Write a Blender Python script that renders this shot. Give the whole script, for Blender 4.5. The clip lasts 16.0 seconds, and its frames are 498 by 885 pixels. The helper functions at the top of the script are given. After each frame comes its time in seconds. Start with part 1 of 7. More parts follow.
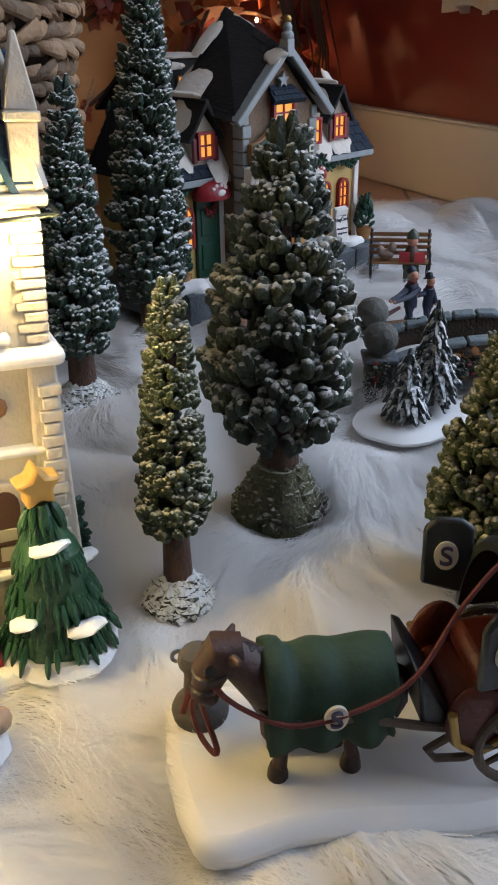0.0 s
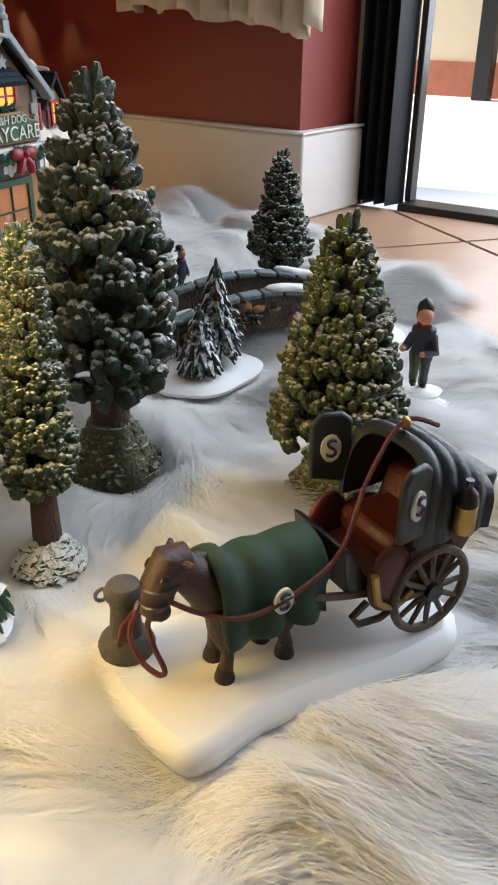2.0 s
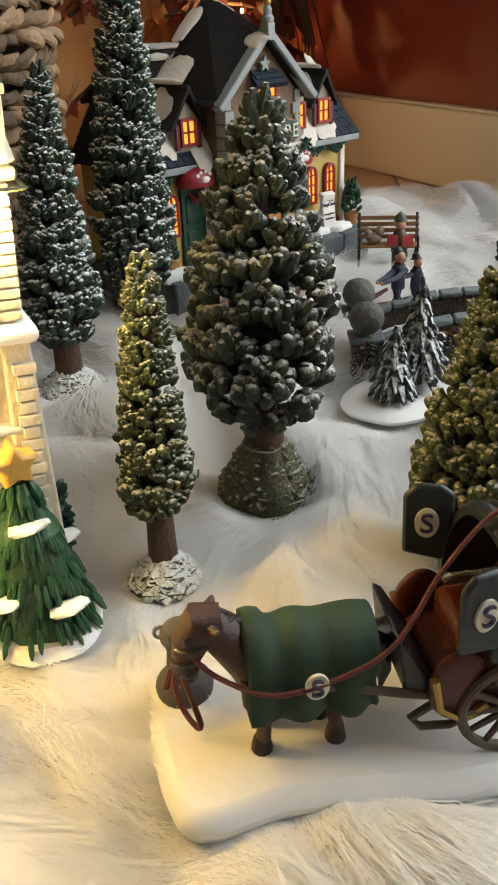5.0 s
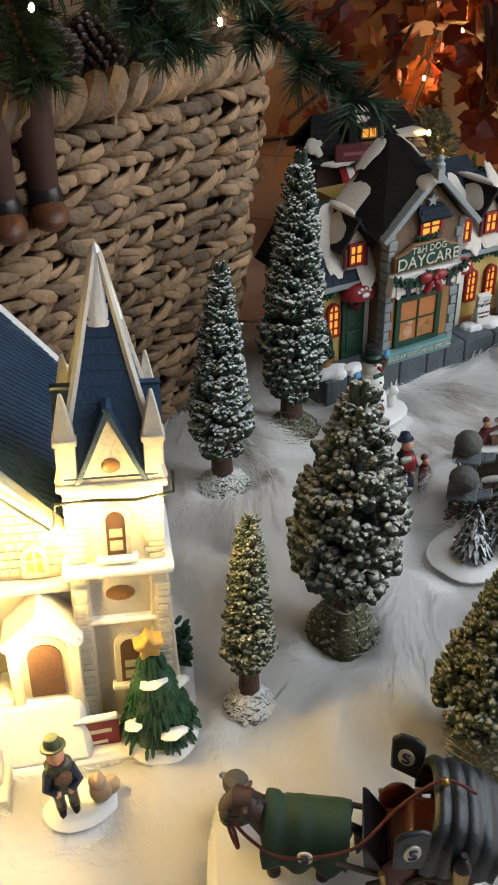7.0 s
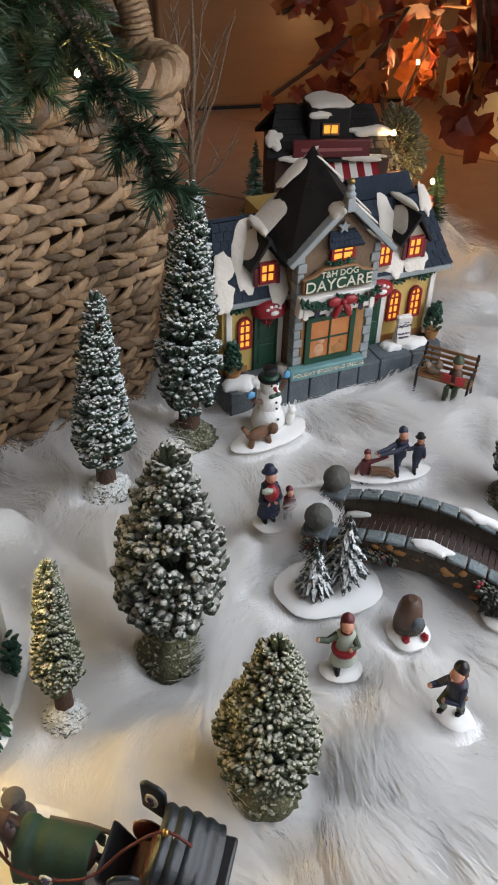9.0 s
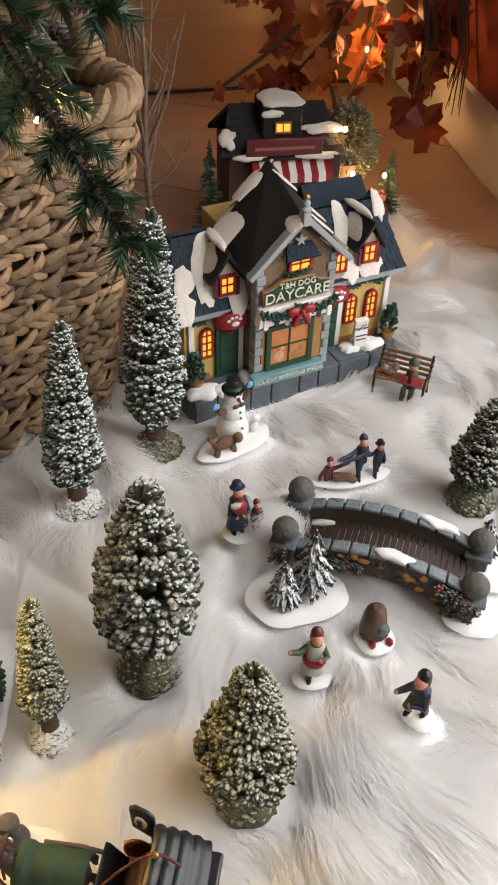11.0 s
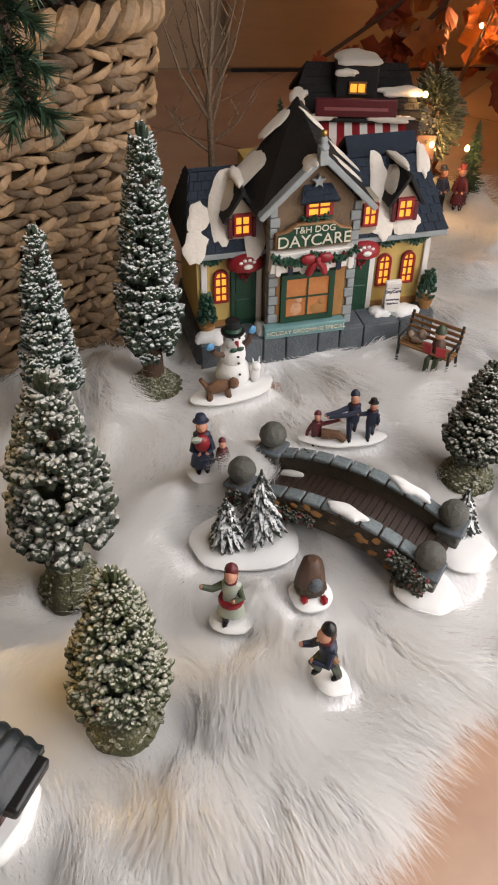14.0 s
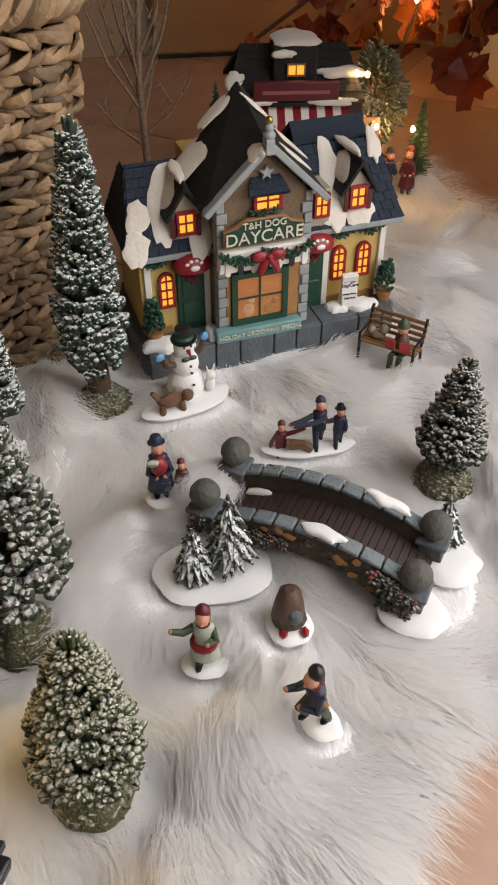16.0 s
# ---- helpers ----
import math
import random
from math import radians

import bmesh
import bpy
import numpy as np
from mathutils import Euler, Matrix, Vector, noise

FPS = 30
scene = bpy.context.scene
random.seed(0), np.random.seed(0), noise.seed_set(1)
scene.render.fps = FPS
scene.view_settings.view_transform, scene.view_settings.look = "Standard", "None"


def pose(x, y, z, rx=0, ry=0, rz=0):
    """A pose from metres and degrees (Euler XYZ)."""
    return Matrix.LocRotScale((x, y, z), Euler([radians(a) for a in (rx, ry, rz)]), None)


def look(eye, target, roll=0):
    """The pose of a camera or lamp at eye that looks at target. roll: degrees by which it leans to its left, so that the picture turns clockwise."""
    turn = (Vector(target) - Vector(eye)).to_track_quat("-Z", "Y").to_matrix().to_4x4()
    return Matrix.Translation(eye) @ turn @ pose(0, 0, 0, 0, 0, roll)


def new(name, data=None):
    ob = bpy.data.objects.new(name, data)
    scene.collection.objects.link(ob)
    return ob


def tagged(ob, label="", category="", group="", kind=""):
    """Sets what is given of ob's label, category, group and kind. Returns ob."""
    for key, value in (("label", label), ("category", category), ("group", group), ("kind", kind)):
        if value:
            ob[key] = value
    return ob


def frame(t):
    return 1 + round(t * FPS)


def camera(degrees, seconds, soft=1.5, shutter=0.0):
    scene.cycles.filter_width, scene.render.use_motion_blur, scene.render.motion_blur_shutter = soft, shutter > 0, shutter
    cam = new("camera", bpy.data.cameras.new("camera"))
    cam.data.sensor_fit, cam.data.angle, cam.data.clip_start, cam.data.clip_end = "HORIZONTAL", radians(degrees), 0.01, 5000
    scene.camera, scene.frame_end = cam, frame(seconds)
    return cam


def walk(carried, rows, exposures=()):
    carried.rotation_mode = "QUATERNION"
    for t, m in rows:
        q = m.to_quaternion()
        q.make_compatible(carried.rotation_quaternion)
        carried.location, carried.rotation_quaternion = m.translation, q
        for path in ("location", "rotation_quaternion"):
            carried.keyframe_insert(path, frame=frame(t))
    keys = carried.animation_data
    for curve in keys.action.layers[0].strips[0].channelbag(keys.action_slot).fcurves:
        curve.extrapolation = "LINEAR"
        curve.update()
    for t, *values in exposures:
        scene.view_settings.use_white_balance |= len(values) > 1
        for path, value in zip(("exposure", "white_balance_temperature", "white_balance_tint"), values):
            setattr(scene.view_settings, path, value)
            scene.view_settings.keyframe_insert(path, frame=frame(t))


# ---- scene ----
cam = camera(33.77, 16.0, soft=2.0)
PATH = [
    (0, (-0.3752, -0.5594, 0.2160), (-0.1921, -0.2577, 0.0279), -0.98),
    (0.5, (-0.3988, -0.5524, 0.2112), (-0.1626, -0.2855, 0.0296), 0.55),
    (1, (-0.4145, -0.5458, 0.2119), (-0.1439, -0.3110, 0.0341), 1.35),
    (1.5, (-0.4264, -0.5444, 0.2036), (-0.1420, -0.3280, 0.0238), 1.31),
    (2, (-0.4378, -0.5343, 0.1950), (-0.1463, -0.3300, 0.0124), 0.81),
    (2.5, (-0.4430, -0.5277, 0.1948), (-0.1484, -0.3300, 0.0100), -0.13),
    (3, (-0.4360, -0.5259, 0.2026), (-0.1459, -0.3214, 0.0183), -1.06),
    (3.5, (-0.4157, -0.5316, 0.2000), (-0.1448, -0.3016, 0.0164), -1.66),
    (4, (-0.3937, -0.5442, 0.2006), (-0.1440, -0.2923, 0.0158), -1.54),
    (4.5, (-0.3813, -0.5540, 0.2065), (-0.1544, -0.2827, 0.0197), -1.64),
    (5, (-0.3697, -0.5650, 0.2076), (-0.1876, -0.2633, 0.0184), -2.58),
    (5.2, (-0.3618, -0.5709, 0.2060), (-0.1998, -0.2587, 0.0155), -3.37),
    (7.3, (-0.3334, -0.6148, 0.4294), (-0.2489, -0.2996, 0.1981), -2.38),
    (7.5, (-0.3268, -0.6166, 0.4449), (-0.2450, -0.3033, 0.2100), -2.57),
    (8, (-0.2832, -0.6095, 0.4368), (-0.2076, -0.2998, 0.1952), -1.18),
    (8.5, (-0.2350, -0.6155, 0.4493), (-0.1649, -0.3070, 0.2046), 0.84),
    (8.7, (-0.2174, -0.6215, 0.4521), (-0.1481, -0.3146, 0.2050), 1.49),
    (10.8, (-0.2317, -0.6140, 0.5025), (-0.1602, -0.3229, 0.2376), 0.66),
    (11, (-0.2218, -0.6107, 0.5018), (-0.1362, -0.3227, 0.2378), 1.99),
    (11.5, (-0.2049, -0.6028, 0.4809), (-0.1170, -0.3159, 0.2163), 3.67),
    (12, (-0.1781, -0.6042, 0.4583), (-0.1220, -0.3122, 0.1907), 2.37),
    (12.5, (-0.1449, -0.6296, 0.4510), (-0.1059, -0.3354, 0.1828), 0.90),
    (13, (-0.1130, -0.6404, 0.4431), (-0.0821, -0.3436, 0.1768), 0.62),
    (13.5, (-0.0947, -0.6421, 0.4406), (-0.0705, -0.3413, 0.1780), 1.23),
    (14, (-0.0918, -0.6472, 0.4403), (-0.0744, -0.3435, 0.1805), 0.66),
    (14.5, (-0.0754, -0.6458, 0.4305), (-0.0481, -0.3441, 0.1693), -0.13),
    (15, (-0.0727, -0.6253, 0.4233), (-0.0325, -0.3249, 0.1623), 1.26),
    (15.5, (-0.0765, -0.6132, 0.4124), (-0.0378, -0.3138, 0.1500), 1.06),
    (16, (-0.0957, -0.5956, 0.4237), (-0.0544, -0.2980, 0.1597), -0.04),
]
EXPOSURES = [(0, 0.03, 6000, 16), (0.5, 0.57, 6300, 18), (1.5, 0.6, 6400, 14), (3, 0.12, 6800, 12), (4, 0.22, 6900, 10), (5, 0.5, 7500, 10), (7.5, 0.09, 6900, 12), (8.5, 0.25, 6900, 14), (11, 0.65, 7800, 18), (12.5, 0.55, 8000, 20), (16, 0.31, 8000, 19)]
walk(cam, [(t, look(eye, target, roll)) for t, eye, target, roll in PATH], EXPOSURES)

# ---- light: daylight through the glass door, an added fill, fairy lights, lit model windows ----
world = bpy.data.worlds.new("sky")
scene.world = world
world.use_nodes = True
wn = world.node_tree.nodes
sky = wn.new("ShaderNodeTexSky")
sky.sky_type, sky.sun_disc = "NISHITA", False
sky.sun_elevation, sky.sun_rotation = radians(41), radians(-11)
world.node_tree.links.new(sky.outputs["Color"], wn["Background"].inputs["Color"])
wn["Background"].inputs["Strength"].default_value = 0.15

D = 0.1  # all plans below are in decimetres


def lamp(name, kind, energy, color, m, size=0.0, size_y=None):
    data = bpy.data.lights.new(name, kind)
    data.energy, data.color = energy, color
    if kind == "AREA":
        data.shape, data.size, data.size_y = "RECTANGLE", size * D, (size_y or size) * D
    elif kind == "SUN":
        data.angle = size
    else:
        data.shadow_soft_size = size * D
    ob = new(name, data)
    ob.matrix_world = m
    return ob


sun = lamp("sun", "SUN", 5.0, (1.0, 0.95, 0.88), look((1.2, 4, 3.6), (2, 0, 0)), radians(0.5))
DAY = (0.74, 0.86, 1.0)
lamp("door_daylight", "AREA", 19.5, DAY, look((0.565, -0.70, 0.74), (-0.6, -0.77, 0.05)), 12.6, 14)
# added warm fill from behind the camera, set before an unseen window
lamp("unseen_window_fill", "AREA", 0.5, (1.0, 0.90, 0.78), look((0.3, -2.38, 1.5), (-0.1, -0.2, 0.1)), 15, 12)
WARM = (1.0, 0.62, 0.26)
GOLD = (1.0, 0.72, 0.27)


# ---- materials ----
def mat(name, c1, c2=None, rough=0.6, metal=0.0, scale=60.0, bump=0.15, bscale=None, snow=None, snow_at=0.45, snow_soft=0.25,
        snow_noise=0.8, emit=None, strength=0.0, stretch=None, sheen=0.0, spec=0.5, trans=0.0):
    m = bpy.data.materials.new(name)
    m.use_nodes = True
    nt = m.node_tree
    b = nt.nodes["Principled BSDF"]
    link = nt.links.new
    tc = nt.nodes.new("ShaderNodeTexCoord")
    info = nt.nodes.new("ShaderNodeObjectInfo")
    add = nt.nodes.new("ShaderNodeVectorMath")
    add.operation = "ADD"
    link(tc.outputs["Object"], add.inputs[0])
    link(info.outputs["Random"], add.inputs[1])
    co = add.outputs[0]
    if stretch:
        mp = nt.nodes.new("ShaderNodeMapping")
        mp.inputs["Scale"].default_value = stretch
        link(co, mp.inputs[0])
        co = mp.outputs[0]
    big = nt.nodes.new("ShaderNodeTexNoise")
    big.inputs["Scale"].default_value, big.inputs["Detail"].default_value = scale, 5
    link(co, big.inputs["Vector"])
    fine = nt.nodes.new("ShaderNodeTexNoise")
    fine.inputs["Scale"].default_value, fine.inputs["Detail"].default_value = bscale or scale * 6, 4
    link(co, fine.inputs["Vector"])
    mixf = nt.nodes.new("ShaderNodeMath")
    mixf.operation = "MULTIPLY_ADD"
    link(fine.outputs[0], mixf.inputs[0])
    mixf.inputs[1].default_value = 0.5
    half = nt.nodes.new("ShaderNodeMath")
    half.operation = "MULTIPLY_ADD"
    link(big.outputs[0], half.inputs[0])
    half.inputs[1].default_value, half.inputs[2].default_value = 1.4, -0.45
    link(half.outputs[0], mixf.inputs[2])
    mix = nt.nodes.new("ShaderNodeMix")
    mix.data_type = "RGBA"
    c2 = c2 or tuple(v * 0.72 for v in c1)
    mix.inputs["A"].default_value, mix.inputs["B"].default_value = (*c2, 1), (*c1, 1)
    link(mixf.outputs[0], mix.inputs["Factor"])
    color = mix.outputs["Result"]
    if snow:
        geo = nt.nodes.new("ShaderNodeNewGeometry")
        sep = nt.nodes.new("ShaderNodeSeparateXYZ")
        link(geo.outputs["Normal"], sep.inputs[0])
        sm = nt.nodes.new("ShaderNodeMath")
        sm.operation = "MULTIPLY_ADD"
        link(fine.outputs[0], sm.inputs[0])
        sm.inputs[1].default_value = snow_noise
        sh = nt.nodes.new("ShaderNodeMath")
        sh.operation = "SUBTRACT"
        link(sep.outputs["Z"], sh.inputs[0])
        sh.inputs[1].default_value = snow_noise / 2
        link(sh.outputs[0], sm.inputs[2])
        ramp = nt.nodes.new("ShaderNodeMapRange")
        ramp.inputs["From Min"].default_value, ramp.inputs["From Max"].default_value = snow_at, snow_at + snow_soft
        link(sm.outputs[0], ramp.inputs["Value"])
        over = nt.nodes.new("ShaderNodeMix")
        over.data_type = "RGBA"
        link(ramp.outputs[0], over.inputs["Factor"])
        link(color, over.inputs["A"])
        over.inputs["B"].default_value = (*snow, 1)
        color = over.outputs["Result"]
    link(color, b.inputs["Base Color"])
    b.inputs["Roughness"].default_value, b.inputs["Metallic"].default_value = rough, metal
    b.inputs["Specular IOR Level"].default_value = spec
    if sheen:
        b.inputs["Sheen Weight"].default_value = sheen
    if trans:
        b.inputs["Transmission Weight"].default_value = trans
    if bump:
        bp = nt.nodes.new("ShaderNodeBump")
        bp.inputs["Strength"].default_value, bp.inputs["Distance"].default_value = bump, 0.002
        link(fine.outputs[0], bp.inputs["Height"])
        link(bp.outputs[0], b.inputs["Normal"])
    if emit:
        b.inputs["Emission Color"].default_value, b.inputs["Emission Strength"].default_value = (*emit, 1), strength
    return m


FROST = (0.62, 0.60, 0.54)
SNOW = mat("painted_snow", (0.82, 0.81, 0.78), (0.68, 0.67, 0.64), 0.75, scale=50, bump=0.3)
# beige copy of the painted snow: the roofs' warm shade is in its colour
SHADED_SNOW = mat("shaded_roof_snow", (0.70, 0.64, 0.56), (0.56, 0.50, 0.42), 0.8, scale=40, bump=0.5)
FUR = mat("white_fur", (0.88, 0.87, 0.85), (0.78, 0.77, 0.75), 0.7, scale=20, bump=0.0, sheen=0.3, spec=0.2)
fnt = FUR.node_tree
ftr = fnt.nodes.new("ShaderNodeBsdfTranslucent")
ftr.inputs["Color"].default_value = (0.88, 0.86, 0.83, 1)
fmx = fnt.nodes.new("ShaderNodeMixShader")
fmx.inputs[0].default_value = 0.45
fnt.links.new(fnt.nodes["Principled BSDF"].outputs[0], fmx.inputs[1])
fnt.links.new(ftr.outputs[0], fmx.inputs[2])
fnt.links.new(fmx.outputs[0], fnt.nodes["Material Output"].inputs["Surface"])
FUR_BASE = mat("fur_backing", (0.80, 0.79, 0.77), (0.68, 0.67, 0.66), 0.9, scale=18, bump=0.6, bscale=400, stretch=(1, 0.35, 1))
TILE = mat("terracotta_tile", (0.47, 0.28, 0.17), (0.37, 0.19, 0.115), 0.36, scale=22, bump=0.05, bscale=90, spec=0.9)
GROUT = mat("grout", (0.36, 0.30, 0.25), None, 0.9, scale=80)
RED_WALL = mat("red_wall_paint", (0.24, 0.036, 0.024), (0.20, 0.029, 0.019), 0.5, scale=5, bump=0.12, bscale=250)
WHITE = mat("white_gloss_paint", (0.76, 0.72, 0.66), (0.70, 0.66, 0.60), 0.35, scale=6, bump=0.04)
CEIL = mat("ceiling_paint", (0.55, 0.50, 0.44), None, 0.9, scale=4, bump=0.05)
CREAM_WALL = mat("tan_wall_paint", (0.40, 0.29, 0.19), (0.34, 0.245, 0.16), 0.7, scale=4, bump=0.08)
BLACK = mat("black_fabric", (0.012, 0.012, 0.014), None, 0.6, scale=40)
CLOTH = mat("cream_cloth", (0.72, 0.62, 0.45), (0.6, 0.5, 0.36), 0.85, scale=30, bump=0.4, bscale=900)
WICKER = mat("seagrass_wicker", (0.35, 0.225, 0.12), (0.10, 0.052, 0.025), 0.62, scale=45, bump=0.8, bscale=260)
wnt = WICKER.node_tree
wbs = wnt.nodes["Principled BSDF"]
wgeo = wnt.nodes.new("ShaderNodeNewGeometry")
whue = wnt.nodes.new("ShaderNodeHueSaturation")
wval = wnt.nodes.new("ShaderNodeMapRange")
wval.inputs["To Min"].default_value, wval.inputs["To Max"].default_value = 0.45, 1.5
wnt.links.new(wgeo.outputs["Random Per Island"], wval.inputs["Value"])
wnt.links.new(wval.outputs[0], whue.inputs["Value"])
wnt.links.new(wbs.inputs["Base Color"].links[0].from_socket, whue.inputs["Color"])
wnt.links.new(whue.outputs[0], wbs.inputs["Base Color"])
BARK = mat("painted_bark", (0.10, 0.05, 0.028), (0.045, 0.022, 0.014), 0.8, scale=130, bump=0.9, stretch=(1, 1, 0.4))
GREEN_A = mat("frosted_pine_resin", (0.040, 0.058, 0.030), (0.010, 0.019, 0.011), 0.55, scale=90, bump=0.7, bscale=700, snow=(0.62, 0.60, 0.54), snow_at=0.35, snow_soft=0.55, snow_noise=1.2)
GREEN_B = mat("olive_pine_resin", (0.065, 0.088, 0.026), (0.016, 0.030, 0.012), 0.55, scale=90, bump=0.7, bscale=700, snow=(0.64, 0.61, 0.50), snow_at=0.42, snow_soft=0.55, snow_noise=1.1)
GREEN_C = mat("snowy_pine_resin", (0.018, 0.050, 0.024), (0.007, 0.018, 0.010), 0.55, scale=90, bump=0.7, bscale=700, snow=(0.74, 0.75, 0.74), snow_at=0.30, snow_soft=0.4, snow_noise=1.3)
MOSS = mat("moss_mound", (0.125, 0.125, 0.055), (0.035, 0.032, 0.018), 0.85, scale=120, bump=1.0, bscale=500, snow=(0.42, 0.41, 0.33), snow_at=0.55, snow_soft=0.6, snow_noise=1.2)
MOSS_SNOW = mat("snowy_mound", (0.10, 0.11, 0.06), (0.05, 0.05, 0.03), 0.85, scale=120, bump=1.0, bscale=500, snow=(0.7, 0.7, 0.66), snow_at=0.05, snow_soft=0.3, snow_noise=1.3)
STONE = mat("grey_stone", (0.12, 0.14, 0.15), (0.055, 0.066, 0.075), 0.7, scale=70, bump=0.6)
STONE_D = mat("dark_stone", (0.085, 0.060, 0.036), (0.028, 0.021, 0.014), 0.75, scale=90, bump=0.9)
COPING = mat("blue_grey_coping", (0.19, 0.225, 0.23), (0.10, 0.125, 0.13), 0.7, scale=60, bump=0.7)
DECK = mat("dark_deck_plank", (0.045, 0.022, 0.014), (0.022, 0.012, 0.008), 0.6, scale=70, bump=0.4)
PILLAR_STONE = mat("mossy_pillar_stone", (0.115, 0.115, 0.10), (0.045, 0.042, 0.032), 0.75, scale=45, bump=0.8)
SLATE = mat("blue_slate", (0.016, 0.028, 0.044), (0.008, 0.013, 0.022), 0.65, scale=70, bump=0.4, spec=0.25)
SLATE_D = mat("dark_slate", (0.020, 0.018, 0.017), (0.010, 0.009, 0.009), 0.7, scale=60, bump=0.4, spec=0.25)
CHURCH_BLUE = mat("church_blue_slate", (0.022, 0.060, 0.115), (0.011, 0.030, 0.060), 0.4, scale=60, bump=0.3)
CHURCH = mat("white_church_stone", (0.62, 0.57, 0.47), (0.48, 0.43, 0.34), 0.6, scale=60, bump=0.4)
CHURCH_D = mat("church_joint", (0.42, 0.38, 0.30), None, 0.8, scale=60)
YELLOW = mat("yellow_wall", (0.60, 0.42, 0.14), (0.5, 0.34, 0.10), 0.6, scale=50)
GREY_TRIM = mat("grey_trim", (0.30, 0.33, 0.33), (0.2, 0.22, 0.22), 0.6, scale=60)
OCHRE = mat("ochre_brick", (0.42, 0.20, 0.06), (0.26, 0.12, 0.04), 0.7, scale=70)
GREEN_PAINT = mat("green_paint", (0.012, 0.065, 0.035), (0.008, 0.04, 0.022), 0.4, scale=50, bump=0.1)
RED = mat("red_paint", (0.30, 0.015, 0.02), (0.2, 0.01, 0.014), 0.4, scale=50, bump=0.1)
MAROON = mat("maroon_paint", (0.12, 0.012, 0.016), None, 0.45, scale=50)
GLOW = mat("lit_window", (0.5, 0.25, 0.05), None, 0.4, emit=(1.0, 0.40, 0.05), strength=0.95, bump=0)
GLOW_BIG = mat("lit_shop_window", (0.4, 0.2, 0.08), (0.2, 0.06, 0.02), 0.3, emit=(1.0, 0.30, 0.07), strength=0.12, bump=0)
BULB = mat("fairy_bulb", (1, 0.8, 0.5), None, 0.3, emit=(1.0, 0.72, 0.34), strength=26, bump=0)
LEAF = mat("autumn_leaf", (0.30, 0.045, 0.010), (0.12, 0.012, 0.005), 0.5, scale=60, bump=0.2, trans=0.0)
LEAF_Y = mat("amber_leaf", (0.40, 0.11, 0.016), (0.2, 0.04, 0.008), 0.5, scale=60, bump=0.2)
TWIG = mat("brown_twig", (0.075, 0.035, 0.018), None, 0.8, scale=90, bump=0.5)
BIRCH = mat("speckled_twig", (0.34, 0.22, 0.13), (0.03, 0.02, 0.014), 0.75, scale=420, bump=0.4, bscale=900)
FIR = mat("fir_needles", (0.030, 0.070, 0.032), (0.012, 0.032, 0.018), 0.5, scale=90, bump=0.0)
HORSE = mat("brown_horse", (0.060, 0.025, 0.015), (0.028, 0.012, 0.008), 0.55, scale=60, bump=0.25)
HOOF = mat("dark_hoof", (0.022, 0.013, 0.010), None, 0.5)
BLANKET = mat("green_blanket", (0.020, 0.052, 0.024), (0.011, 0.030, 0.014), 0.75, scale=70, bump=0.15)
CAR_BLUE = mat("blue_black_hood", (0.014, 0.020, 0.022), (0.008, 0.011, 0.013), 0.42, scale=60, bump=0.2)
CAR_BLACK = mat("black_resin", (0.010, 0.010, 0.011), None, 0.35, scale=60, bump=0.1)
LEATHER = mat("red_leather", (0.10, 0.018, 0.011), (0.055, 0.010, 0.007), 0.45, scale=60, bump=0.3)
WOOD_D = mat("brown_wheel_wood", (0.115, 0.085, 0.055), (0.07, 0.05, 0.03), 0.6, scale=80, bump=0.4)
POST = mat("dark_grey_post", (0.075, 0.068, 0.060), (0.045, 0.04, 0.036), 0.7, scale=80, bump=0.4)
CORD = mat("brown_red_cord", (0.13, 0.022, 0.014), None, 0.7, scale=300, bump=0.5)
BRASS = mat("brass", (0.45, 0.29, 0.09), None, 0.35, 0.9, bump=0.05)
BASE_SNOW = mat("white_resin_base", (0.80, 0.79, 0.76), (0.74, 0.73, 0.70), 0.55, scale=25, bump=0.12)
SKIN = mat("painted_flesh", (0.58, 0.27, 0.17), None, 0.5)
NAVY = mat("navy_paint", (0.018, 0.026, 0.055), (0.010, 0.015, 0.032), 0.5, scale=90)
OLIVE = mat("olive_paint", (0.055, 0.075, 0.04), None, 0.5, scale=90)
DOG = mat("tan_dog_paint", (0.20, 0.095, 0.045), (0.11, 0.05, 0.024), 0.6, scale=150, bump=0.8)
PALE = mat("pale_green_paint", (0.42, 0.47, 0.38), None, 0.55, scale=90)
BROWN = mat("brown_paint", (0.10, 0.05, 0.03), (0.06, 0.03, 0.018), 0.55, scale=90)
LIGHTBLUE = mat("light_blue_paint", (0.08, 0.30, 0.52), None, 0.5)
CREAM_TXT = mat("cream_lettering", (0.72, 0.68, 0.55), None, 0.6, bump=0)
DARK_TXT = mat("dark_lettering", (0.05, 0.04, 0.09), None, 0.6, bump=0)
GOLDSTAR = mat("gold_star", (0.55, 0.33, 0.08), (0.42, 0.24, 0.05), 0.4, scale=60)
TEAL = mat("teal_board", (0.16, 0.32, 0.31), (0.11, 0.24, 0.24), 0.5, scale=60)
COPPER = mat("copper_wood", (0.30, 0.15, 0.06), (0.18, 0.08, 0.03), 0.6, scale=60)
WIRE = mat("dark_green_wire", (0.008, 0.014, 0.009), None, 0.6)
OUT = mat("sunlit_paving", (0.80, 0.80, 0.78), (0.70, 0.70, 0.68), 0.8, scale=3, bump=0.1)
OUTWALL = mat("outer_wall_render", (0.72, 0.62, 0.44), (0.62, 0.52, 0.36), 0.85, scale=4)
OUTBAND = mat("brick_band", (0.45, 0.16, 0.09), (0.32, 0.11, 0.06), 0.8, scale=20)
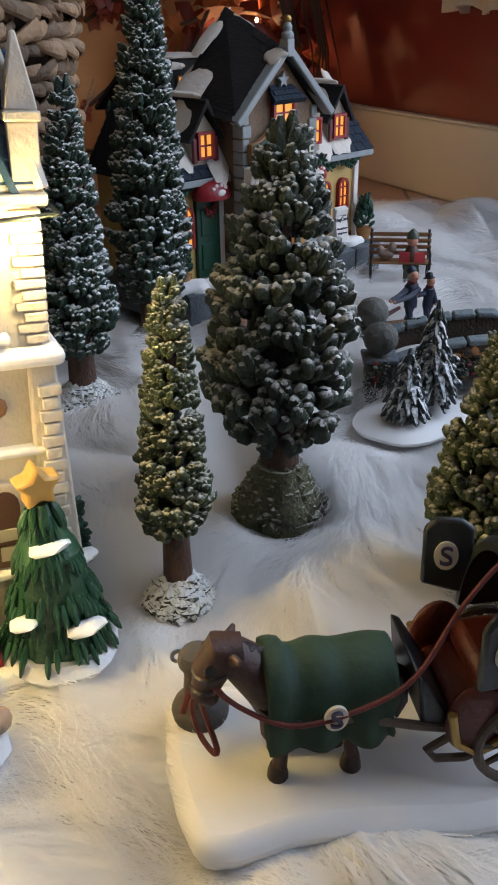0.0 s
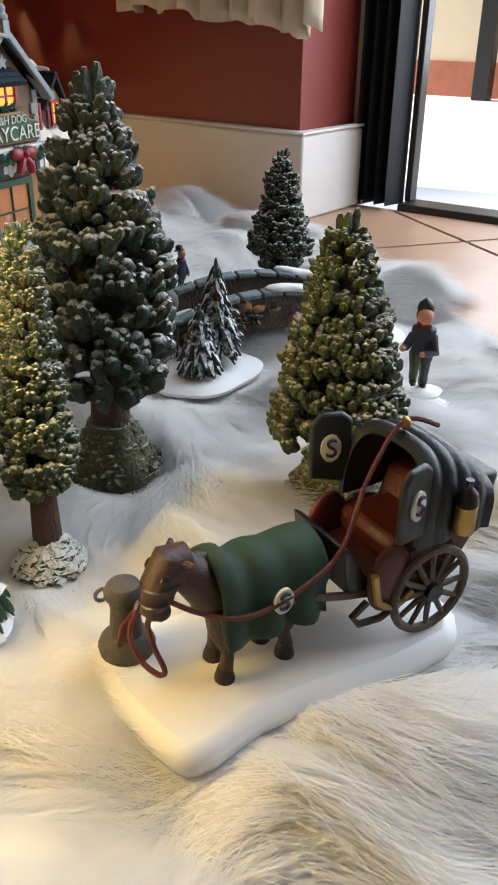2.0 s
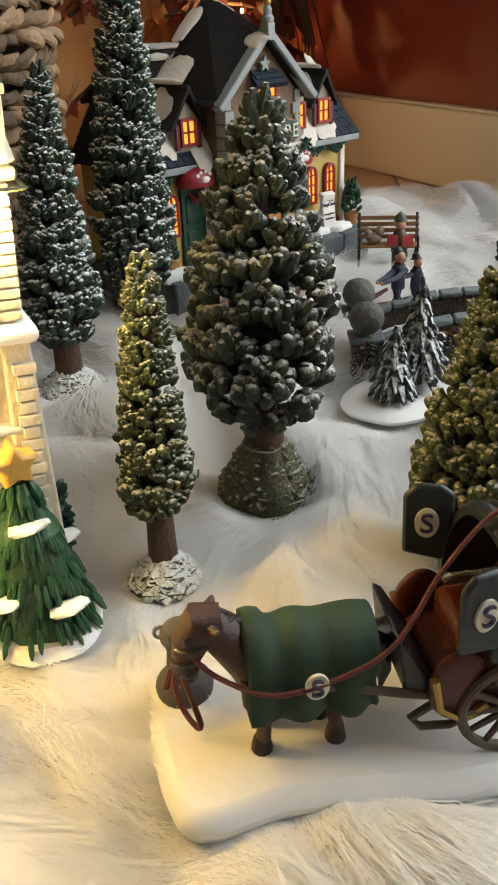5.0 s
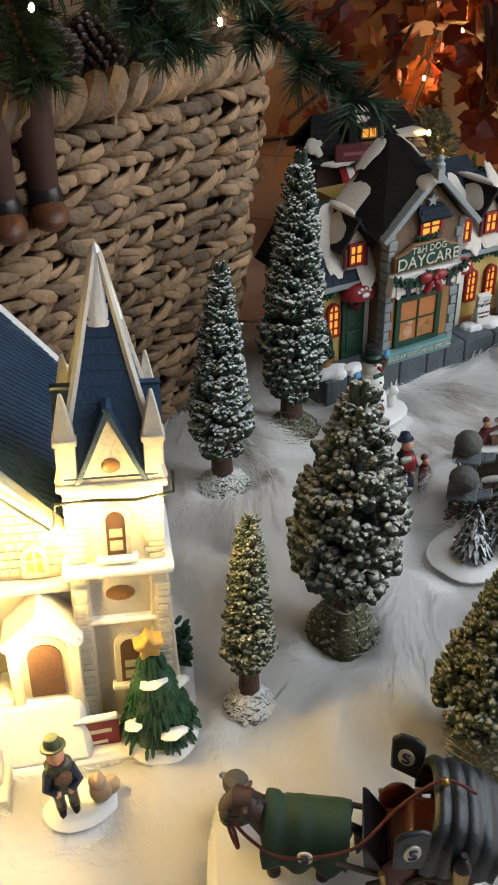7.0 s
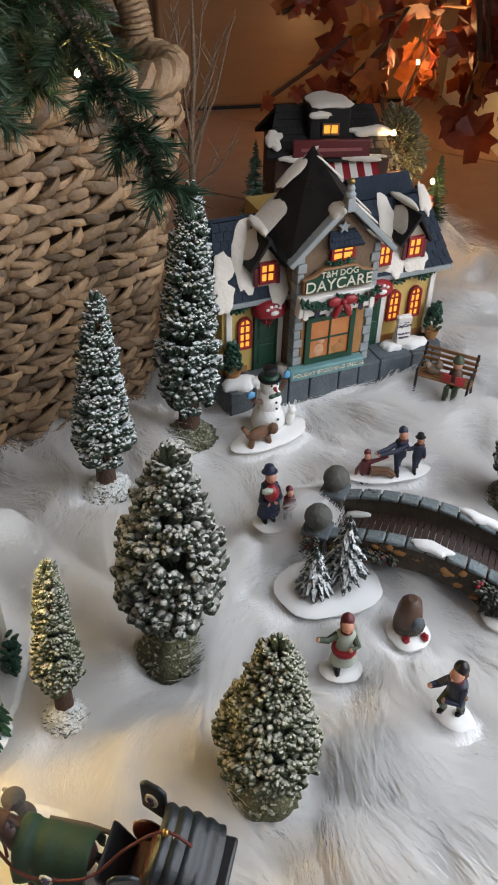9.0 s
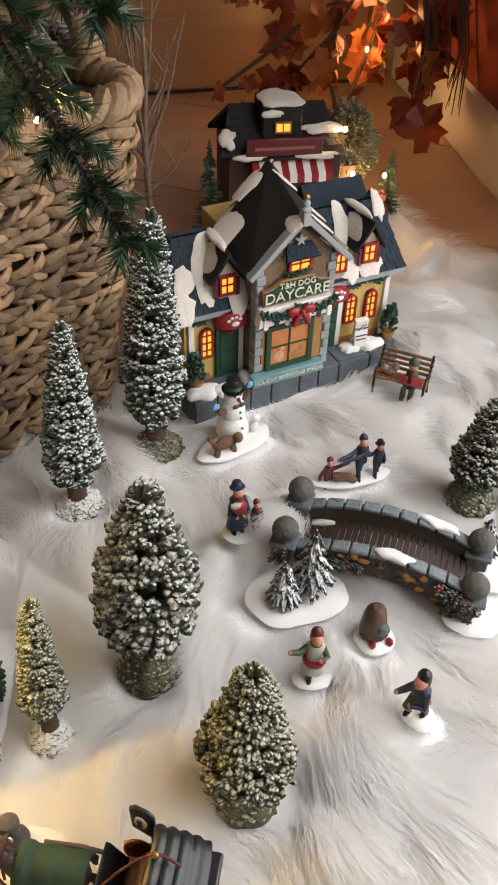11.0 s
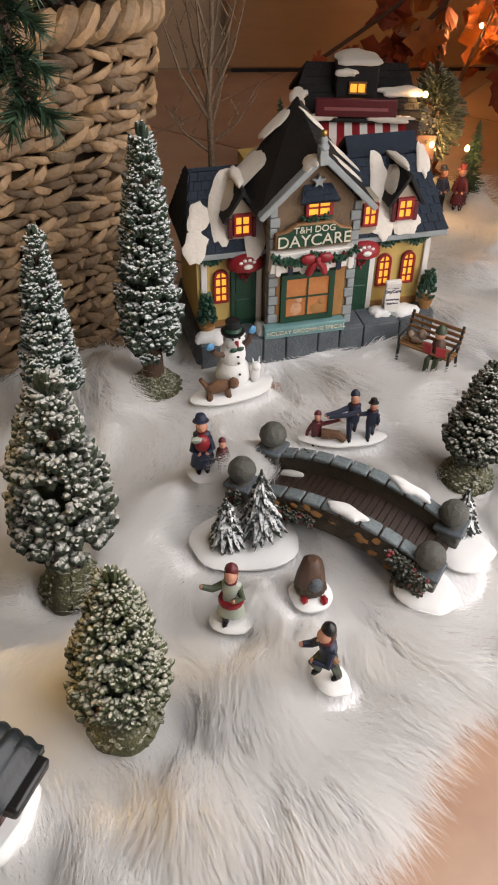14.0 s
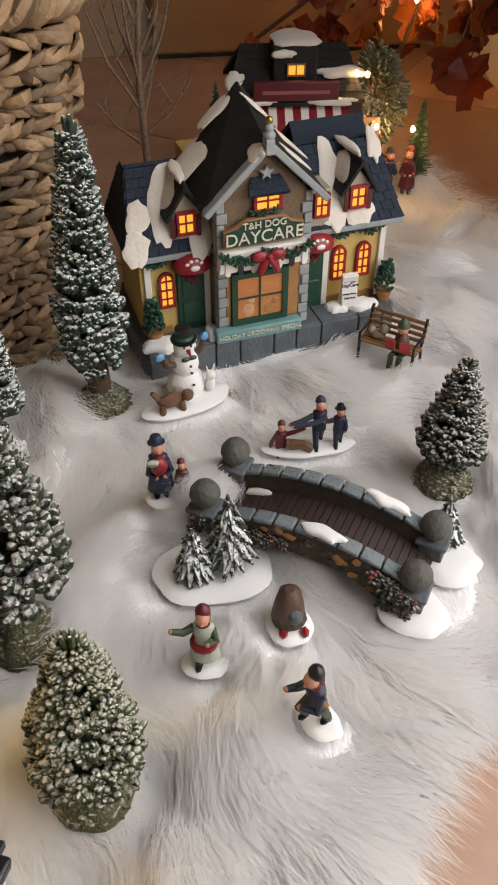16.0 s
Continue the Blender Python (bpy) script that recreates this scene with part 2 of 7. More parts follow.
PANEL = mat("tan_panel_wood", (0.30, 0.17, 0.085), (0.23, 0.125, 0.06), 0.35, scale=6, bump=0.06, stretch=(1, 1, 5))


# ---- mesh building ----
def ico(sub):
    bm = bmesh.new()
    bmesh.ops.create_icosphere(bm, subdivisions=sub, radius=1)
    v = [tuple(x.co) for x in bm.verts]
    f = [[y.index for y in x.verts] for x in bm.faces]
    bm.free()
    return v, f


ICO = {n: ico(n) for n in (1, 2, 3)}


class Geo:
    """Vertices and faces of one mesh, in decimetres."""

    def __init__(self):
        self.v, self.f = [], []

    def add(self, verts, faces, m=None):
        n = len(self.v)
        self.v += [tuple(m @ Vector(p)) for p in verts] if m is not None else [tuple(p) for p in verts]
        self.f += [[i + n for i in face] for face in faces]
        return self

    def box(self, x0, x1, y0, y1, z0, z1, m=None):
        v = [(x, y, z) for x in (x0, x1) for y in (y0, y1) for z in (z0, z1)]
        return self.add(v, [(0, 1, 3, 2), (4, 6, 7, 5), (0, 4, 5, 1), (2, 3, 7, 6), (0, 2, 6, 4), (1, 5, 7, 3)], m)

    def ball(self, c, r, sub=2, m=None, jit=0.0, seed=0):
        r = (r, r, r) if isinstance(r, (int, float)) else r
        rnd = random.Random(seed)
        v = []
        for p in ICO[sub][0]:
            k = 1 + (rnd.random() - 0.5) * jit
            v.append((c[0] + p[0] * r[0] * k, c[1] + p[1] * r[1] * k, c[2] + p[2] * r[2] * k))
        return self.add(v, ICO[sub][1], m)

    def tube(self, pts, r, seg=8, m=None, closed=False):
        """A tube along points; r is one radius or one for each point."""
        pts = [Vector(p) for p in pts]
        rs = [r] * len(pts) if isinstance(r, (int, float)) else r
        verts, n = [], len(pts)
        side = None
        for i, p in enumerate(pts):
            a, b = pts[i - 1] if (i or closed) else p, pts[(i + 1) % n] if (i < n - 1 or closed) else p
            d = (b - a).normalized() if (b - a).length > 1e-9 else Vector((0, 0, 1))
            if side is None:
                side = d.cross(Vector((0, 0, 1)) if abs(d.z) < 0.9 else Vector((1, 0, 0))).normalized()
            side = (side - d * side.dot(d)).normalized()
            up = d.cross(side)
            for k in range(seg):
                t = 2 * math.pi * k / seg
                verts.append(p + (side * math.cos(t) + up * math.sin(t)) * rs[i])
        faces = []
        for i in range(n if closed else n - 1):
            for k in range(seg):
                j = (i + 1) % n
                faces.append((i * seg + k, i * seg + (k + 1) % seg, j * seg + (k + 1) % seg, j * seg + k))
        if not closed:
            faces += [tuple(range(seg))[::-1], tuple((n - 1) * seg + k for k in range(seg))]
        return self.add(verts, faces, m)

    def lathe(self, prof, seg=16, c=(0, 0, 0), wob=0.0, seed=0, m=None, sx=1.0, sy=1.0):
        """A turned shape from (radius, height) pairs; wob makes its outline uneven."""
        verts = []
        for r, z in prof:
            for k in range(seg):
                t = 2 * math.pi * k / seg
                w = 1 + wob * noise.noise(Vector((math.cos(t) * 1.7 + seed * 7.1, math.sin(t) * 1.7, z * 2 + seed)))
                verts.append((c[0] + r * w * sx * math.cos(t), c[1] + r * w * sy * math.sin(t), c[2] + z))
        faces = []
        for i in range(len(prof) - 1):
            for k in range(seg):
                faces.append((i * seg + k, i * seg + (k + 1) % seg, (i + 1) * seg + (k + 1) % seg, (i + 1) * seg + k))
        faces += [tuple(range(seg))[::-1], tuple((len(prof) - 1) * seg + k for k in range(seg))]
        return self.add(verts, faces, m)

    def prism(self, poly, y0, y1, m=None):
        """A polygon of (x, z) drawn out along y."""
        n = len(poly)
        v = [(x, y0, z) for x, z in poly] + [(x, y1, z) for x, z in poly]
        f = [tuple(range(n)), tuple(range(2 * n - 1, n - 1, -1))]
        f += [(k, n + k, n + (k + 1) % n, (k + 1) % n) for k in range(n)]
        return self.add(v, f, m)

    def patch(self, c, u, v, ru, rv, h, wob=0.35, seed=0, seg=22):
        """A soft, uneven pad (snow) on a plane through c spanned by u and v."""
        u, v = Vector(u).normalized(), Vector(v).normalized()
        nrm = u.cross(v).normalized()
        c = Vector(c)
        verts, rings = [], ((1.0, -0.15), (1.03, 0.25), (0.9, 0.75), (0.6, 1.0), (0.25, 1.08))
        for s, z in rings:
            for k in range(seg):
                t = 2 * math.pi * k / seg
                w = 1 + wob * noise.noise(Vector((math.cos(t) * 1.6 + seed * 3.3, math.sin(t) * 1.6, seed)))* 1.5
                verts.append(c + u * (ru * w * s * math.cos(t)) + v * (rv * w * s * math.sin(t)) + nrm * (h * z))
        f = []
        for i in range(len(rings) - 1):
            for k in range(seg):
                f.append((i * seg + k, i * seg + (k + 1) % seg, (i + 1) * seg + (k + 1) % seg, (i + 1) * seg + k))
        f += [tuple(range(seg))[::-1], tuple((len(rings) - 1) * seg + k for k in range(seg))]
        return self.add(verts, f)


def mesh_of(name, geo, material, smooth=True):
    me = bpy.data.meshes.new(name)
    me.from_pydata([(x * D, y * D, z * D) for x, y, z in geo.v], [], geo.f)
    bm = bmesh.new()
    bm.from_mesh(me)
    bmesh.ops.recalc_face_normals(bm, faces=bm.faces)
    bm.to_mesh(me)
    bm.free()
    me.materials.append(material)
    if smooth:
        me.shade_smooth()
        me.set_sharp_from_angle(angle=radians(40))
    return me


def part(name, geo, material, parent=None, label="", bevel=0.0, smooth=True):
    """One mesh under a thing or under a part."""
    ob = new(name, mesh_of(name, geo, material, smooth))
    ob.parent = parent
    if bevel:
        b = ob.modifiers.new("bevel", "BEVEL")
        b.width, b.segments, b.limit_method = bevel * D, 2, "ANGLE"
    return tagged(ob, label)


def thing(name, x, y, z, rz, label, category, group="", kind=""):
    ob = new(name)
    ob.matrix_basis = pose(x * D, y * D, z * D, 0, 0, rz)
    ob.empty_display_size = 0.01
    return tagged(ob, label, category, group, kind)


def solid(name, geo, material, label="", category="", kind="", at=(0, 0, 0), rz=0, bevel=0.0, smooth=True, group=""):
    """A thing or a piece of the setting that is one mesh."""
    ob = part(name, geo, material, None, "", bevel, smooth)
    ob.matrix_basis = pose(at[0] * D, at[1] * D, at[2] * D, 0, 0, rz)
    return tagged(ob, label, category, group, kind)


def lettering(name, text, size, material, parent, m, label=""):
    """Built-in letters, x along the line and z up, facing -y; m is in decimetres."""
    cu = bpy.data.curves.new(name, "FONT")
    cu.body, cu.size, cu.align_x, cu.align_y, cu.extrude = text, size * D, "CENTER", "CENTER", 0.004 * D
    tmp = bpy.data.objects.new(name, cu)
    scene.collection.objects.link(tmp)
    bpy.context.view_layer.update()
    me = bpy.data.meshes.new_from_object(tmp.evaluated_get(bpy.context.evaluated_depsgraph_get()))
    bpy.data.objects.remove(tmp)
    me.materials.clear()
    me.materials.append(material)
    ob = new(name, me)
    ob.parent = parent
    m = m.copy()
    m.translation = m.translation * D
    ob.matrix_basis = m @ pose(0, 0, 0, 90)
    return tagged(ob, label)


def multi(name, pieces, label, category, at, rz=0, group=""):
    """One plain mesh in several paints (a figurine)."""
    g, mats, index = Geo(), [], []
    for geo, material in pieces:
        if material not in mats:
            mats.append(material)
        index += [mats.index(material)] * len(geo.f)
        g.add(geo.v, geo.f)
    me = mesh_of(name, g, mats[0])
    for material in mats[1:]:
        me.materials.append(material)
    me.polygons.foreach_set("material_index", index)
    ob = new(name, me)
    ob.matrix_basis = pose(at[0] * D, at[1] * D, at[2] * D, 0, 0, rz)
    return tagged(ob, label, category, group)


# ---- the room ----
def plan(geo, poly, z0, z1):
    """A polygon of (x, y) drawn up from z0 to z1."""
    n = len(poly)
    v = [(x, y, z0) for x, y in poly] + [(x, y, z1) for x, y in poly]
    f = [tuple(range(n))[::-1], tuple(range(n, 2 * n))] + [(k, (k + 1) % n, n + (k + 1) % n, n + k) for k in range(n)]
    return geo.add(v, f)


FL = -0.2  # the tiled floor; the fur's face lies at 0
floor = solid("floor", Geo().box(-20, 5.7, -25, 9.6, -0.6, FL - 0.025), GROUT, "tiled floor with grey joints under the rug", "floor", "structure")
wall_g = plan(Geo(), [(4.32, 0.09), (4.62, 4.6), (4.95, 6.9), (5.2, 9.6), (6.2, 9.6), (6.2, 0.09)], FL, 24)
solid("wall_east", wall_g, RED_WALL, "deep red painted wall with a square corner", "wall", "structure")
bb = plan(Geo(), [(4.2, -0.03), (4.5, 4.6), (4.83, 6.9), (5.1, 9.55), (5.19, 9.55), (4.95, 6.88), (4.62, 4.58), (4.335, 0.08), (5.55, 0.0), (5.55, -0.1)], FL, 0.78)
solid("baseboard_east", bb, WHITE, "tall white painted baseboard round the wall corner", "baseboard", "structure", bevel=0.03)
cap = plan(Geo(), [(4.18, -0.05), (4.48, 4.6), (4.81, 6.9), (5.08, 9.55), (5.19, 9.55), (4.95, 6.88), (4.62, 4.58), (4.34, 0.09), (5.55, 0.01), (5.55, -0.12)], 0.784, 0.82)
solid("trim_baseboard_cap", cap, WHITE, "thin white bead along the top of the baseboard", "trim", "structure", bevel=0.012)
g = Geo()
g.box(5.6, 6.2, -0.1, 0.08, FL, 24).box(5.6, 6.2, -16.5, -0.1, 21, 24).box(5.6, 6.2, -25, -16.5, FL, 24)
solid("wall_door_side", g, CREAM_WALL, "painted wall round the wide glass door opening", "wall", "structure")
solid("wall_north", Geo().box(-20.5, 6.2, 9.6, 10.2, FL, 24), CREAM_WALL, "tan painted wall behind the basket", "wall", "structure")
solid("wall_west", Geo().box(-20.6, -20, -25, 9.6, FL, 24), CREAM_WALL, "tan painted wall", "wall", "structure")
# out of view; its window opening is added behind the fill lamp
g = Geo()
g.box(-20, -6, -25.6, -25, FL, 24).box(5.6, 6.2, -25.6, -25, FL, 24).box(-6, 5.6, -25.6, -25, FL, 8).box(-6, 5.6, -25.6, -25, 21, 24)
solid("wall_south", g, CREAM_WALL, "tan painted wall with an added window opening, out of view", "wall", "structure")
solid("ceiling", Geo().box(-20.6, 6.2, -25.6, 10.2, 24, 24.5), CEIL, "pale painted ceiling", "ceiling", "structure")
# glass door: dark frame, threshold, folded black screen
d1 = thing("door_1", 5.65, -0.66, FL, 0, "wide dark-framed glass door standing open to the bright yard", "door", "", "structure")
part("threshold", Geo().box(-0.1, 0.35, -15.8, 0, -0.02, 0.09), CAR_BLACK, d1, "black metal threshold", 0.02)
part("door_frame", Geo().box(0.1, 0.3, -0.08, 0.0, 0.09, 21.2).box(0.1, 0.3, -15.8, -15.6, 0.09, 21.2), CAR_BLACK, d1, "", 0.015)
scr = thing("folding_screen", 5.62, -0.64, FL, 0, "black pleated insect screen folded beside the door", "door screen")
for k in range(7):
    g = Geo()
    x0, x1 = (0.0, 0.34) if k % 2 else (0.34, 0.0)
    y0 = 0.02 + k * 0.078
    g.add([(x0 - 0.2, y0, 0.06), (x1 - 0.2, y0 + 0.078, 0.06), (x1 - 0.2, y0 + 0.078, 21), (x0 - 0.2, y0, 21),
           (x0 - 0.15, y0, 0.06), (x1 - 0.15, y0 + 0.078, 0.06), (x1 - 0.15, y0 + 0.078, 21), (x0 - 0.15, y0, 21)],
          [(0, 1, 2, 3), (7, 6, 5, 4), (0, 4, 5, 1), (3, 2, 6, 7), (0, 3, 7, 4), (1, 5, 6, 2)])
    part("pleat", g, BLACK, scr, smooth=False)
# outdoors
solid("ground", Geo().box(6.2, 900, -500, 500, -0.9, -0.35), OUT, "bright pale paving outside the door", "ground", "structure")
yard = thing("garden_wall", 26, 0, -0.35, 0, "cream rendered yard wall with a red brick band at its foot", "wall", "", "structure")
part("wall", Geo().box(0, 1.5, -60, 60, 1.15, 26), OUTWALL, yard)
part("brick_band", Geo().box(-0.1, 1.5, -60, 60, 0, 1.15), OUTBAND, yard, "red brick band")
solid("yard_post", Geo().box(-0.28, 0.28, -0.28, 0.28, 0, 26), CAR_BLACK, "black square post outside the door", "post", at=(25.0, 5.75, -0.35), bevel=0.05)
# cream curtain with a ruffled hem
g, N = Geo(), 90
vs, fs = [], []
for j, z in enumerate((1.86, 2.0, 2.5, 8, 20)):
    for i in range(N + 1):
        y = -0.35 + 3.4 * i / N
        x = 4.08 - 0.14 * math.sin(i * 0.62) - 0.08 * math.sin(i * 0.27 + 1) + (0.04 * math.sin(i * 1.7) if j < 2 else 0) + 0.09 * y
        vs.append((x, y, z + (0.14 * noise.noise(Vector((i * 0.16, 0, 0))) + 0.10 * (i > 22) + 0.1 * (i > 50) if j < 2 else 0)))
for j in range(4):
    fs += [(j * (N + 1) + i, j * (N + 1) + i + 1, (j + 1) * (N + 1) + i + 1, (j + 1) * (N + 1) + i) for i in range(N)]
g.add(vs, fs)
cur = solid("curtain", g, CLOTH, "cream gathered curtain with a ruffled hem above the baseboard", "curtain")
sm = cur.modifiers.new("cloth", "SOLIDIFY")
sm.thickness = 0.02 * D

# ---- rug of white fake fur ----
OUTLINE = [(-7.5, -6.4), (-3.2, -6.1), (-1.75, -5.3), (-0.68, -4.66), (-0.2, -4.34), (0.15, -4.1), (0.5, -3.74), (0.8, -3.48), (1.08, -3.26), (1.78, -3.0), (2.15, -2.65),
           (2.5, -2.1), (3.1, -1.0), (3.45, -0.3), (3.6, 0.9), (3.25, 2.1), (2.95, 2.9), (2.75, 3.6), (2.2, 4.1), (0.2, 4.0), (-0.3, 2.0),
           (-1.2, 1.2), (-2.0, 1.4), (-7.5, 1.4)]
poly = np.array(OUTLINE)


def edge_distance(px, py):
    """Signed distance to the rug's outline, positive inside."""
    best, inside = np.full(px.shape, 1e9), np.zeros(px.shape, bool)
    for (x0, y0), (x1, y1) in zip(poly, np.roll(poly, -1, 0)):
        dx, dy = x1 - x0, y1 - y0
        t = np.clip(((px - x0) * dx + (py - y0) * dy) / (dx * dx + dy * dy), 0, 1)
        best = np.minimum(best, np.hypot(px - x0 - t * dx, py - y0 - t * dy))
        inside ^= ((y0 > py) != (y1 > py)) & (px < dx * (py - y0) / (dy if dy else 1e-9) + x0)
    return np.where(inside, best, -best)


def nap(px, py):
    """The way the pile lies: it fans out and swirls as brushed fur does."""
    return (-1.25 + 0.7 * np.sin(px * 1.3 + 0.6) + 0.6 * np.cos(py * 1.7 - px * 0.6) + 0.55 * np.sin(px * 2.9 + 1.1 * np.sin(py * 2.3))
            + 0.45 * np.sin(py * 4.3 - px * 2.2 + 1.3 * np.sin(px * 3.1)))


def smoothed(a, n):
    """Box blur, twice, along both axes."""
    for _ in range(2):
        for ax in (0, 1):
            c = np.cumsum(np.pad(a, [(n + 1, n) if k == ax else (0, 0) for k in (0, 1)], mode="edge"), axis=ax)
            a = (np.take(c, range(2 * n + 1, c.shape[ax]), ax) - np.take(c, range(0, c.shape[ax] - 2 * n - 1), ax)) / (2 * n + 1)
    return a


LX, LY, LS = -7.8, -6.7, 0.025
NLX, NLY = int(11.8 / LS), int(11.2 / LS)
lgx, lgy = np.meshgrid(LX + LS * np.arange(NLX), LY + LS * np.arange(NLY), indexing="ij")


def combed(seed, blur, reach):
    """Random bumps drawn out along the nap into locks."""
    src = smoothed(np.random.default_rng(seed).normal(size=lgx.shape), blur) if blur else np.random.default_rng(seed).normal(size=lgx.shape)
    total = src.copy()
    for sign in (-1, 1):
        x, y = lgx.copy(), lgy.copy()
        for _ in range(reach):
            a = nap(x, y)
            x, y = x + sign * LS * np.cos(a), y + sign * LS * np.sin(a)
            total += src[np.clip(((x - LX) / LS + 0.5).astype(int), 0, NLX - 1), np.clip(((y - LY) / LS + 0.5).astype(int), 0, NLY - 1)]
    return total / total.std()


LOCKS = 0.060 * combed(11, 4, 13) + 0.010 * combed(12, 1, 10) + 0.075 * (lambda q: q / q.std())(smoothed(np.random.default_rng(13).normal(size=lgx.shape), 9))


def swell(px, py):
    """Height of the pile: soft waves and brushed locks."""
    i = np.clip(((px - LX) / LS + 0.5).astype(int), 0, NLX - 1)
    j = np.clip(((py - LY) / LS + 0.5).astype(int), 0, NLY - 1)
    return 0.03 * np.sin(px * 1.9 + 0.7 * py) + 0.03 * np.sin(py * 2.6 - px * 0.8 + 1) + LOCKS[i, j]


PRESSED = [(-1.89, -2.80, 0.28), (-2.62, -3.14, 0.18), (-1.49, -3.80, 0.24), (-2.2, -1.07, 0.2), (-1.43, -0.50, 0.24), (1.07, -1.80, 0.22), (-0.965, -1.75, 0.2),
           (-0.83, -3.17, 0.17), (-0.24, -3.62, 0.19), (-0.30, -2.97, 0.18), (0.0, -1.32, 0.2), (0.32, -1.32, 0.2), (-0.94, -0.72, 0.2), (-0.6, -0.6, 0.22),
           (-3.68, -3.50, 0.2), (-0.88, -2.43, 0.26), (-0.58, -2.47, 0.27), (0.55, -2.85, 0.28), (0.85, -2.45, 0.26)]
PRESSED = [(x, y, r * (0.6 if r in (0.28, 0.18, 0.24) else 0.85)) for x, y, r in PRESSED] + [(0.3, -2.52, 0.3), (0.45, -2.62, 0.34), (0.62, -2.72, 0.34), (0.72, -2.58, 0.3)]
PRESSED += [(0.09 + 0.98 * x, 0.14 + 0.19 * x, 0.10) for x in (-1.05, -0.8, -0.55, -0.3, -0.05, 0.2, 0.45, 0.7, 0.95, 1.15)]
PRESSED += [(-2.5 + 0.91 * x, -4.2 - 0.41 * x, 0.21) for x in (-0.42, -0.2, 0.0, 0.2, 0.38)]


def pressed(px, py):
    """0 where a thing weighs the fur down, 1 where it stands free."""
    w = np.ones(px.shape)
    for x, y, r in PRESSED:
        w = np.minimum(w, np.clip((np.hypot(px - x, py - y) - r) / 0.2, 0, 1))
    return w


def rug_face(px, py):
    d = edge_distance(px, py) + 0.10 * np.sin(px * 3.1 + py * 2.3) + 0.06 * np.sin(px * 9 - py * 7)
    k = np.clip(d / 0.28, 0, 1)
    return FL + 0.02 + (0.160 + 1.0 * swell(px, py) * pressed(px, py)) * k ** 0.5, d


step = 0.025
gx, gy = np.meshgrid(np.arange(-5.6, 3.8, step), np.arange(-6.2, 4.2, step), indexing="ij")
gz, gd = rug_face(gx, gy)
keep = gd > 0
cells = keep[:-1, :-1] & keep[1:, :-1] & keep[1:, 1:] & keep[:-1, 1:]
idx = np.arange(gx.size).reshape(gx.shape)
quads = np.stack([idx[:-1, :-1], idx[1:, :-1], idx[1:, 1:], idx[:-1, 1:]], -1)[cells]
used, inv = np.unique(quads, return_inverse=True)
pts3 = np.stack([gx.ravel(), gy.ravel(), gz.ravel()], -1)[used] * D
me = bpy.data.meshes.new("rug_backing")
me.from_pydata(pts3.tolist(), [], inv.reshape(-1, 4).tolist())
me.materials.append(FUR_BASE)
me.shade_smooth()
rug = thing("fur_rug", 0, 0, 0, 0, "white long-haired fake fur rug spread over the tiles", "rug")
back = new("backing", me)
back.parent = rug


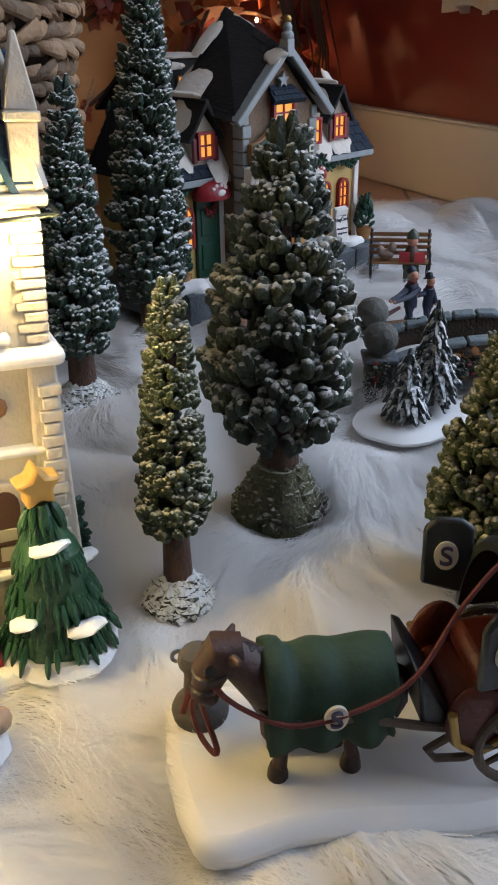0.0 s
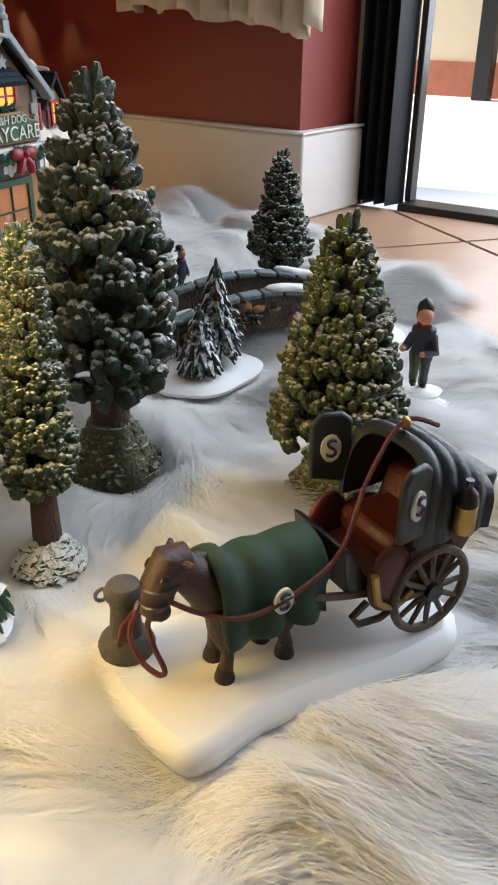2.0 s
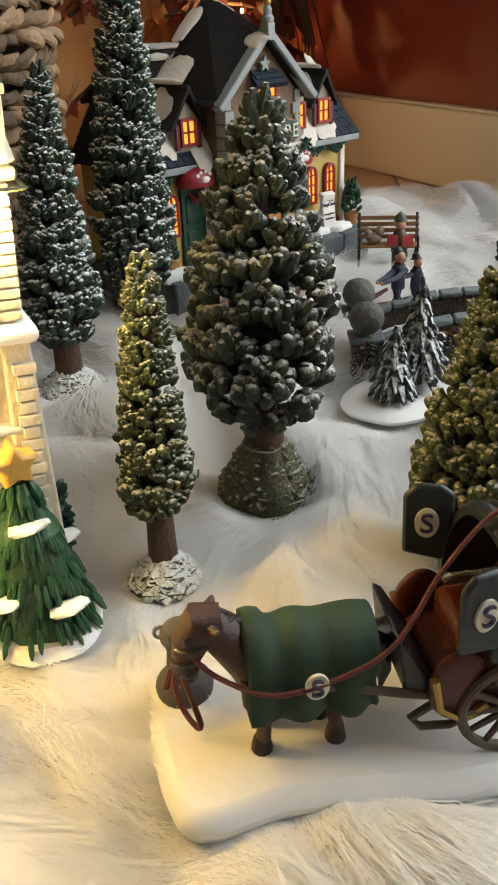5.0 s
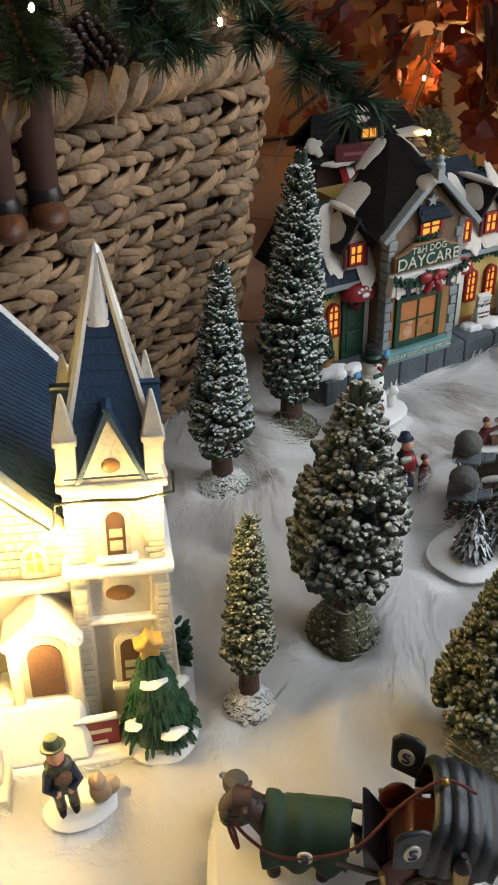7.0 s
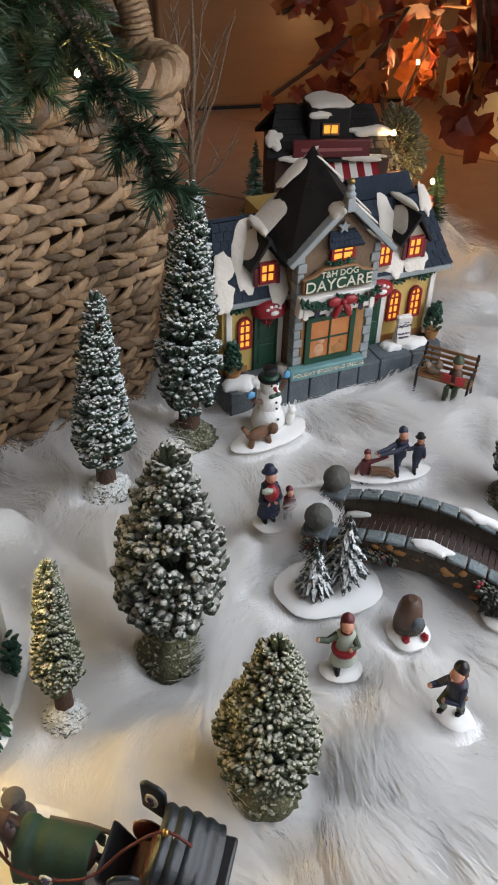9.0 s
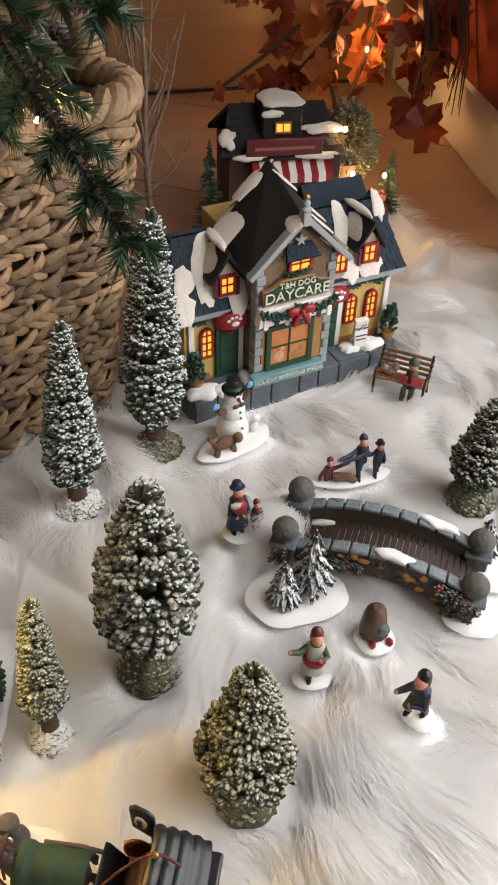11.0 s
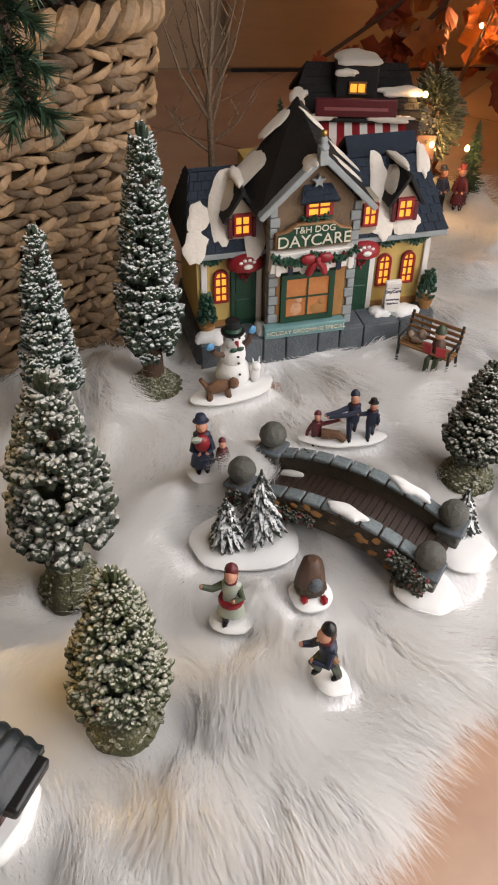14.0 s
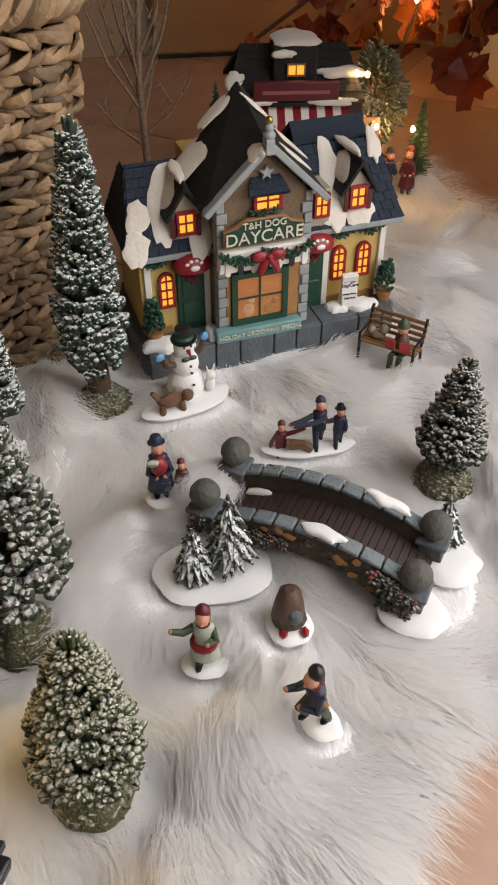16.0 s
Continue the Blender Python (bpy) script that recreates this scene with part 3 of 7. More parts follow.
def strands(count, box, length, width, seed, band=99.0, lock=34, close=0.6):
    """Fur: bent three-point blades that lean along a wandering nap and close up into tufts."""
    rng = np.random.default_rng(seed)
    tuft = count // lock
    cx, cy = rng.uniform(box[0], box[1], tuft), rng.uniform(box[2], box[3], tuft)
    pick = rng.integers(0, tuft, count)
    x = cx[pick] + rng.normal(0, 0.085, count)
    y = cy[pick] + rng.normal(0, 0.085, count)
    z, d = rug_face(x, y)
    z = z + (rng.uniform(0, 1, tuft) ** 2)[pick] * 0.06 * np.clip(d / 0.3, 0, 1) * pressed(x, y)
    free = pressed(x, y)
    ok = (d > 0.015) & (d < band) & (free > 0.02)
    x, y, z, d, pick, free = x[ok], y[ok], z[ok], d[ok], pick[ok], free[ok]
    n = len(x)
    a = nap(x, y) + rng.normal(0, 0.22, tuft)[pick] + rng.normal(0, 0.12, n)
    gxx = edge_distance(x + 0.05, y) - edge_distance(x - 0.05, y)
    gyy = edge_distance(x, y + 0.05) - edge_distance(x, y - 0.05)
    near = np.clip(1 - d / 0.35, 0, 1)
    dx, dy = np.cos(a) * (1 - near) - gxx * 12 * near, np.sin(a) * (1 - near) - gyy * 12 * near
    s = np.hypot(dx, dy) + 1e-6
    dx, dy = dx / s, dy / s
    ln = length * rng.uniform(0.6, 1.25, n) * (1 + 0.3 * near) * (0.3 + 0.7 * free)
    qx, qy = (cx[pick] - x) * close, (cy[pick] - y) * close
    lift = rng.uniform(0.02, 0.085, n) * (1 + 0.5 * near) * rng.uniform(0.7, 1.2, tuft)[pick]
    w = width * rng.uniform(0.6, 1.3, n)
    sx, sy = -dy * w, dx * w
    v = np.empty((n, 5, 3))
    v[:, 0] = np.stack([x - sx, y - sy, z - 0.01], -1)
    v[:, 1] = np.stack([x + sx, y + sy, z - 0.01], -1)
    mx, my, mz = x + dx * ln * 0.5, y + dy * ln * 0.5, z + ln * lift
    v[:, 2] = np.stack([mx + sx * 0.8, my + sy * 0.8, mz], -1)
    v[:, 3] = np.stack([mx - sx * 0.8, my - sy * 0.8, mz], -1)
    wave = rng.normal(0, 0.12, n) * ln
    v[:, 4] = np.stack([x + dx * ln + qx + sx / width * wave * 0.4, y + dy * ln + qy + sy / width * wave * 0.4, np.maximum(z + ln * lift * 0.9 - near * 0.09, FL + 0.005)], -1)
    me = bpy.data.meshes.new("fur")
    me.vertices.add(5 * n)
    me.vertices.foreach_set("co", (v * D).ravel())
    base = np.arange(n)[:, None] * 5
    loops = np.concatenate([base + [0, 1, 2, 3], base + [3, 2, 4]], 1).ravel()
    me.loops.add(7 * n)
    me.loops.foreach_set("vertex_index", loops)
    me.polygons.add(2 * n)
    me.polygons.foreach_set("loop_start", np.stack([np.arange(n) * 7, np.arange(n) * 7 + 4], -1).ravel())
    me.update(calc_edges=True)
    me.validate()
    me.materials.append(FUR)
    ob = new("fur", me)
    ob.parent = rug
    return tagged(ob, "", "", "", "stuff")


strands(330000, (-4.3, 2.4, -6.1, -1.6), 0.34, 0.0019, 3, lock=14, close=0.4)
strands(100000, (-4.3, 3.7, -1.6, 4.1), 0.36, 0.0030, 4, lock=14, close=0.4)
strands(420000, (-1.9, 3.7, -5.4, 2.0), 0.26, 0.0056, 6, 0.24, 60, 0.85)
strands(12000, (-7.5, -4.3, -6.2, 1.4), 0.45, 0.010, 5)


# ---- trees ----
# near-black green that holds the shade between a crown's clumps
GAP_SHADE = mat("gap_shade_green", (0.012, 0.022, 0.010), (0.006, 0.010, 0.006), 0.8, scale=120, bump=1.0, bscale=400)


def finger(geo, p, d, ln, r, rnd):
    """One lumpy finger of a moulded bough, from p along d."""
    d = Vector(d).normalized()
    s = d.cross(Vector((0.3, 0.2, 1))).normalized()
    u = d.cross(s)
    verts, seg = [], 6
    for k, (f, w) in enumerate(((0.0, 0.6), (0.4, 1.0), (0.78, 0.86), (1.0, 0.36))):
        c = Vector(p) + d * ln * f
        for i in range(seg):
            t = 2 * math.pi * i / seg + k * 0.3
            q = r * w * (0.76 + 0.48 * rnd.random())
            verts.append(c + (s * math.cos(t) + u * math.sin(t)) * q)
    faces = [tuple(range(seg))[::-1], tuple(3 * seg + i for i in range(seg))]
    for k in range(3):
        faces += [(k * seg + i, k * seg + (i + 1) % seg, (k + 1) * seg + (i + 1) % seg, (k + 1) * seg + i) for i in range(seg)]
    geo.add(verts, faces)


def resin_tree(at, h, width, crown0, lump, green, mound, label, seed, mound_r=0.24, mound_h=0.16, bulge=0.16, lean=(0, 0), trunk=0.07, power=0.8, top=0.05):
    """A moulded evergreen: mossy mound, trunk and a crown of finger-shaped clumps."""
    rnd = random.Random(seed)
    t = thing("evergreen_tree", at[0], at[1], at[2] if len(at) > 2 else -0.03, rnd.uniform(0, 360) * 0, label, "tree")
    g = Geo().lathe([(mound_r * 0.98, 0), (mound_r, mound_h * 0.2), (mound_r * 0.86, mound_h * 0.5), (mound_r * 0.6, mound_h * 0.8), (trunk * 1.4, mound_h * 1.02)], 28, (0, 0, 0), 0.14, seed)
    for _ in range(560):
        a, q = rnd.uniform(0, 6.283), rnd.uniform(0.3, 1.0)
        g.ball((mound_r * q * math.cos(a), mound_r * q * math.sin(a), mound_h * min(1.0, 1.45 - 1.25 * q)), (rnd.uniform(0.012, 0.034), rnd.uniform(0.012, 0.034), rnd.uniform(0.012, 0.034)), 1, None, 0.6, rnd.random())
    part("mound", g, mound, t, "mossy rough base")
    n = 9
    pts = [(lean[0] * k / n * (k / n), lean[1] * k / n * (k / n), mound_h * 0.6 + (h * 0.92 - mound_h * 0.6) * k / n) for k in range(n + 1)]
    part("trunk", Geo().tube(pts, [trunk * (1.15 - 0.95 * k / n) + 0.008 for k in range(n + 1)], 10), BARK, t)
    # added core behind the clumps; the gaps' shade is put into its dark colour
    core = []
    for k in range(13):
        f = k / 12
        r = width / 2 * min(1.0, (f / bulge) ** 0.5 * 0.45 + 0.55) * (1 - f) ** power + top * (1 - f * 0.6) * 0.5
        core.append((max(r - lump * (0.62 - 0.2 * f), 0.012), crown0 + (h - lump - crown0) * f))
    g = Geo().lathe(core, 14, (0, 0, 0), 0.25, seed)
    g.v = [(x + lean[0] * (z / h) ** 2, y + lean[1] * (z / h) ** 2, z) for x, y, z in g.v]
    part("crown_core", g, GAP_SHADE, t)
    g = Geo()
    z = crown0
    while z < h - lump * 0.35:
        f = (z - crown0) / (h - crown0)
        r = width / 2 * min(1.0, (f / bulge) ** 0.5 * 0.45 + 0.55) * (1 - f) ** power + top * (1 - f * 0.6) * 0.5
        size = lump * (0.55 + 0.45 * (1 - f))
        count = max(3, int(2 * math.pi * r / (size * 0.78)))
        off = rnd.random() * 6.28
        for k in range(count):
            a = off + 6.283 * (k + 0.35 * rnd.uniform(-1, 1)) / count
            zz = z + rnd.uniform(-0.5, 0.5) * size
            rr = max(r - size * 0.45, 0.0) * rnd.uniform(0.78, 1.14)
            cx, cy = lean[0] * (zz / h) ** 2, lean[1] * (zz / h) ** 2
            out = Vector((math.cos(a), math.sin(a), 0))
            c = Vector((cx, cy, zz)) + out * rr
            tilt = rnd.uniform(0.7, 1.6)
            main = (out + Vector((0, 0, tilt))).normalized()
            for j in range(12):
                s = rnd.uniform(-1, 1), rnd.uniform(-1, 1)
                tang = Vector((-out.y, out.x, 0))
                p = c + tang * s[0] * size * 0.34 + out * (0.25 + 0.2 * s[1]) * size - Vector((0, 0, size * 0.3 * rnd.random()))
                finger(g, p, main + tang * s[0] * 0.55 + Vector((0, 0, s[1] * 0.25)), size * rnd.uniform(0.36, 0.60), size * rnd.uniform(0.13, 0.20), rnd)
        z += size * 0.46
    for j in range(5):
        a = j * 1.25
        finger(g, (lean[0] + 0.02 * math.cos(a), lean[1] + 0.02 * math.sin(a), h - lump * 0.66), (0.16 * math.cos(a), 0.16 * math.sin(a), 1), lump * (0.5 + 0.08 * j), lump * 0.14, rnd)
    crown = part("crown", g, green, t)
    crown.data.set_sharp_from_angle(angle=radians(55))
    return t


resin_tree((-1.89, -2.80), 1.80, 0.66, 0.56, 0.215, GREEN_A, MOSS, "large dark green evergreen with frosted clumps on a mossy mound", 1, 0.225, 0.29, 0.25, trunk=0.08, power=0.72, lean=(0.05, 0.05))
resin_tree((-2.605, -3.13), 1.37, 0.18, 0.42, 0.105, GREEN_B, MOSS_SNOW, "slim olive green evergreen with a bare trunk on a snowy mound", 2, 0.135, 0.13, 0.1, trunk=0.048, power=0.6, lean=(0.05, 0.03), top=0.09)
resin_tree((-1.49, -3.80), 1.31, 0.53, 0.34, 0.145, GREEN_B, MOSS, "broad cone-shaped evergreen with frosted tips on a green mound", 3, 0.23, 0.26, 0.12, trunk=0.075, power=0.7, lean=(0.05, 0.05))
resin_tree((-2.2, -1.07), 1.87, 0.42, 0.42, 0.15, GREEN_C, MOSS_SNOW, "slender snow-dusted evergreen beside the wicker basket", 4, 0.2, 0.14, 0.12, trunk=0.07, power=0.75, lean=(0.07, -0.03))
resin_tree((-1.43, -0.50), 2.38, 0.47, 0.46, 0.165, GREEN_C, MOSS, "very tall narrow evergreen dusted with snow beside the model house", 5, 0.23, 0.17, 0.2, trunk=0.08, power=0.55, lean=(0.06, -0.05))
resin_tree((1.07, -1.80), 1.12, 0.44, 0.3, 0.13, GREEN_A, MOSS, "small dark evergreen on a green mound near the bridge", 6, 0.21, 0.2, 0.14, trunk=0.07, power=0.75, lean=(0.02, 0.02))


# ---- model shop house with lit windows ----
def arch(w, h, n=8):
    """Outline of a round-headed opening, from its sill."""
    r = w / 2
    return [(-r, 0), (r, 0)] + [(r * math.cos(math.pi * k / n), h - r + r * math.sin(math.pi * k / n)) for k in range(n + 1)]


def shifted(poly, x, z, s=1.0):
    return [(x + px * s, z + pz * s) for px, pz in poly]


def window_at(parent, x, y, z, w, h, frame_mat, arched=False, bars=(1, 2), pane=None, t=0.022):
    """A lit window with its own frame, glazing bars and panes, facing -y."""
    outer = shifted(arch(w, h) if arched else [(-w / 2, 0), (w / 2, 0), (w / 2, h), (-w / 2, h)], x, z)
    cz = z + h / 2
    inner = [(x + (px - x) * (1 - 2 * t / w), cz + (pz - cz) * (1 - 2 * t / h)) for px, pz in outer]
    g, n = Geo(), len(outer)
    v = [(a, y - 0.03, b) for a, b in outer] + [(a, y - 0.03, b) for a, b in inner] + [(a, y + 0.02, b) for a, b in outer] + [(a, y + 0.02, b) for a, b in inner]
    f = []
    for k in range(n):
        j = (k + 1) % n
        f += [(k, j, n + j, n + k), (2 * n + k, 3 * n + k, 3 * n + j, 2 * n + j), (k, 2 * n + k, 2 * n + j, j), (n + k, n + j, 3 * n + j, 3 * n + k)]
    g.add(v, f)
    for k in range(bars[0]):
        bx = x - w / 2 + w * (k + 1) / (bars[0] + 1)
        g.box(bx - 0.007, bx + 0.007, y - 0.022, y, z + t, z + h - t)
    for k in range(bars[1]):
        bz = z + h * (k + 1) / (bars[1] + 1)
        g.box(x - w / 2 + t, x + w / 2 - t, y - 0.020, y, bz - 0.007, bz + 0.007)
    win = part("window", g, frame_mat, parent, "", 0.0, False)
    part("pane", Geo().prism(inner, y - 0.008, y + 0.004), pane or GLOW, win, "warm lit pane")
    return win


def roof_plane(geo, a, b, c, d, rows, cols, th=0.022, seed=0):
    """Overlapping slates between a-b (eave) and d-c (ridge)."""
    a, b, c, d = map(Vector, (a, b, c, d))
    nrm = (b - a).cross(d - a).normalized()
    if nrm.z < 0:
        nrm = -nrm
    rnd = random.Random(seed)
    for r in range(rows):
        f0, f1 = r / rows, min(1.0, (r + 1.18) / rows)
        e0, e1, g0, g1 = a.lerp(d, f0), b.lerp(c, f0), a.lerp(d, f1), b.lerp(c, f1)
        for k in range(cols):
            off = 0.5 if r % 2 else 0.0
            s0, s1 = (k + off) / cols + 0.002, (k + 1 + off) / cols - 0.004
            s0, s1 = min(s0, 1), min(s1, 1)
            if s1 - s0 < 0.01:
                continue
            lift = th * (0.9 + 0.25 * rnd.random())
            p = [e0.lerp(e1, s0), e0.lerp(e1, s1), g0.lerp(g1, s1), g0.lerp(g1, s0)]
            v = [p[0] + nrm * lift, p[1] + nrm * lift, p[2] + nrm * 0.006, p[3] + nrm * 0.006, p[0], p[1], p[2], p[3]]
            geo.add(v, [(0, 1, 2, 3), (7, 6, 5, 4), (0, 4, 5, 1), (1, 5, 6, 2), (2, 6, 7, 3), (3, 7, 4, 0)])
    return geo


def slab(geo, a, b, c, d, th):
    a, b, c, d = map(Vector, (a, b, c, d))
    n = (b - a).cross(d - a).normalized()
    n = n if n.z > 0 else -n
    v = [a, b, c, d, a - n * th, b - n * th, c - n * th, d - n * th]
    return geo.add(v, [(0, 1, 2, 3), (7, 6, 5, 4), (0, 4, 5, 1), (1, 5, 6, 2), (2, 6, 7, 3), (3, 7, 4, 0)])


def garland(pts, r, count, seed, berries=True):
    """A leafy swag with berries; returns two geometries."""
    rnd = random.Random(seed)
    g, b = Geo(), Geo()
    pts = [Vector(p) for p in pts]
    for _ in range(count):
        s = rnd.random() * (len(pts) - 1)
        k = min(int(s), len(pts) - 2)
        p = pts[k].lerp(pts[k + 1], s - k)
        d = Vector((rnd.uniform(-1, 1), rnd.uniform(-1, 0.3), rnd.uniform(-1, 1)))
        finger(g, p, d, r * rnd.uniform(0.8, 1.5), r * 0.32, rnd)
        if berries and rnd.random() < 0.12:
            b.ball(p + d.normalized() * r * 0.9, r * 0.32, 1)
    return g, b


HX, HY, HR = 0.10, 0.07, 11
house = thing("model_house", HX, HY, 0.0, HR, "lit ceramic dog daycare shop model with snowy dark roofs", "model house")
Z0 = 0.05  # its plan counts from the fur's face
g = Geo()
plan(g, [(-1.17, 0.02), (-1.1, -0.06), (1.12, -0.06), (1.2, 0.05), (1.22, 0.9), (1.1, 1.25), (-1.1, 1.25), (-1.2, 0.9)], -0.06, 0.205)
base = part("stone_base", g, STONE, house, "blue-grey stone terrace", 0.02)
rnd = random.Random(8)
x = -1.15
while x < 1.1:
    w = rnd.uniform(0.2, 0.36)
    x1 = min(x + w, 1.14)
    part("stone", Geo().box(x + 0.006, x1 - 0.006, -0.085, -0.05, -0.06, 0.215), STONE, base, "", 0.012)
    part("paver", Geo().box(x + 0.006, x1 - 0.006, -0.05, 0.22, 0.2, 0.22), STONE, base, "", 0.008)
    x = x1
# walls
g = Geo().prism([(-0.49, 0.2), (0.27, 0.2), (0.27, 1.45), (-0.09, 1.83), (-0.49, 1.45)], 0.0, 0.55)
part("bay_wall", g, mat("taupe_stone_wall", (0.20, 0.13, 0.075), (0.12, 0.075, 0.045), 0.75, scale=60, bump=0.6), house, "brown stone gable front")
part("wing_wall", Geo().box(-1.1, -0.49, 0.25, 1.1, 0.2, 1.0), YELLOW, house, "yellow plaster wing")
part("wing_wall", Geo().box(0.29, 1.13, 0.25, 1.1, 0.2, 1.0), YELLOW, house, "yellow plaster wing")
part("rear_wall", Geo().box(0.55, 1.1, 0.8, 1.35, 0.15, 1.3).box(-0.5, 0.3, 0.54, 1.2, 0.15, 1.5), YELLOW, house)
# corner stones
for cx in (-0.49, 0.29):
    for k in range(13):
        w = 0.075 if k % 2 else 0.05
        z = 0.24 + k * 0.094
        sx = 1 if cx < 0 else -1
        x0, x1 = sorted((cx - sx * 0.015, cx + sx * w))
        part("quoin", Geo().box(x0, x1, -0.018, 0.1, z, z + 0.085), GREY_TRIM, house, "", 0.008)
for cx in (-1.04, -0.53, 0.565, 1.105):
    part("pilaster", Geo().box(cx - 0.028, cx + 0.028, 0.222, 0.3, 0.2, 0.96), WHITE, house, "cream corner post", 0.006)
part("plinth_course", Geo().box(-1.1, -0.85, 0.235, 0.26, 0.2, 0.27), OCHRE, house)
part("plinth_course", Geo().box(0.58, 1.1, 0.235, 0.26, 0.2, 0.28), OCHRE, house)
# roofs
g = Geo()
roof_plane(g, (-0.62, -0.07, 1.40), (-0.66, 0.62, 1.46), (-0.14, 0.56, 2.15), (-0.10, -0.07, 1.86), 12, 9, 0.012, 1)
roof_plane(g, (0.42, -0.07, 1.40), (0.42, 0.62, 1.46), (-0.14, 0.56, 2.15), (-0.10, -0.07, 1.86), 12, 9, 0.012, 2)
slab(g, (-0.62, -0.07, 1.40), (-0.66, 0.62, 1.46), (-0.14, 0.56, 2.15), (-0.10, -0.07, 1.86), 0.03)
slab(g, (0.42, -0.07, 1.40), (0.42, 0.62, 1.46), (-0.14, 0.56, 2.15), (-0.10, -0.07, 1.86), 0.03)
g.add([(-0.62, 0.6, 1.40), (0.40, 0.6, 1.40), (-0.14, 0.56, 2.13), (-0.62, 1.1, 1.2), (0.40, 1.1, 1.2), (-0.12, 1.1, 1.6)], [(0, 1, 2), (3, 5, 4), (0, 2, 5, 3), (1, 4, 5, 2), (0, 3, 4, 1)])
part("main_roof", g, SLATE_D, house, "steep charcoal slate roof", 0, False)
for sgn, xe, nm in ((-1, -1.19, "left"), (1, 1.24, "right")):
    g = Geo()
    x_in = -0.45 if sgn < 0 else 0.25
    rx = xe - sgn * 0.12
    roof_plane(g, (x_in, 0.16, 1.0), (xe, 0.16, 1.0), (rx, 0.60, 1.56), (x_in, 0.60, 1.56), 9, 9, 0.018, 5)
    slab(g, (x_in, 0.16, 1.0), (xe, 0.16, 1.0), (rx, 0.60, 1.56), (x_in, 0.60, 1.56), 0.035)
    roof_plane(g, (xe, 0.16, 1.0), (xe, 1.12, 1.0), (rx, 0.78, 1.56), (rx, 0.60, 1.56), 9, 8, 0.018, 6)
    slab(g, (xe, 1.12, 1.0), (x_in, 1.12, 1.0), (x_in, 0.70, 1.56), (rx, 0.70, 1.56), 0.035)
    slab(g, (xe, 0.16, 1.0), (xe, 1.12, 1.0), (rx, 0.70, 1.56), (rx, 0.60, 1.56), 0.03)
    part("wing_roof", g, SLATE, house, "blue-black slate wing roof", 0, False)
    g = Geo()
    x0, x1 = sorted((x_in, xe))
    part("eave_board", g.box(x0, x1, 0.145, 0.17, 0.95, 1.0), GREY_TRIM, house, "", 0.006)
g = Geo()
slab(g, (0.5, 0.72, 1.28), (1.2, 0.72, 1.28), (1.2, 1.05, 1.6), (0.5, 1.05, 1.6), 0.04)
slab(g, (0.5, 1.4, 1.28), (1.2, 1.4, 1.28), (1.2, 1.05, 1.6), (0.5, 1.05, 1.6), 0.04)
part("rear_roof", g, SLATE, house, "", 0, False)
# verge boards, finial, star
for sx, xe in ((-1, -0.63), (1, 0.43)):
    g = Geo()
    slab(g, (-0.09, -0.1, 1.92), (-0.09, 0.0, 1.92), (xe, 0.0, 1.41), (xe, -0.1, 1.41), 0.055)
    part("verge_board", g, GREY_TRIM, house, "grey carved verge board", 0.01)
g = Geo().box(-0.135, -0.065, -0.12, -0.03, 1.82, 1.94).lathe([(0.045, 1.94), (0.05, 1.97), (0.03, 1.99), (0.038, 2.02), (0.02, 2.05)], 10, (-0.1, -0.08, 0))
part("finial", g, GREY_TRIM, house, "", 0.006)
part("finial_knob", Geo().ball((-0.1, -0.08, 2.07), 0.03, 2), BRASS, house, "copper ball")
star = [(0.06 * (1 if k % 2 == 0 else 0.42) * math.sin(k * math.pi / 5) - 0.1, 1.66 + 0.06 * (1 if k % 2 == 0 else 0.42) * math.cos(k * math.pi / 5)) for k in range(10)]
part("star", Geo().prism(star, -0.045, -0.015), GREY_TRIM, house, "pale grey star")
# gable window with its little hood
window_at(house, -0.08, -0.01, 1.335, 0.24, 0.18, RED, False, (1, 1), None, 0.026)
g = Geo()
roof_plane(g, (-0.27, -0.12, 1.52), (0.07, -0.12, 1.52), (0.02, 0.0, 1.62), (-0.22, 0.0, 1.62), 3, 7, 0.014, 3)
slab(g, (-0.27, -0.12, 1.52), (0.07, -0.12, 1.52), (0.02, 0.0, 1.62), (-0.22, 0.0, 1.62), 0.03)
part("window_hood", g, SLATE, house, "", 0, False)
ga, be = garland([(-0.22, -0.03, 1.345), (-0.1, -0.035, 1.335), (0.04, -0.03, 1.345)], 0.035, 60, 4)
part("window_garland", ga, GREEN_PAINT, house)
# sign
sg_poly = [(-0.47, 1.09), (0.215, 1.09), (0.215, 1.235), (0.12, 1.255), (0.04, 1.315), (-0.28, 1.315), (-0.37, 1.255), (-0.47, 1.235)]
sign = part("sign_board", Geo().prism(sg_poly, -0.075, -0.02), COPPER, house, "copper-edged sign board", 0.01)
part("sign_face", Geo().prism([((px + 0.127) * 0.94 - 0.127, (pz - 1.195) * 0.85 + 1.195) for px, pz in sg_poly], -0.083, -0.07), GREEN_PAINT, sign, "dark green face")
lettering("lettering", "DAYCARE", 0.148, CREAM_TXT, sign, pose(-0.127, -0.088, 1.16), "cream letters DAYCARE")
lettering("lettering", "T&H DOG", 0.082, CREAM_TXT, sign, pose(-0.127, -0.088, 1.262), "cream letters T&H DOG")
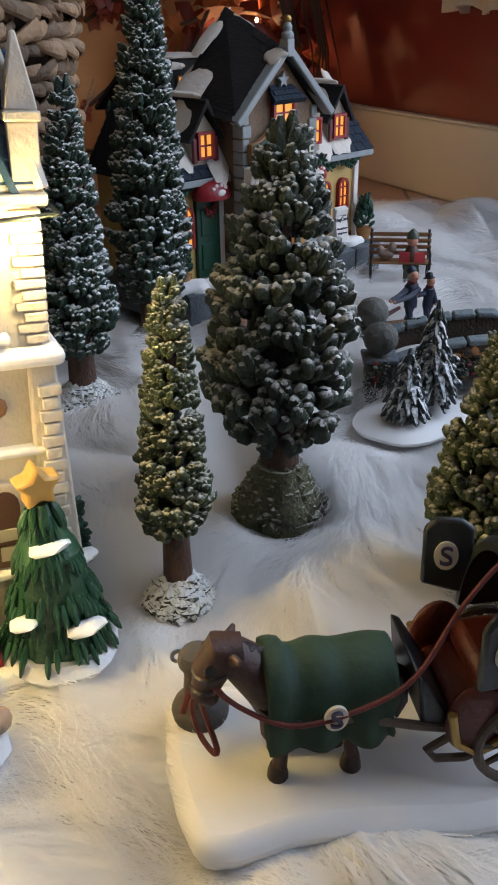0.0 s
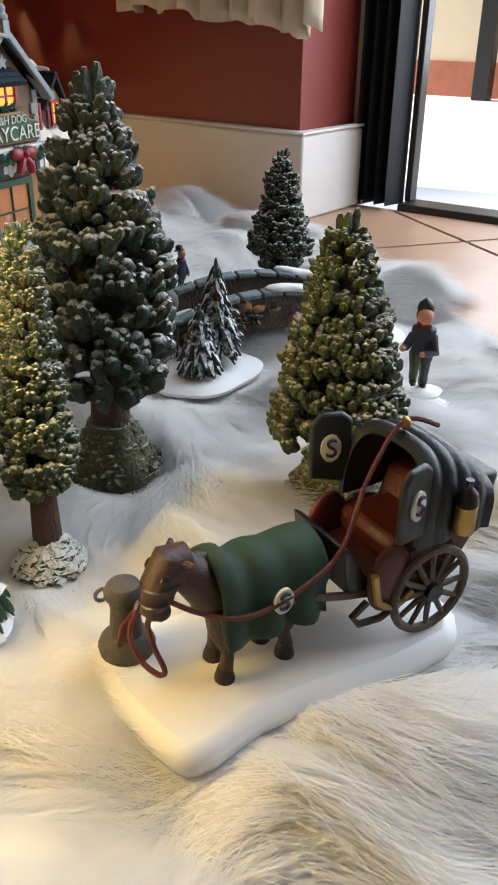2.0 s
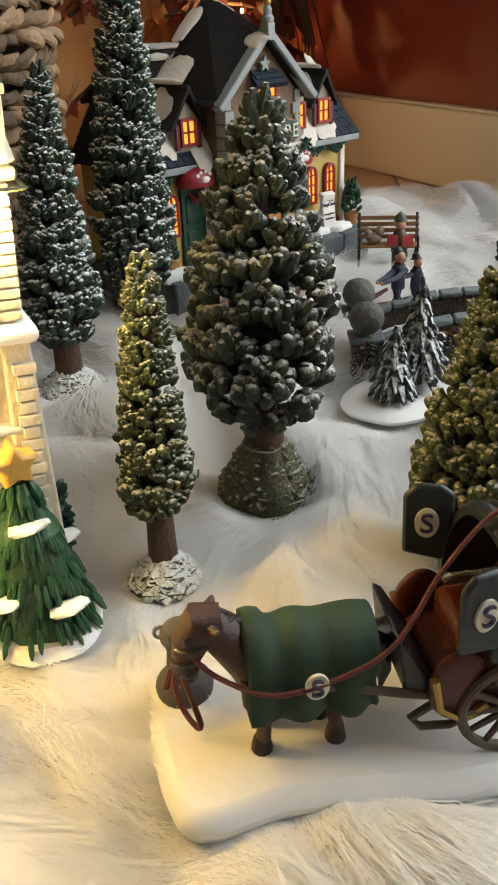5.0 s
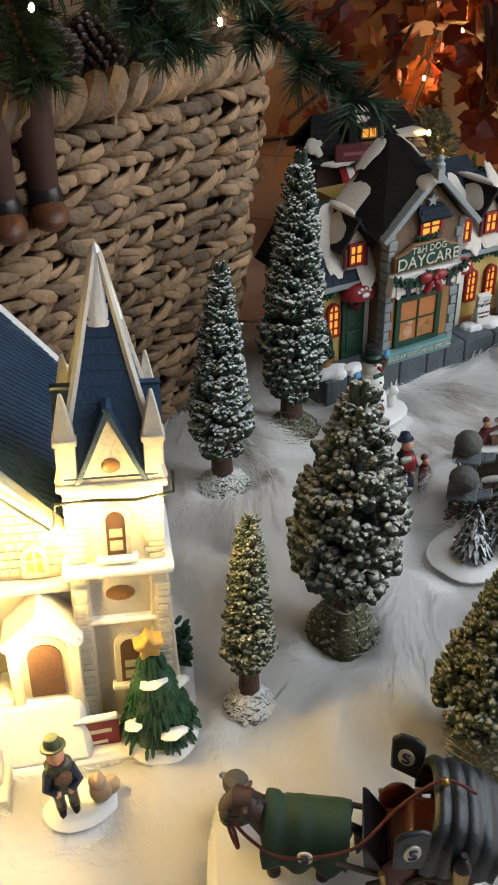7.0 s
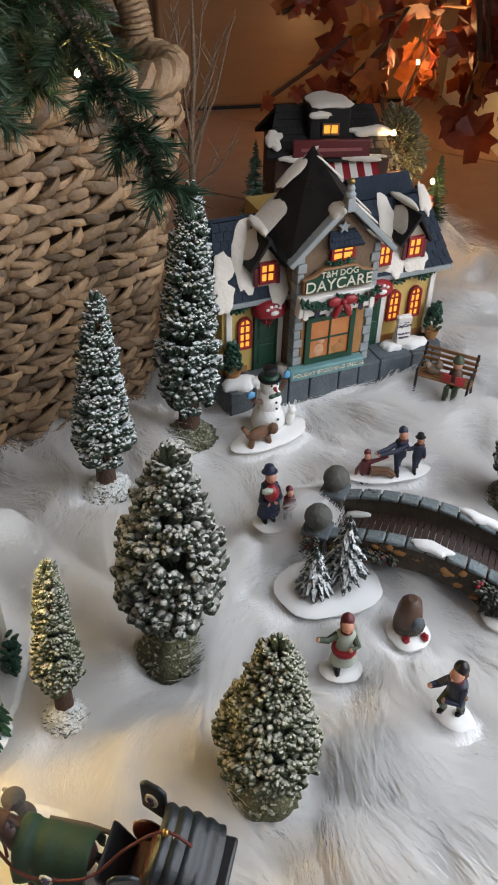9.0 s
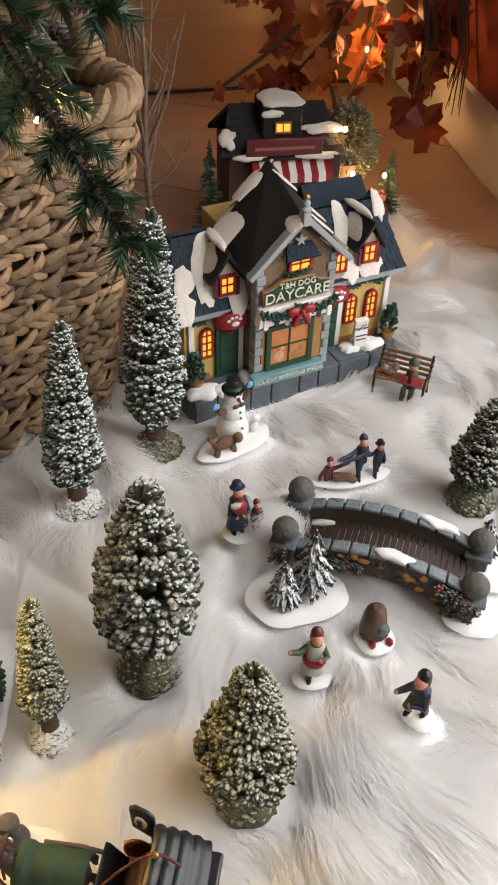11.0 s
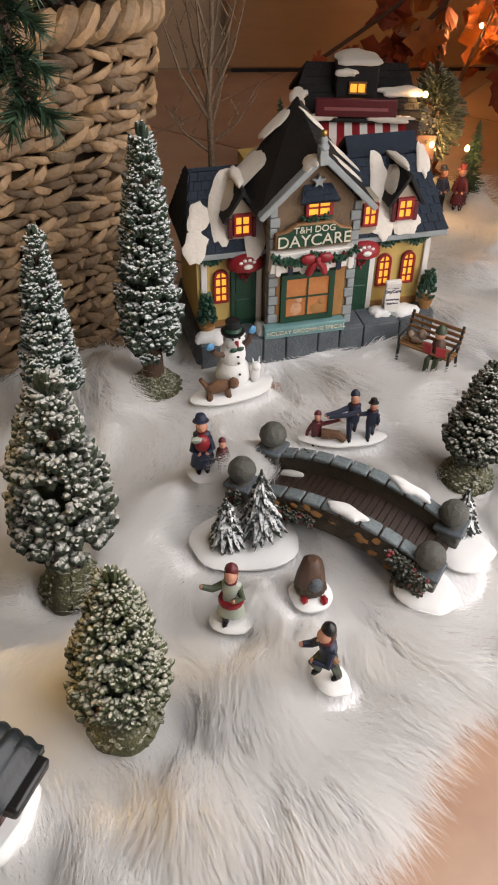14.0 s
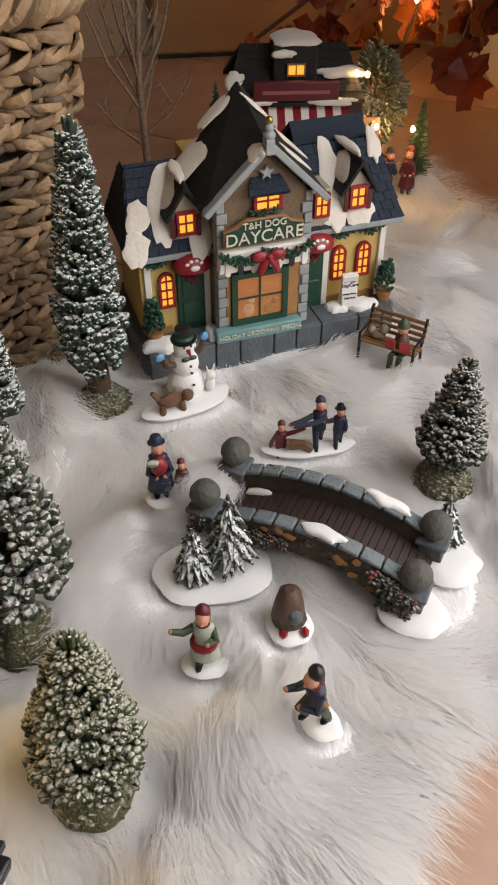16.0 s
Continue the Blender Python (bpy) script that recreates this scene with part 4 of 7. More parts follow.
# striped valance, garland and bow
val = part("valance", Geo().prism([(-0.50, 1.07), (0.24, 1.07), (0.25, 0.89), (-0.52, 0.89)], -0.11, -0.02), WHITE, house, "white scalloped awning", 0.008)
for k in range(7):
    xx = -0.44 + k * 0.11
    part("stripe", Geo().prism([(xx - 0.03, 0.98), (xx + 0.015, 0.98), (xx + 0.015, 0.88), (xx - 0.008, 0.865), (xx - 0.03, 0.88)], -0.122, -0.108), NAVY if k % 2 else WHITE, val)
ga, be = garland([(-0.5, -0.13, 1.05), (-0.32, -0.14, 0.99), (-0.12, -0.14, 1.04), (0.08, -0.14, 0.99), (0.25, -0.13, 1.06)], 0.042, 230, 5)
gar = part("door_garland", ga, GREEN_PAINT, house, "green garland with red berries")
part("berries", be, RED, gar)
g = Geo()
for s in (-1, 1):
    g.ball((-0.12 + s * 0.075, -0.17, 1.03), (0.075, 0.03, 0.05), 2, Matrix.Translation((0, 0, 0)))
    g.tube([(-0.12, -0.17, 1.015), (-0.12 + s * 0.05, -0.18, 0.955), (-0.12 + s * 0.075, -0.17, 0.885)], [0.02, 0.035, 0.03], 8)
g.ball((-0.12, -0.19, 1.025), 0.03, 2)
part("bow", g, RED, house, "red ribbon bow")
# shop window and board under it
window_at(house, -0.14, -0.01, 0.335, 0.50, 0.49, GREEN_PAINT, False, (1, 1), GLOW_BIG, 0.05)
part("window_surround", Geo().box(-0.43, -0.395, -0.012, 0.02, 0.34, 0.89), OCHRE, house, "ochre brick")
part("window_surround", Geo().box(0.12, 0.21, -0.012, 0.02, 0.34, 0.89), OCHRE, house, "ochre brick")
brd = part("special_board", Geo().box(-0.55, 0.22, -0.1, 0.0, 0.215, 0.325), TEAL, house, "teal board", 0.01)
lettering("lettering", "HOLIDAY GROOMING SPECIAL", 0.054, CREAM_TXT, brd, pose(-0.155, -0.106, 0.27), "cream letters HOLIDAY GROOMING SPECIAL")
DISPLAY = mat("warm_display_paint", (0.62, 0.36, 0.22), (0.4, 0.18, 0.08), 0.6, scale=200)
for px, pz, pw, ph, pm in ((-0.24, 0.46, 0.055, 0.07, DISPLAY), (-0.22, 0.55, 0.036, 0.036, DISPLAY), (-0.04, 0.44, 0.07, 0.055, OCHRE), (0.0, 0.51, 0.036, 0.036, OCHRE)):
    part("window_display", Geo().ball((px, -0.020, pz), (pw, 0.006, ph), 2), pm, house, "painted dog in the shop window")
# doors with mushroom-like awnings
for dx, w in ((-0.675, 0.24), (0.43, 0.22)):
    door = part("door", Geo().box(dx - w / 2, dx + w / 2, 0.215, 0.26, 0.21, 0.84), GREEN_PAINT, house, "dark green door", 0.008)
    for k in range(2):
        part("door_panel", Geo().box(dx - 0.08, dx + 0.08, 0.205, 0.22, 0.28 + k * 0.27, 0.49 + k * 0.27), GREEN_PAINT, door, "", 0.008)
    g = Geo()
    prof = [(0.165, 0.0), (0.17, 0.03), (0.155, 0.075), (0.11, 0.115), (0.05, 0.135), (0.005, 0.14)]
    g.lathe(prof, 20, (dx, 0.17, 0.845), 0, 0, None, 1.0, 0.75)
    aw = part("door_awning", g, RED, house, "red domed awning with a white paw print")
    g = Geo().ball((dx, 0.044, 0.90), (0.042, 0.014, 0.026), 2)
    for k in range(4):
        a = radians(35 + 37 * k)
        g.ball((dx + 0.072 * math.cos(a), 0.056 + 0.018 * math.sin(a), 0.905 + 0.046 * math.sin(a)), (0.019, 0.012, 0.016), 1)
    part("paw_print", g, WHITE, aw, "white paw print")
    ga, be = garland([(dx - 0.06, 0.19, 0.78), (dx, 0.18, 0.72), (dx + 0.06, 0.19, 0.78)], 0.03, 30, 7)
    part("wreath", ga, RED, door, "red wreath")
# side windows and garlands
for wx, wz, hh in ((-0.885, 0.47, 0.33), (0.69, 0.45, 0.33), (0.93, 0.45, 0.33)):
    window_at(house, wx, 0.24, wz, 0.135, hh, RED, True, (1, 3), None, 0.02)
for a, b, sd in ((-1.1, -0.86, 21), (0.56, 0.82, 22), (0.82, 1.1, 23)):
    ga, be = garland([(a, 0.2, 0.95), ((a + b) / 2, 0.19, 0.90), (b, 0.2, 0.95)], 0.036, 90, sd)
    part("eave_garland", ga, GREEN_PAINT, house, "green eave garland")
# dormers
for dx, tall in ((-0.695, 0.0), (0.81, 0.0)):
    dor = part("dormer", Geo().prism([(dx - 0.12, 1.0), (dx + 0.12, 1.0), (dx + 0.12, 1.31), (dx, 1.46), (dx - 0.12, 1.31)], 0.215, 0.6), mat("dormer_plaster", (0.42, 0.36, 0.27), None, 0.7), house, "small roof dormer")
    window_at(dor, dx, 0.205, 1.13, 0.16, 0.2, RED, False, (1, 1), None, 0.022)
    for s in (-1, 1):
        g = Geo()
        slab(g, (dx, 0.15, 1.56), (dx, 0.62, 1.56), (dx + s * 0.18, 0.62, 1.28), (dx + s * 0.18, 0.17, 1.27), 0.03)
        part("dormer_roof", g, SLATE_D, dor, "", 0.006)
    for s in (-1, 1):
        part("shutter", Geo().box(dx + s * 0.105 - 0.018, dx + s * 0.105 + 0.018, 0.185, 0.21, 1.11, 1.29), MAROON, dor, "", 0.004)
window_at(house, 0.46, 0.16, 1.12, 0.14, 0.21, RED, False, (1, 1), None, 0.02)
part("window_cheek", Geo().box(0.38, 0.54, 0.17, 0.5, 1.02, 1.36), mat("cheek_plaster", (0.4, 0.34, 0.25), None, 0.7), house)
# snow on the roofs, coloured beige for the warm shade there
def on_roof(a, b, c, d, s, t):
    a, b, c, d = map(Vector, (a, b, c, d))
    return a.lerp(b, s).lerp(d.lerp(c, s), t)
ML = ((-0.62, -0.07, 1.40), (-0.66, 0.62, 1.46), (-0.14, 0.56, 2.15), (-0.10, -0.07, 1.86))
MR = ((0.42, -0.07, 1.40), (0.42, 0.62, 1.46), (-0.14, 0.56, 2.15), (-0.10, -0.07, 1.86))
WL = ((-1.19, 0.16, 1.0), (-0.45, 0.16, 1.0), (-0.45, 0.60, 1.56), (-1.07, 0.60, 1.56))
WR = ((0.25, 0.16, 1.0), (1.24, 0.16, 1.0), (1.12, 0.60, 1.56), (0.25, 0.60, 1.56))
for plane, s, t, ru, rv, sd in ((ML, 0.86, 0.26, 0.16, 0.27, 1), (ML, 0.98, 0.72, 0.07, 0.22, 2), (ML, 0.06, 0.86, 0.10, 0.07, 3), (MR, 0.75, 0.85, 0.08, 0.14, 4), (MR, 0.35, 0.45, 0.06, 0.2, 5), (MR, 0.75, 0.4, 0.08, 0.25, 16),
                               (WL, 0.42, 0.58, 0.12, 0.34, 6), (WL, 0.86, 0.48, 0.12, 0.40, 7), (WL, 0.08, 0.10, 0.10, 0.16, 8), (WL, 0.12, 0.45, 0.09, 0.14, 9), (WL, 0.72, 0.85, 0.22, 0.14, 15),
                               (WR, 0.42, 0.5, 0.10, 0.38, 10), (WR, 0.60, 0.16, 0.15, 0.12, 11), (WR, 0.36, 0.12, 0.08, 0.12, 12), (WR, 0.93, 0.9, 0.06, 0.16, 13)):
    p = on_roof(*plane, s, t)
    u, v = Vector(plane[1]) - Vector(plane[0]), Vector(plane[3]) - Vector(plane[0])
    if u.cross(v).z < 0:
        u = -u
    g = Geo().patch(p + u.cross(v).normalized() * 0.018, u, v, ru, rv, 0.016, 0.3, sd)
    part("roof_snow", g, SHADED_SNOW, house, "caked snow")
for dx in (-0.695, 0.81):
    for sd, sgn_, f_, ru in ((1, -1, 0.55, 0.2), (2, 1, 0.72, 0.11)):
        c_ = (dx + sgn_ * 0.09, 0.2 + 0.42 * f_, 1.545 - 0.125)
        part("dormer_snow", Geo().patch(c_, (0, 1, 0), (-sgn_ * 0.16, 0, 0.26) if sgn_ > 0 else (-0.16, 0, -0.26), ru, 0.12, 0.013, 0.2, dx + sd), SHADED_SNOW, house, "caked snow")
    part("dormer_snow", Geo().patch((dx, 0.44, 1.565), (1, 0, 0), (0, 1, 0), 0.055, 0.2, 0.03, 0.4, dx), SHADED_SNOW, house, "caked snow")
for px, py, ru, rv in ((-1.0, 0.05, 0.16, 0.1), (-0.83, 0.0, 0.1, 0.07), (0.66, 0.09, 0.14, 0.08), (0.86, 0.08, 0.18, 0.09), (-0.53, 0.08, 0.07, 0.12)):
    part("ground_snow", Geo().patch((px, py, 0.215), (1, 0, 0), (0, 1, 0), ru, rv, 0.06, 0.4, px), SNOW, house, "caked snow")
for px, py in ((-1.04, 0.13), (1.12, 0.12)):
    pot = part("pot", Geo().lathe([(0.05, 0.21), (0.07, 0.29), (0.075, 0.32), (0.06, 0.32)], 14, (px, py, 0)), OCHRE, house, "clay pot")
    g, r2 = Geo(), random.Random(int(px * 10))
    for k in range(90):
        f = r2.random()
        a, rr = r2.uniform(0, 6.28), 0.085 * (1 - f) ** 0.7
        finger(g, (px + rr * math.cos(a) * 0.7, py + rr * math.sin(a) * 0.7, 0.32 + 0.28 * f), (math.cos(a), math.sin(a), 1), 0.06, 0.018, r2)
    part("shrub", g, GREEN_PAINT, pot, "clipped green shrub")
# sandwich board before the door
sb = thing("sandwich_board", 0.82, 0.27, 0.25, 8, "white notice board standing in the snow of the terrace", "notice board")
part("panel", Geo().box(-0.075, 0.075, -0.02, 0.015, 0, 0.32, pose(0, 0, 0, -8)), WHITE, sb, "", 0.006)
part("rear_panel", Geo().box(-0.075, 0.075, 0.0, 0.03, 0, 0.31, pose(0, 0.06, 0, 12)), WHITE, sb, "", 0.006)
tm = pose(0, 0, 0, -8)
lettering("lettering", "Doggy", 0.05, DARK_TXT, sb, tm @ pose(0, -0.024, 0.26))
lettering("lettering", "DayCare", 0.044, DARK_TXT, sb, tm @ pose(0, -0.024, 0.21))
lettering("lettering", "Hourly Rates", 0.024, DARK_TXT, sb, tm @ pose(0, -0.024, 0.13))
lettering("lettering", "Daily Rates", 0.024, DARK_TXT, sb, tm @ pose(0, -0.024, 0.09))


# ---- model church with fairy lights ----
church = thing("model_church", -3.14, -2.90, -0.05, -7, "white stone model church with blue roofs hung with fairy lights", "model church")
church.matrix_basis = pose(-0.327, -0.2865, -0.005, -2.0, 3.6, -7)
g = Geo()
plan(g, [(-1.9, -0.5), (-0.62, -0.5), (0.12, -0.43), (0.30, -0.33), (0.38, -0.12), (0.42, 0.5), (0.36, 1.5), (0.1, 1.75), (-1.9, 1.75)], 0, 0.11)
part("plinth", g, SNOW, church, "snowy white plinth", 0.03)
g = Geo().box(-0.23, 0.23, -0.23, 0.25, 0.1, 1.74)
tower = part("tower", g, CHURCH, church, "white stone tower", 0.01)
tower.scale = (0.9, 0.92, 1)
# stepped buttresses
for sx in (-1, 1):
    for sy in (-1, 1):
        cx, cy = sx * 0.215, sy * 0.215
        flare = 0.07 if (sx > 0) else 0.02
        v = [(cx - 0.055, cy - 0.055, 0.1), (cx + 0.055 + (flare if sx > 0 else 0), cy - 0.055 - 0.02, 0.1), (cx + 0.055 + (flare if sx > 0 else 0), cy + 0.06, 0.1), (cx - 0.055, cy + 0.06, 0.1),
             (cx - 0.05, cy - 0.05, 1.2), (cx + 0.05, cy - 0.05, 1.2), (cx + 0.05, cy + 0.05, 1.2), (cx - 0.05, cy + 0.05, 1.2)]
        part("buttress", Geo().add(v, [(0, 3, 2, 1), (4, 5, 6, 7), (0, 1, 5, 4), (1, 2, 6, 5), (2, 3, 7, 6), (3, 0, 4, 7)]), CHURCH, tower, "", 0.012)
        pin = Geo().box(cx - 0.05, cx + 0.05, cy - 0.05, cy + 0.05, 1.70, 1.93).box(cx - 0.06, cx + 0.06, cy - 0.06, cy + 0.06, 1.93, 1.96)
        pin.lathe([(0.075, 1.96), (0.066, 2.0), (0.012, 2.17)], 4, (0, 0, 0), 0, 0, Matrix.Translation((cx, cy, 0)) @ Matrix.Rotation(radians(45), 4, "Z"))
        part("pinnacle", pin, CHURCH, tower, "", 0.006)
part("ledge", Geo().box(-0.30, 0.30, -0.30, 0.30, 1.18, 1.24), SNOW, tower, "snow-covered ledge", 0.025)
part("ledge", Geo().box(-0.26, 0.26, -0.275, 0.26, 0.86, 0.895), SNOW, tower, "snow-covered ledge", 0.015)
part("cornice", Geo().box(-0.28, 0.28, -0.28, 0.28, 1.69, 1.73), CHURCH, tower, "", 0.01)
# brick corners of the upper stage
for sx in (-1, 1):
    for k in range(12):
        w = 0.10 if k % 2 else 0.075
        x0, x1 = sorted((sx * 0.245, sx * (0.245 - w)))
        part("brick", Geo().box(x0, x1, -0.245, -0.15, 1.25 + k * 0.036, 1.25 + k * 0.036 + 0.031), CHURCH, tower, "", 0.005)
        y0, y1 = -0.25, -0.25 + w
        part("brick", Geo().box(sx * 0.245 - 0.012, sx * 0.245 + 0.012, y0 + 0.01, y1, 1.25 + k * 0.036, 1.25 + k * 0.036 + 0.031), CHURCH, tower, "", 0.005)
    for k in range(20):
        w = 0.085 if k % 2 else 0.06
        cx = sx * 0.215 + (0.018 if sx > 0 else 0)
        part("brick", Geo().box(cx - w / 2, cx + w / 2, -0.287, -0.25, 0.2 + k * 0.046, 0.2 + k * 0.046 + 0.04), CHURCH, tower, "", 0.005)
# openings of the tower
for wx, wz, w, h in ((0, 1.31, 0.1, 0.25), (0.03, 0.44, 0.11, 0.30)):
    fr = part("window_frame", Geo().prism(shifted(arch(w + 0.07, h + 0.045), wx, wz - 0.012), -0.262, -0.22), CHURCH, tower, "", 0.006)
    dk = part("opening", Geo().prism(shifted(arch(w, h), wx, wz), -0.268, -0.255), BROWN, fr, "dark window opening")
    part("louvre", Geo().box(wx - 0.034, wx + 0.034, -0.276, -0.266, wz + 0.03, wz + 0.085).box(wx - 0.034, wx + 0.034, -0.276, -0.266, wz + 0.11, wz + 0.155), CHURCH_D, fr, "")
    part("sill", Geo().box(wx - w / 2 - 0.06, wx + w / 2 + 0.06, -0.29, -0.23, wz - 0.045, wz - 0.012), SNOW, fr, "", 0.01)
MEDAL = mat("amber_medallion", (0.36, 0.17, 0.05), (0.2, 0.08, 0.02), 0.5, scale=300)
part("medallion", Geo().ball((0.0, -0.235, 1.04), (0.085, 0.022, 0.05), 2), MEDAL, tower, "amber oval medallion")
# gables and spire
for k in range(4):
    m = Matrix.Rotation(radians(90 * k), 4, "Z")
    gb = part("tower_gable", Geo().prism([(-0.17, 1.73), (0.17, 1.73), (0, 2.06)], -0.265, -0.1, m), CHURCH, tower, "", 0.006)
    part("gable_medallion", Geo().ball((0, -0.268, 1.82), (0.05, 0.012, 0.04), 2, m), MEDAL, gb, "amber medallion")
    for s in (-1, 1):
        g = Geo()
        a, b, c, d = [m @ Vector(p) for p in ((s * 0.19, -0.275, 1.72), (s * 0.19, -0.05, 1.72), (0, -0.02, 2.12), (0, -0.275, 2.12))]
        slab(g, a, b, c, d, 0.025)
        part("gable_roof", g, CHURCH_BLUE, gb, "blue slate")
sp = Geo().lathe([p for k in range(15) for p in ((0.25 * (1 - k / 14) ** 1.08 * 1.414 + 0.017, 1.75 + 0.97 * k / 14), (0.25 * (1 - k / 14) ** 1.08 * 1.414 + 0.026, 1.75 + 0.97 * k / 14 + 0.004))][1:], 4, (0, 0, 0), 0, 0, Matrix.Rotation(radians(45), 4, "Z"))
spire = part("spire", sp, CHURCH_BLUE, tower, "blue slate spire", 0, False)
for sx in (-1, 1):
    for sy in (-1, 1):
        part("spire_rib", Geo().tube([(sx * 0.262, sy * 0.262, 1.74), (sx * 0.13, sy * 0.13, 2.24), (sx * 0.012, sy * 0.012, 2.72)], [0.026, 0.022, 0.018], 6), CHURCH, spire, "cream stone rib")
part("spire_snow", Geo().lathe([(0.10, 2.42), (0.095, 2.46), (0.05, 2.62), (0.02, 2.74), (0.004, 2.76)], 14, (0, 0, 0), 0.25, 4), SNOW, spire, "snow on the spire's tip")
# nave
RX, EZ, AZ = -0.95, 1.34, 2.27
nav = part("nave", Geo().prism([(-1.66, 0.1), (-0.22, 0.1), (-0.22, EZ), (RX, AZ - 0.06), (-1.66, EZ)], -0.12, 1.45), CHURCH, church, "white brick nave")
for s, xe in ((1, -0.16), (-1, -1.74)):
    g = Geo()
    roof_plane(g, (xe, -0.17, EZ), (xe, 1.5, EZ), (RX, 1.5, AZ), (RX, -0.17, AZ), 24, 34, 0.012, 9)
    slab(g, (xe, -0.17, EZ), (xe, 1.5, EZ), (RX, 1.5, AZ), (RX, -0.17, AZ), 0.04)
    part("nave_roof", g, CHURCH_BLUE, nav, "blue slate roof", 0, False)
    g = Geo()
    slab(g, (xe, -0.21, EZ + 0.02), (xe, -0.12, EZ + 0.02), (RX, -0.12, AZ + 0.03), (RX, -0.21, AZ + 0.03), 0.07)
    part("verge", g, CHURCH, nav, "cream verge", 0.01)
    g = Geo()
    slab(g, (xe, 1.46, EZ + 0.03), (xe, 1.54, EZ + 0.03), (RX, 1.54, AZ + 0.035), (RX, 1.46, AZ + 0.035), 0.04)
    part("verge", g, SNOW, nav, "snow on the verge", 0.015)
rb = random.Random(3)
for r in range(9):
    z = 1.14 + r * 0.052
    x = -0.98 + 0.03 * (r % 2)
    while x < -0.27 - max(0, z - 1.37) * 0.8:
        w = rb.uniform(0.045, 0.075)
        part("brick", Geo().box(x, x + w - 0.007, -0.134, -0.118, z, z + 0.045), CHURCH, nav, "", 0.004)
        x += w
part("band", Geo().box(-1.66, -0.24, -0.19, -0.1, 1.05, 1.10), SNOW, nav, "snow-covered band", 0.012)
for wx, wz in ((-0.40, 1.14), (-0.60, 1.42), (-0.80, 1.14)):
    window_at(nav, wx, -0.13, wz, 0.13, 0.19, CHURCH, True, (1, 1), GLOW, 0.026)
por = part("porch", Geo().prism([(-0.56, 0.1), (-0.24, 0.1), (-0.24, 0.86), (-0.40, 1.0), (-0.56, 0.86)], -0.30, -0.12), CHURCH, church, "gabled stone porch", 0.008)
g = Geo()
slab(g, (-0.61, -0.34, 0.84), (-0.61, -0.1, 0.84), (-0.40, -0.1, 1.06), (-0.40, -0.34, 1.06), 0.05)
slab(g, (-0.19, -0.34, 0.84), (-0.19, -0.1, 0.84), (-0.40, -0.1, 1.06), (-0.40, -0.34, 1.06), 0.05)
part("porch_snow", g, SNOW, por, "snow on the porch roof", 0.02)
part("church_door", Geo().prism(shifted(arch(0.17, 0.36), -0.40, 0.47), -0.312, -0.29), BROWN, por, "brown arched door")
part("door_surround", Geo().prism(shifted(arch(0.24, 0.41), -0.40, 0.47), -0.306, -0.28), CHURCH_D, por)
for px in (-0.55, -0.25):
    part("porch_pier", Geo().box(px - 0.03, px + 0.03, -0.325, -0.27, 0.3, 0.84).box(px - 0.036, px + 0.036, -0.333, -0.262, 0.84, 0.87), CHURCH, por, "", 0.008)
por2 = part("porch", Geo().prism([(-1.25, 0.1), (-0.66, 0.1), (-0.66, 0.76), (-0.95, 0.94), (-1.25, 0.76)], -0.27, -0.12), CHURCH, church, "lit stone porch", 0.008)
part("lit_doorway", Geo().prism(shifted(arch(0.36, 0.46), -0.9, 0.42), -0.282, -0.26), GLOW, por2, "glowing doorway")
bank = Geo().add([(-1.9, -0.50, 0.1), (-0.2, -0.46, 0.1), (-0.2, -0.1, 0.1), (-1.9, -0.1, 0.1), (-1.9, -0.34, 0.42), (-0.24, -0.33, 0.44), (-0.22, -0.1, 0.48), (-1.9, -0.1, 0.48)],
                 [(3, 2, 1, 0), (4, 5, 6, 7), (0, 1, 5, 4), (1, 2, 6, 5), (2, 3, 7, 6), (3, 0, 4, 7)])
part("snow_bank", bank, SNOW, church, "snow drifted up to the church doors", 0.03)
for k in range(3):
    part("step", Geo().box(-1.8, -0.62 - 0.04 * k, -0.66 + 0.09 * k, -0.38, 0.0, 0.14 + 0.09 * k), CHURCH, church, "pale stone step", 0.012)
g = Geo()
r2 = random.Random(12)
for k in range(60):
    finger(g, (0.29 + r2.uniform(-0.02, 0.05), 0.1 + r2.uniform(-0.06, 0.06), 0.15 + r2.uniform(0, 0.28)), (1, r2.uniform(-1, 1), r2.uniform(-0.3, 1)), 0.06, 0.018, r2)
part("shrub", g, GREEN_PAINT, church, "dark green shrub")
# painted sign and resin tree on the plinth
fs = thing("church_sign", -3.47, -3.20, 0.05, -6, "small red notice on the church's snowy plinth", "sign")
part("face", Geo().box(-0.115, 0.115, -0.012, 0.012, 0, 0.235), RED, fs, "", 0.006)
part("snow_cap", Geo().box(-0.12, 0.12, -0.02, 0.02, 0.225, 0.255), SNOW, fs, "", 0.012)
part("bar", Geo().box(-0.075, 0.075, -0.016, -0.010, 0.135, 0.16), CREAM_TXT, fs)
part("bar", Geo().box(-0.045, 0.045, -0.016, -0.010, 0.05, 0.07), CREAM_TXT, fs)
ct = thing("ceramic_tree", -3.14, -3.21, 0.05, 0, "glazed green ceramic tree with a gold star and snow", "tree figurine")
g = Geo().lathe([(0.15, 0.02), (0.165, 0.08), (0.135, 0.22), (0.145, 0.25), (0.095, 0.42), (0.105, 0.45), (0.05, 0.58), (0.03, 0.64)], 26, (0, 0, 0), 0.22, 2)
r2 = random.Random(5)
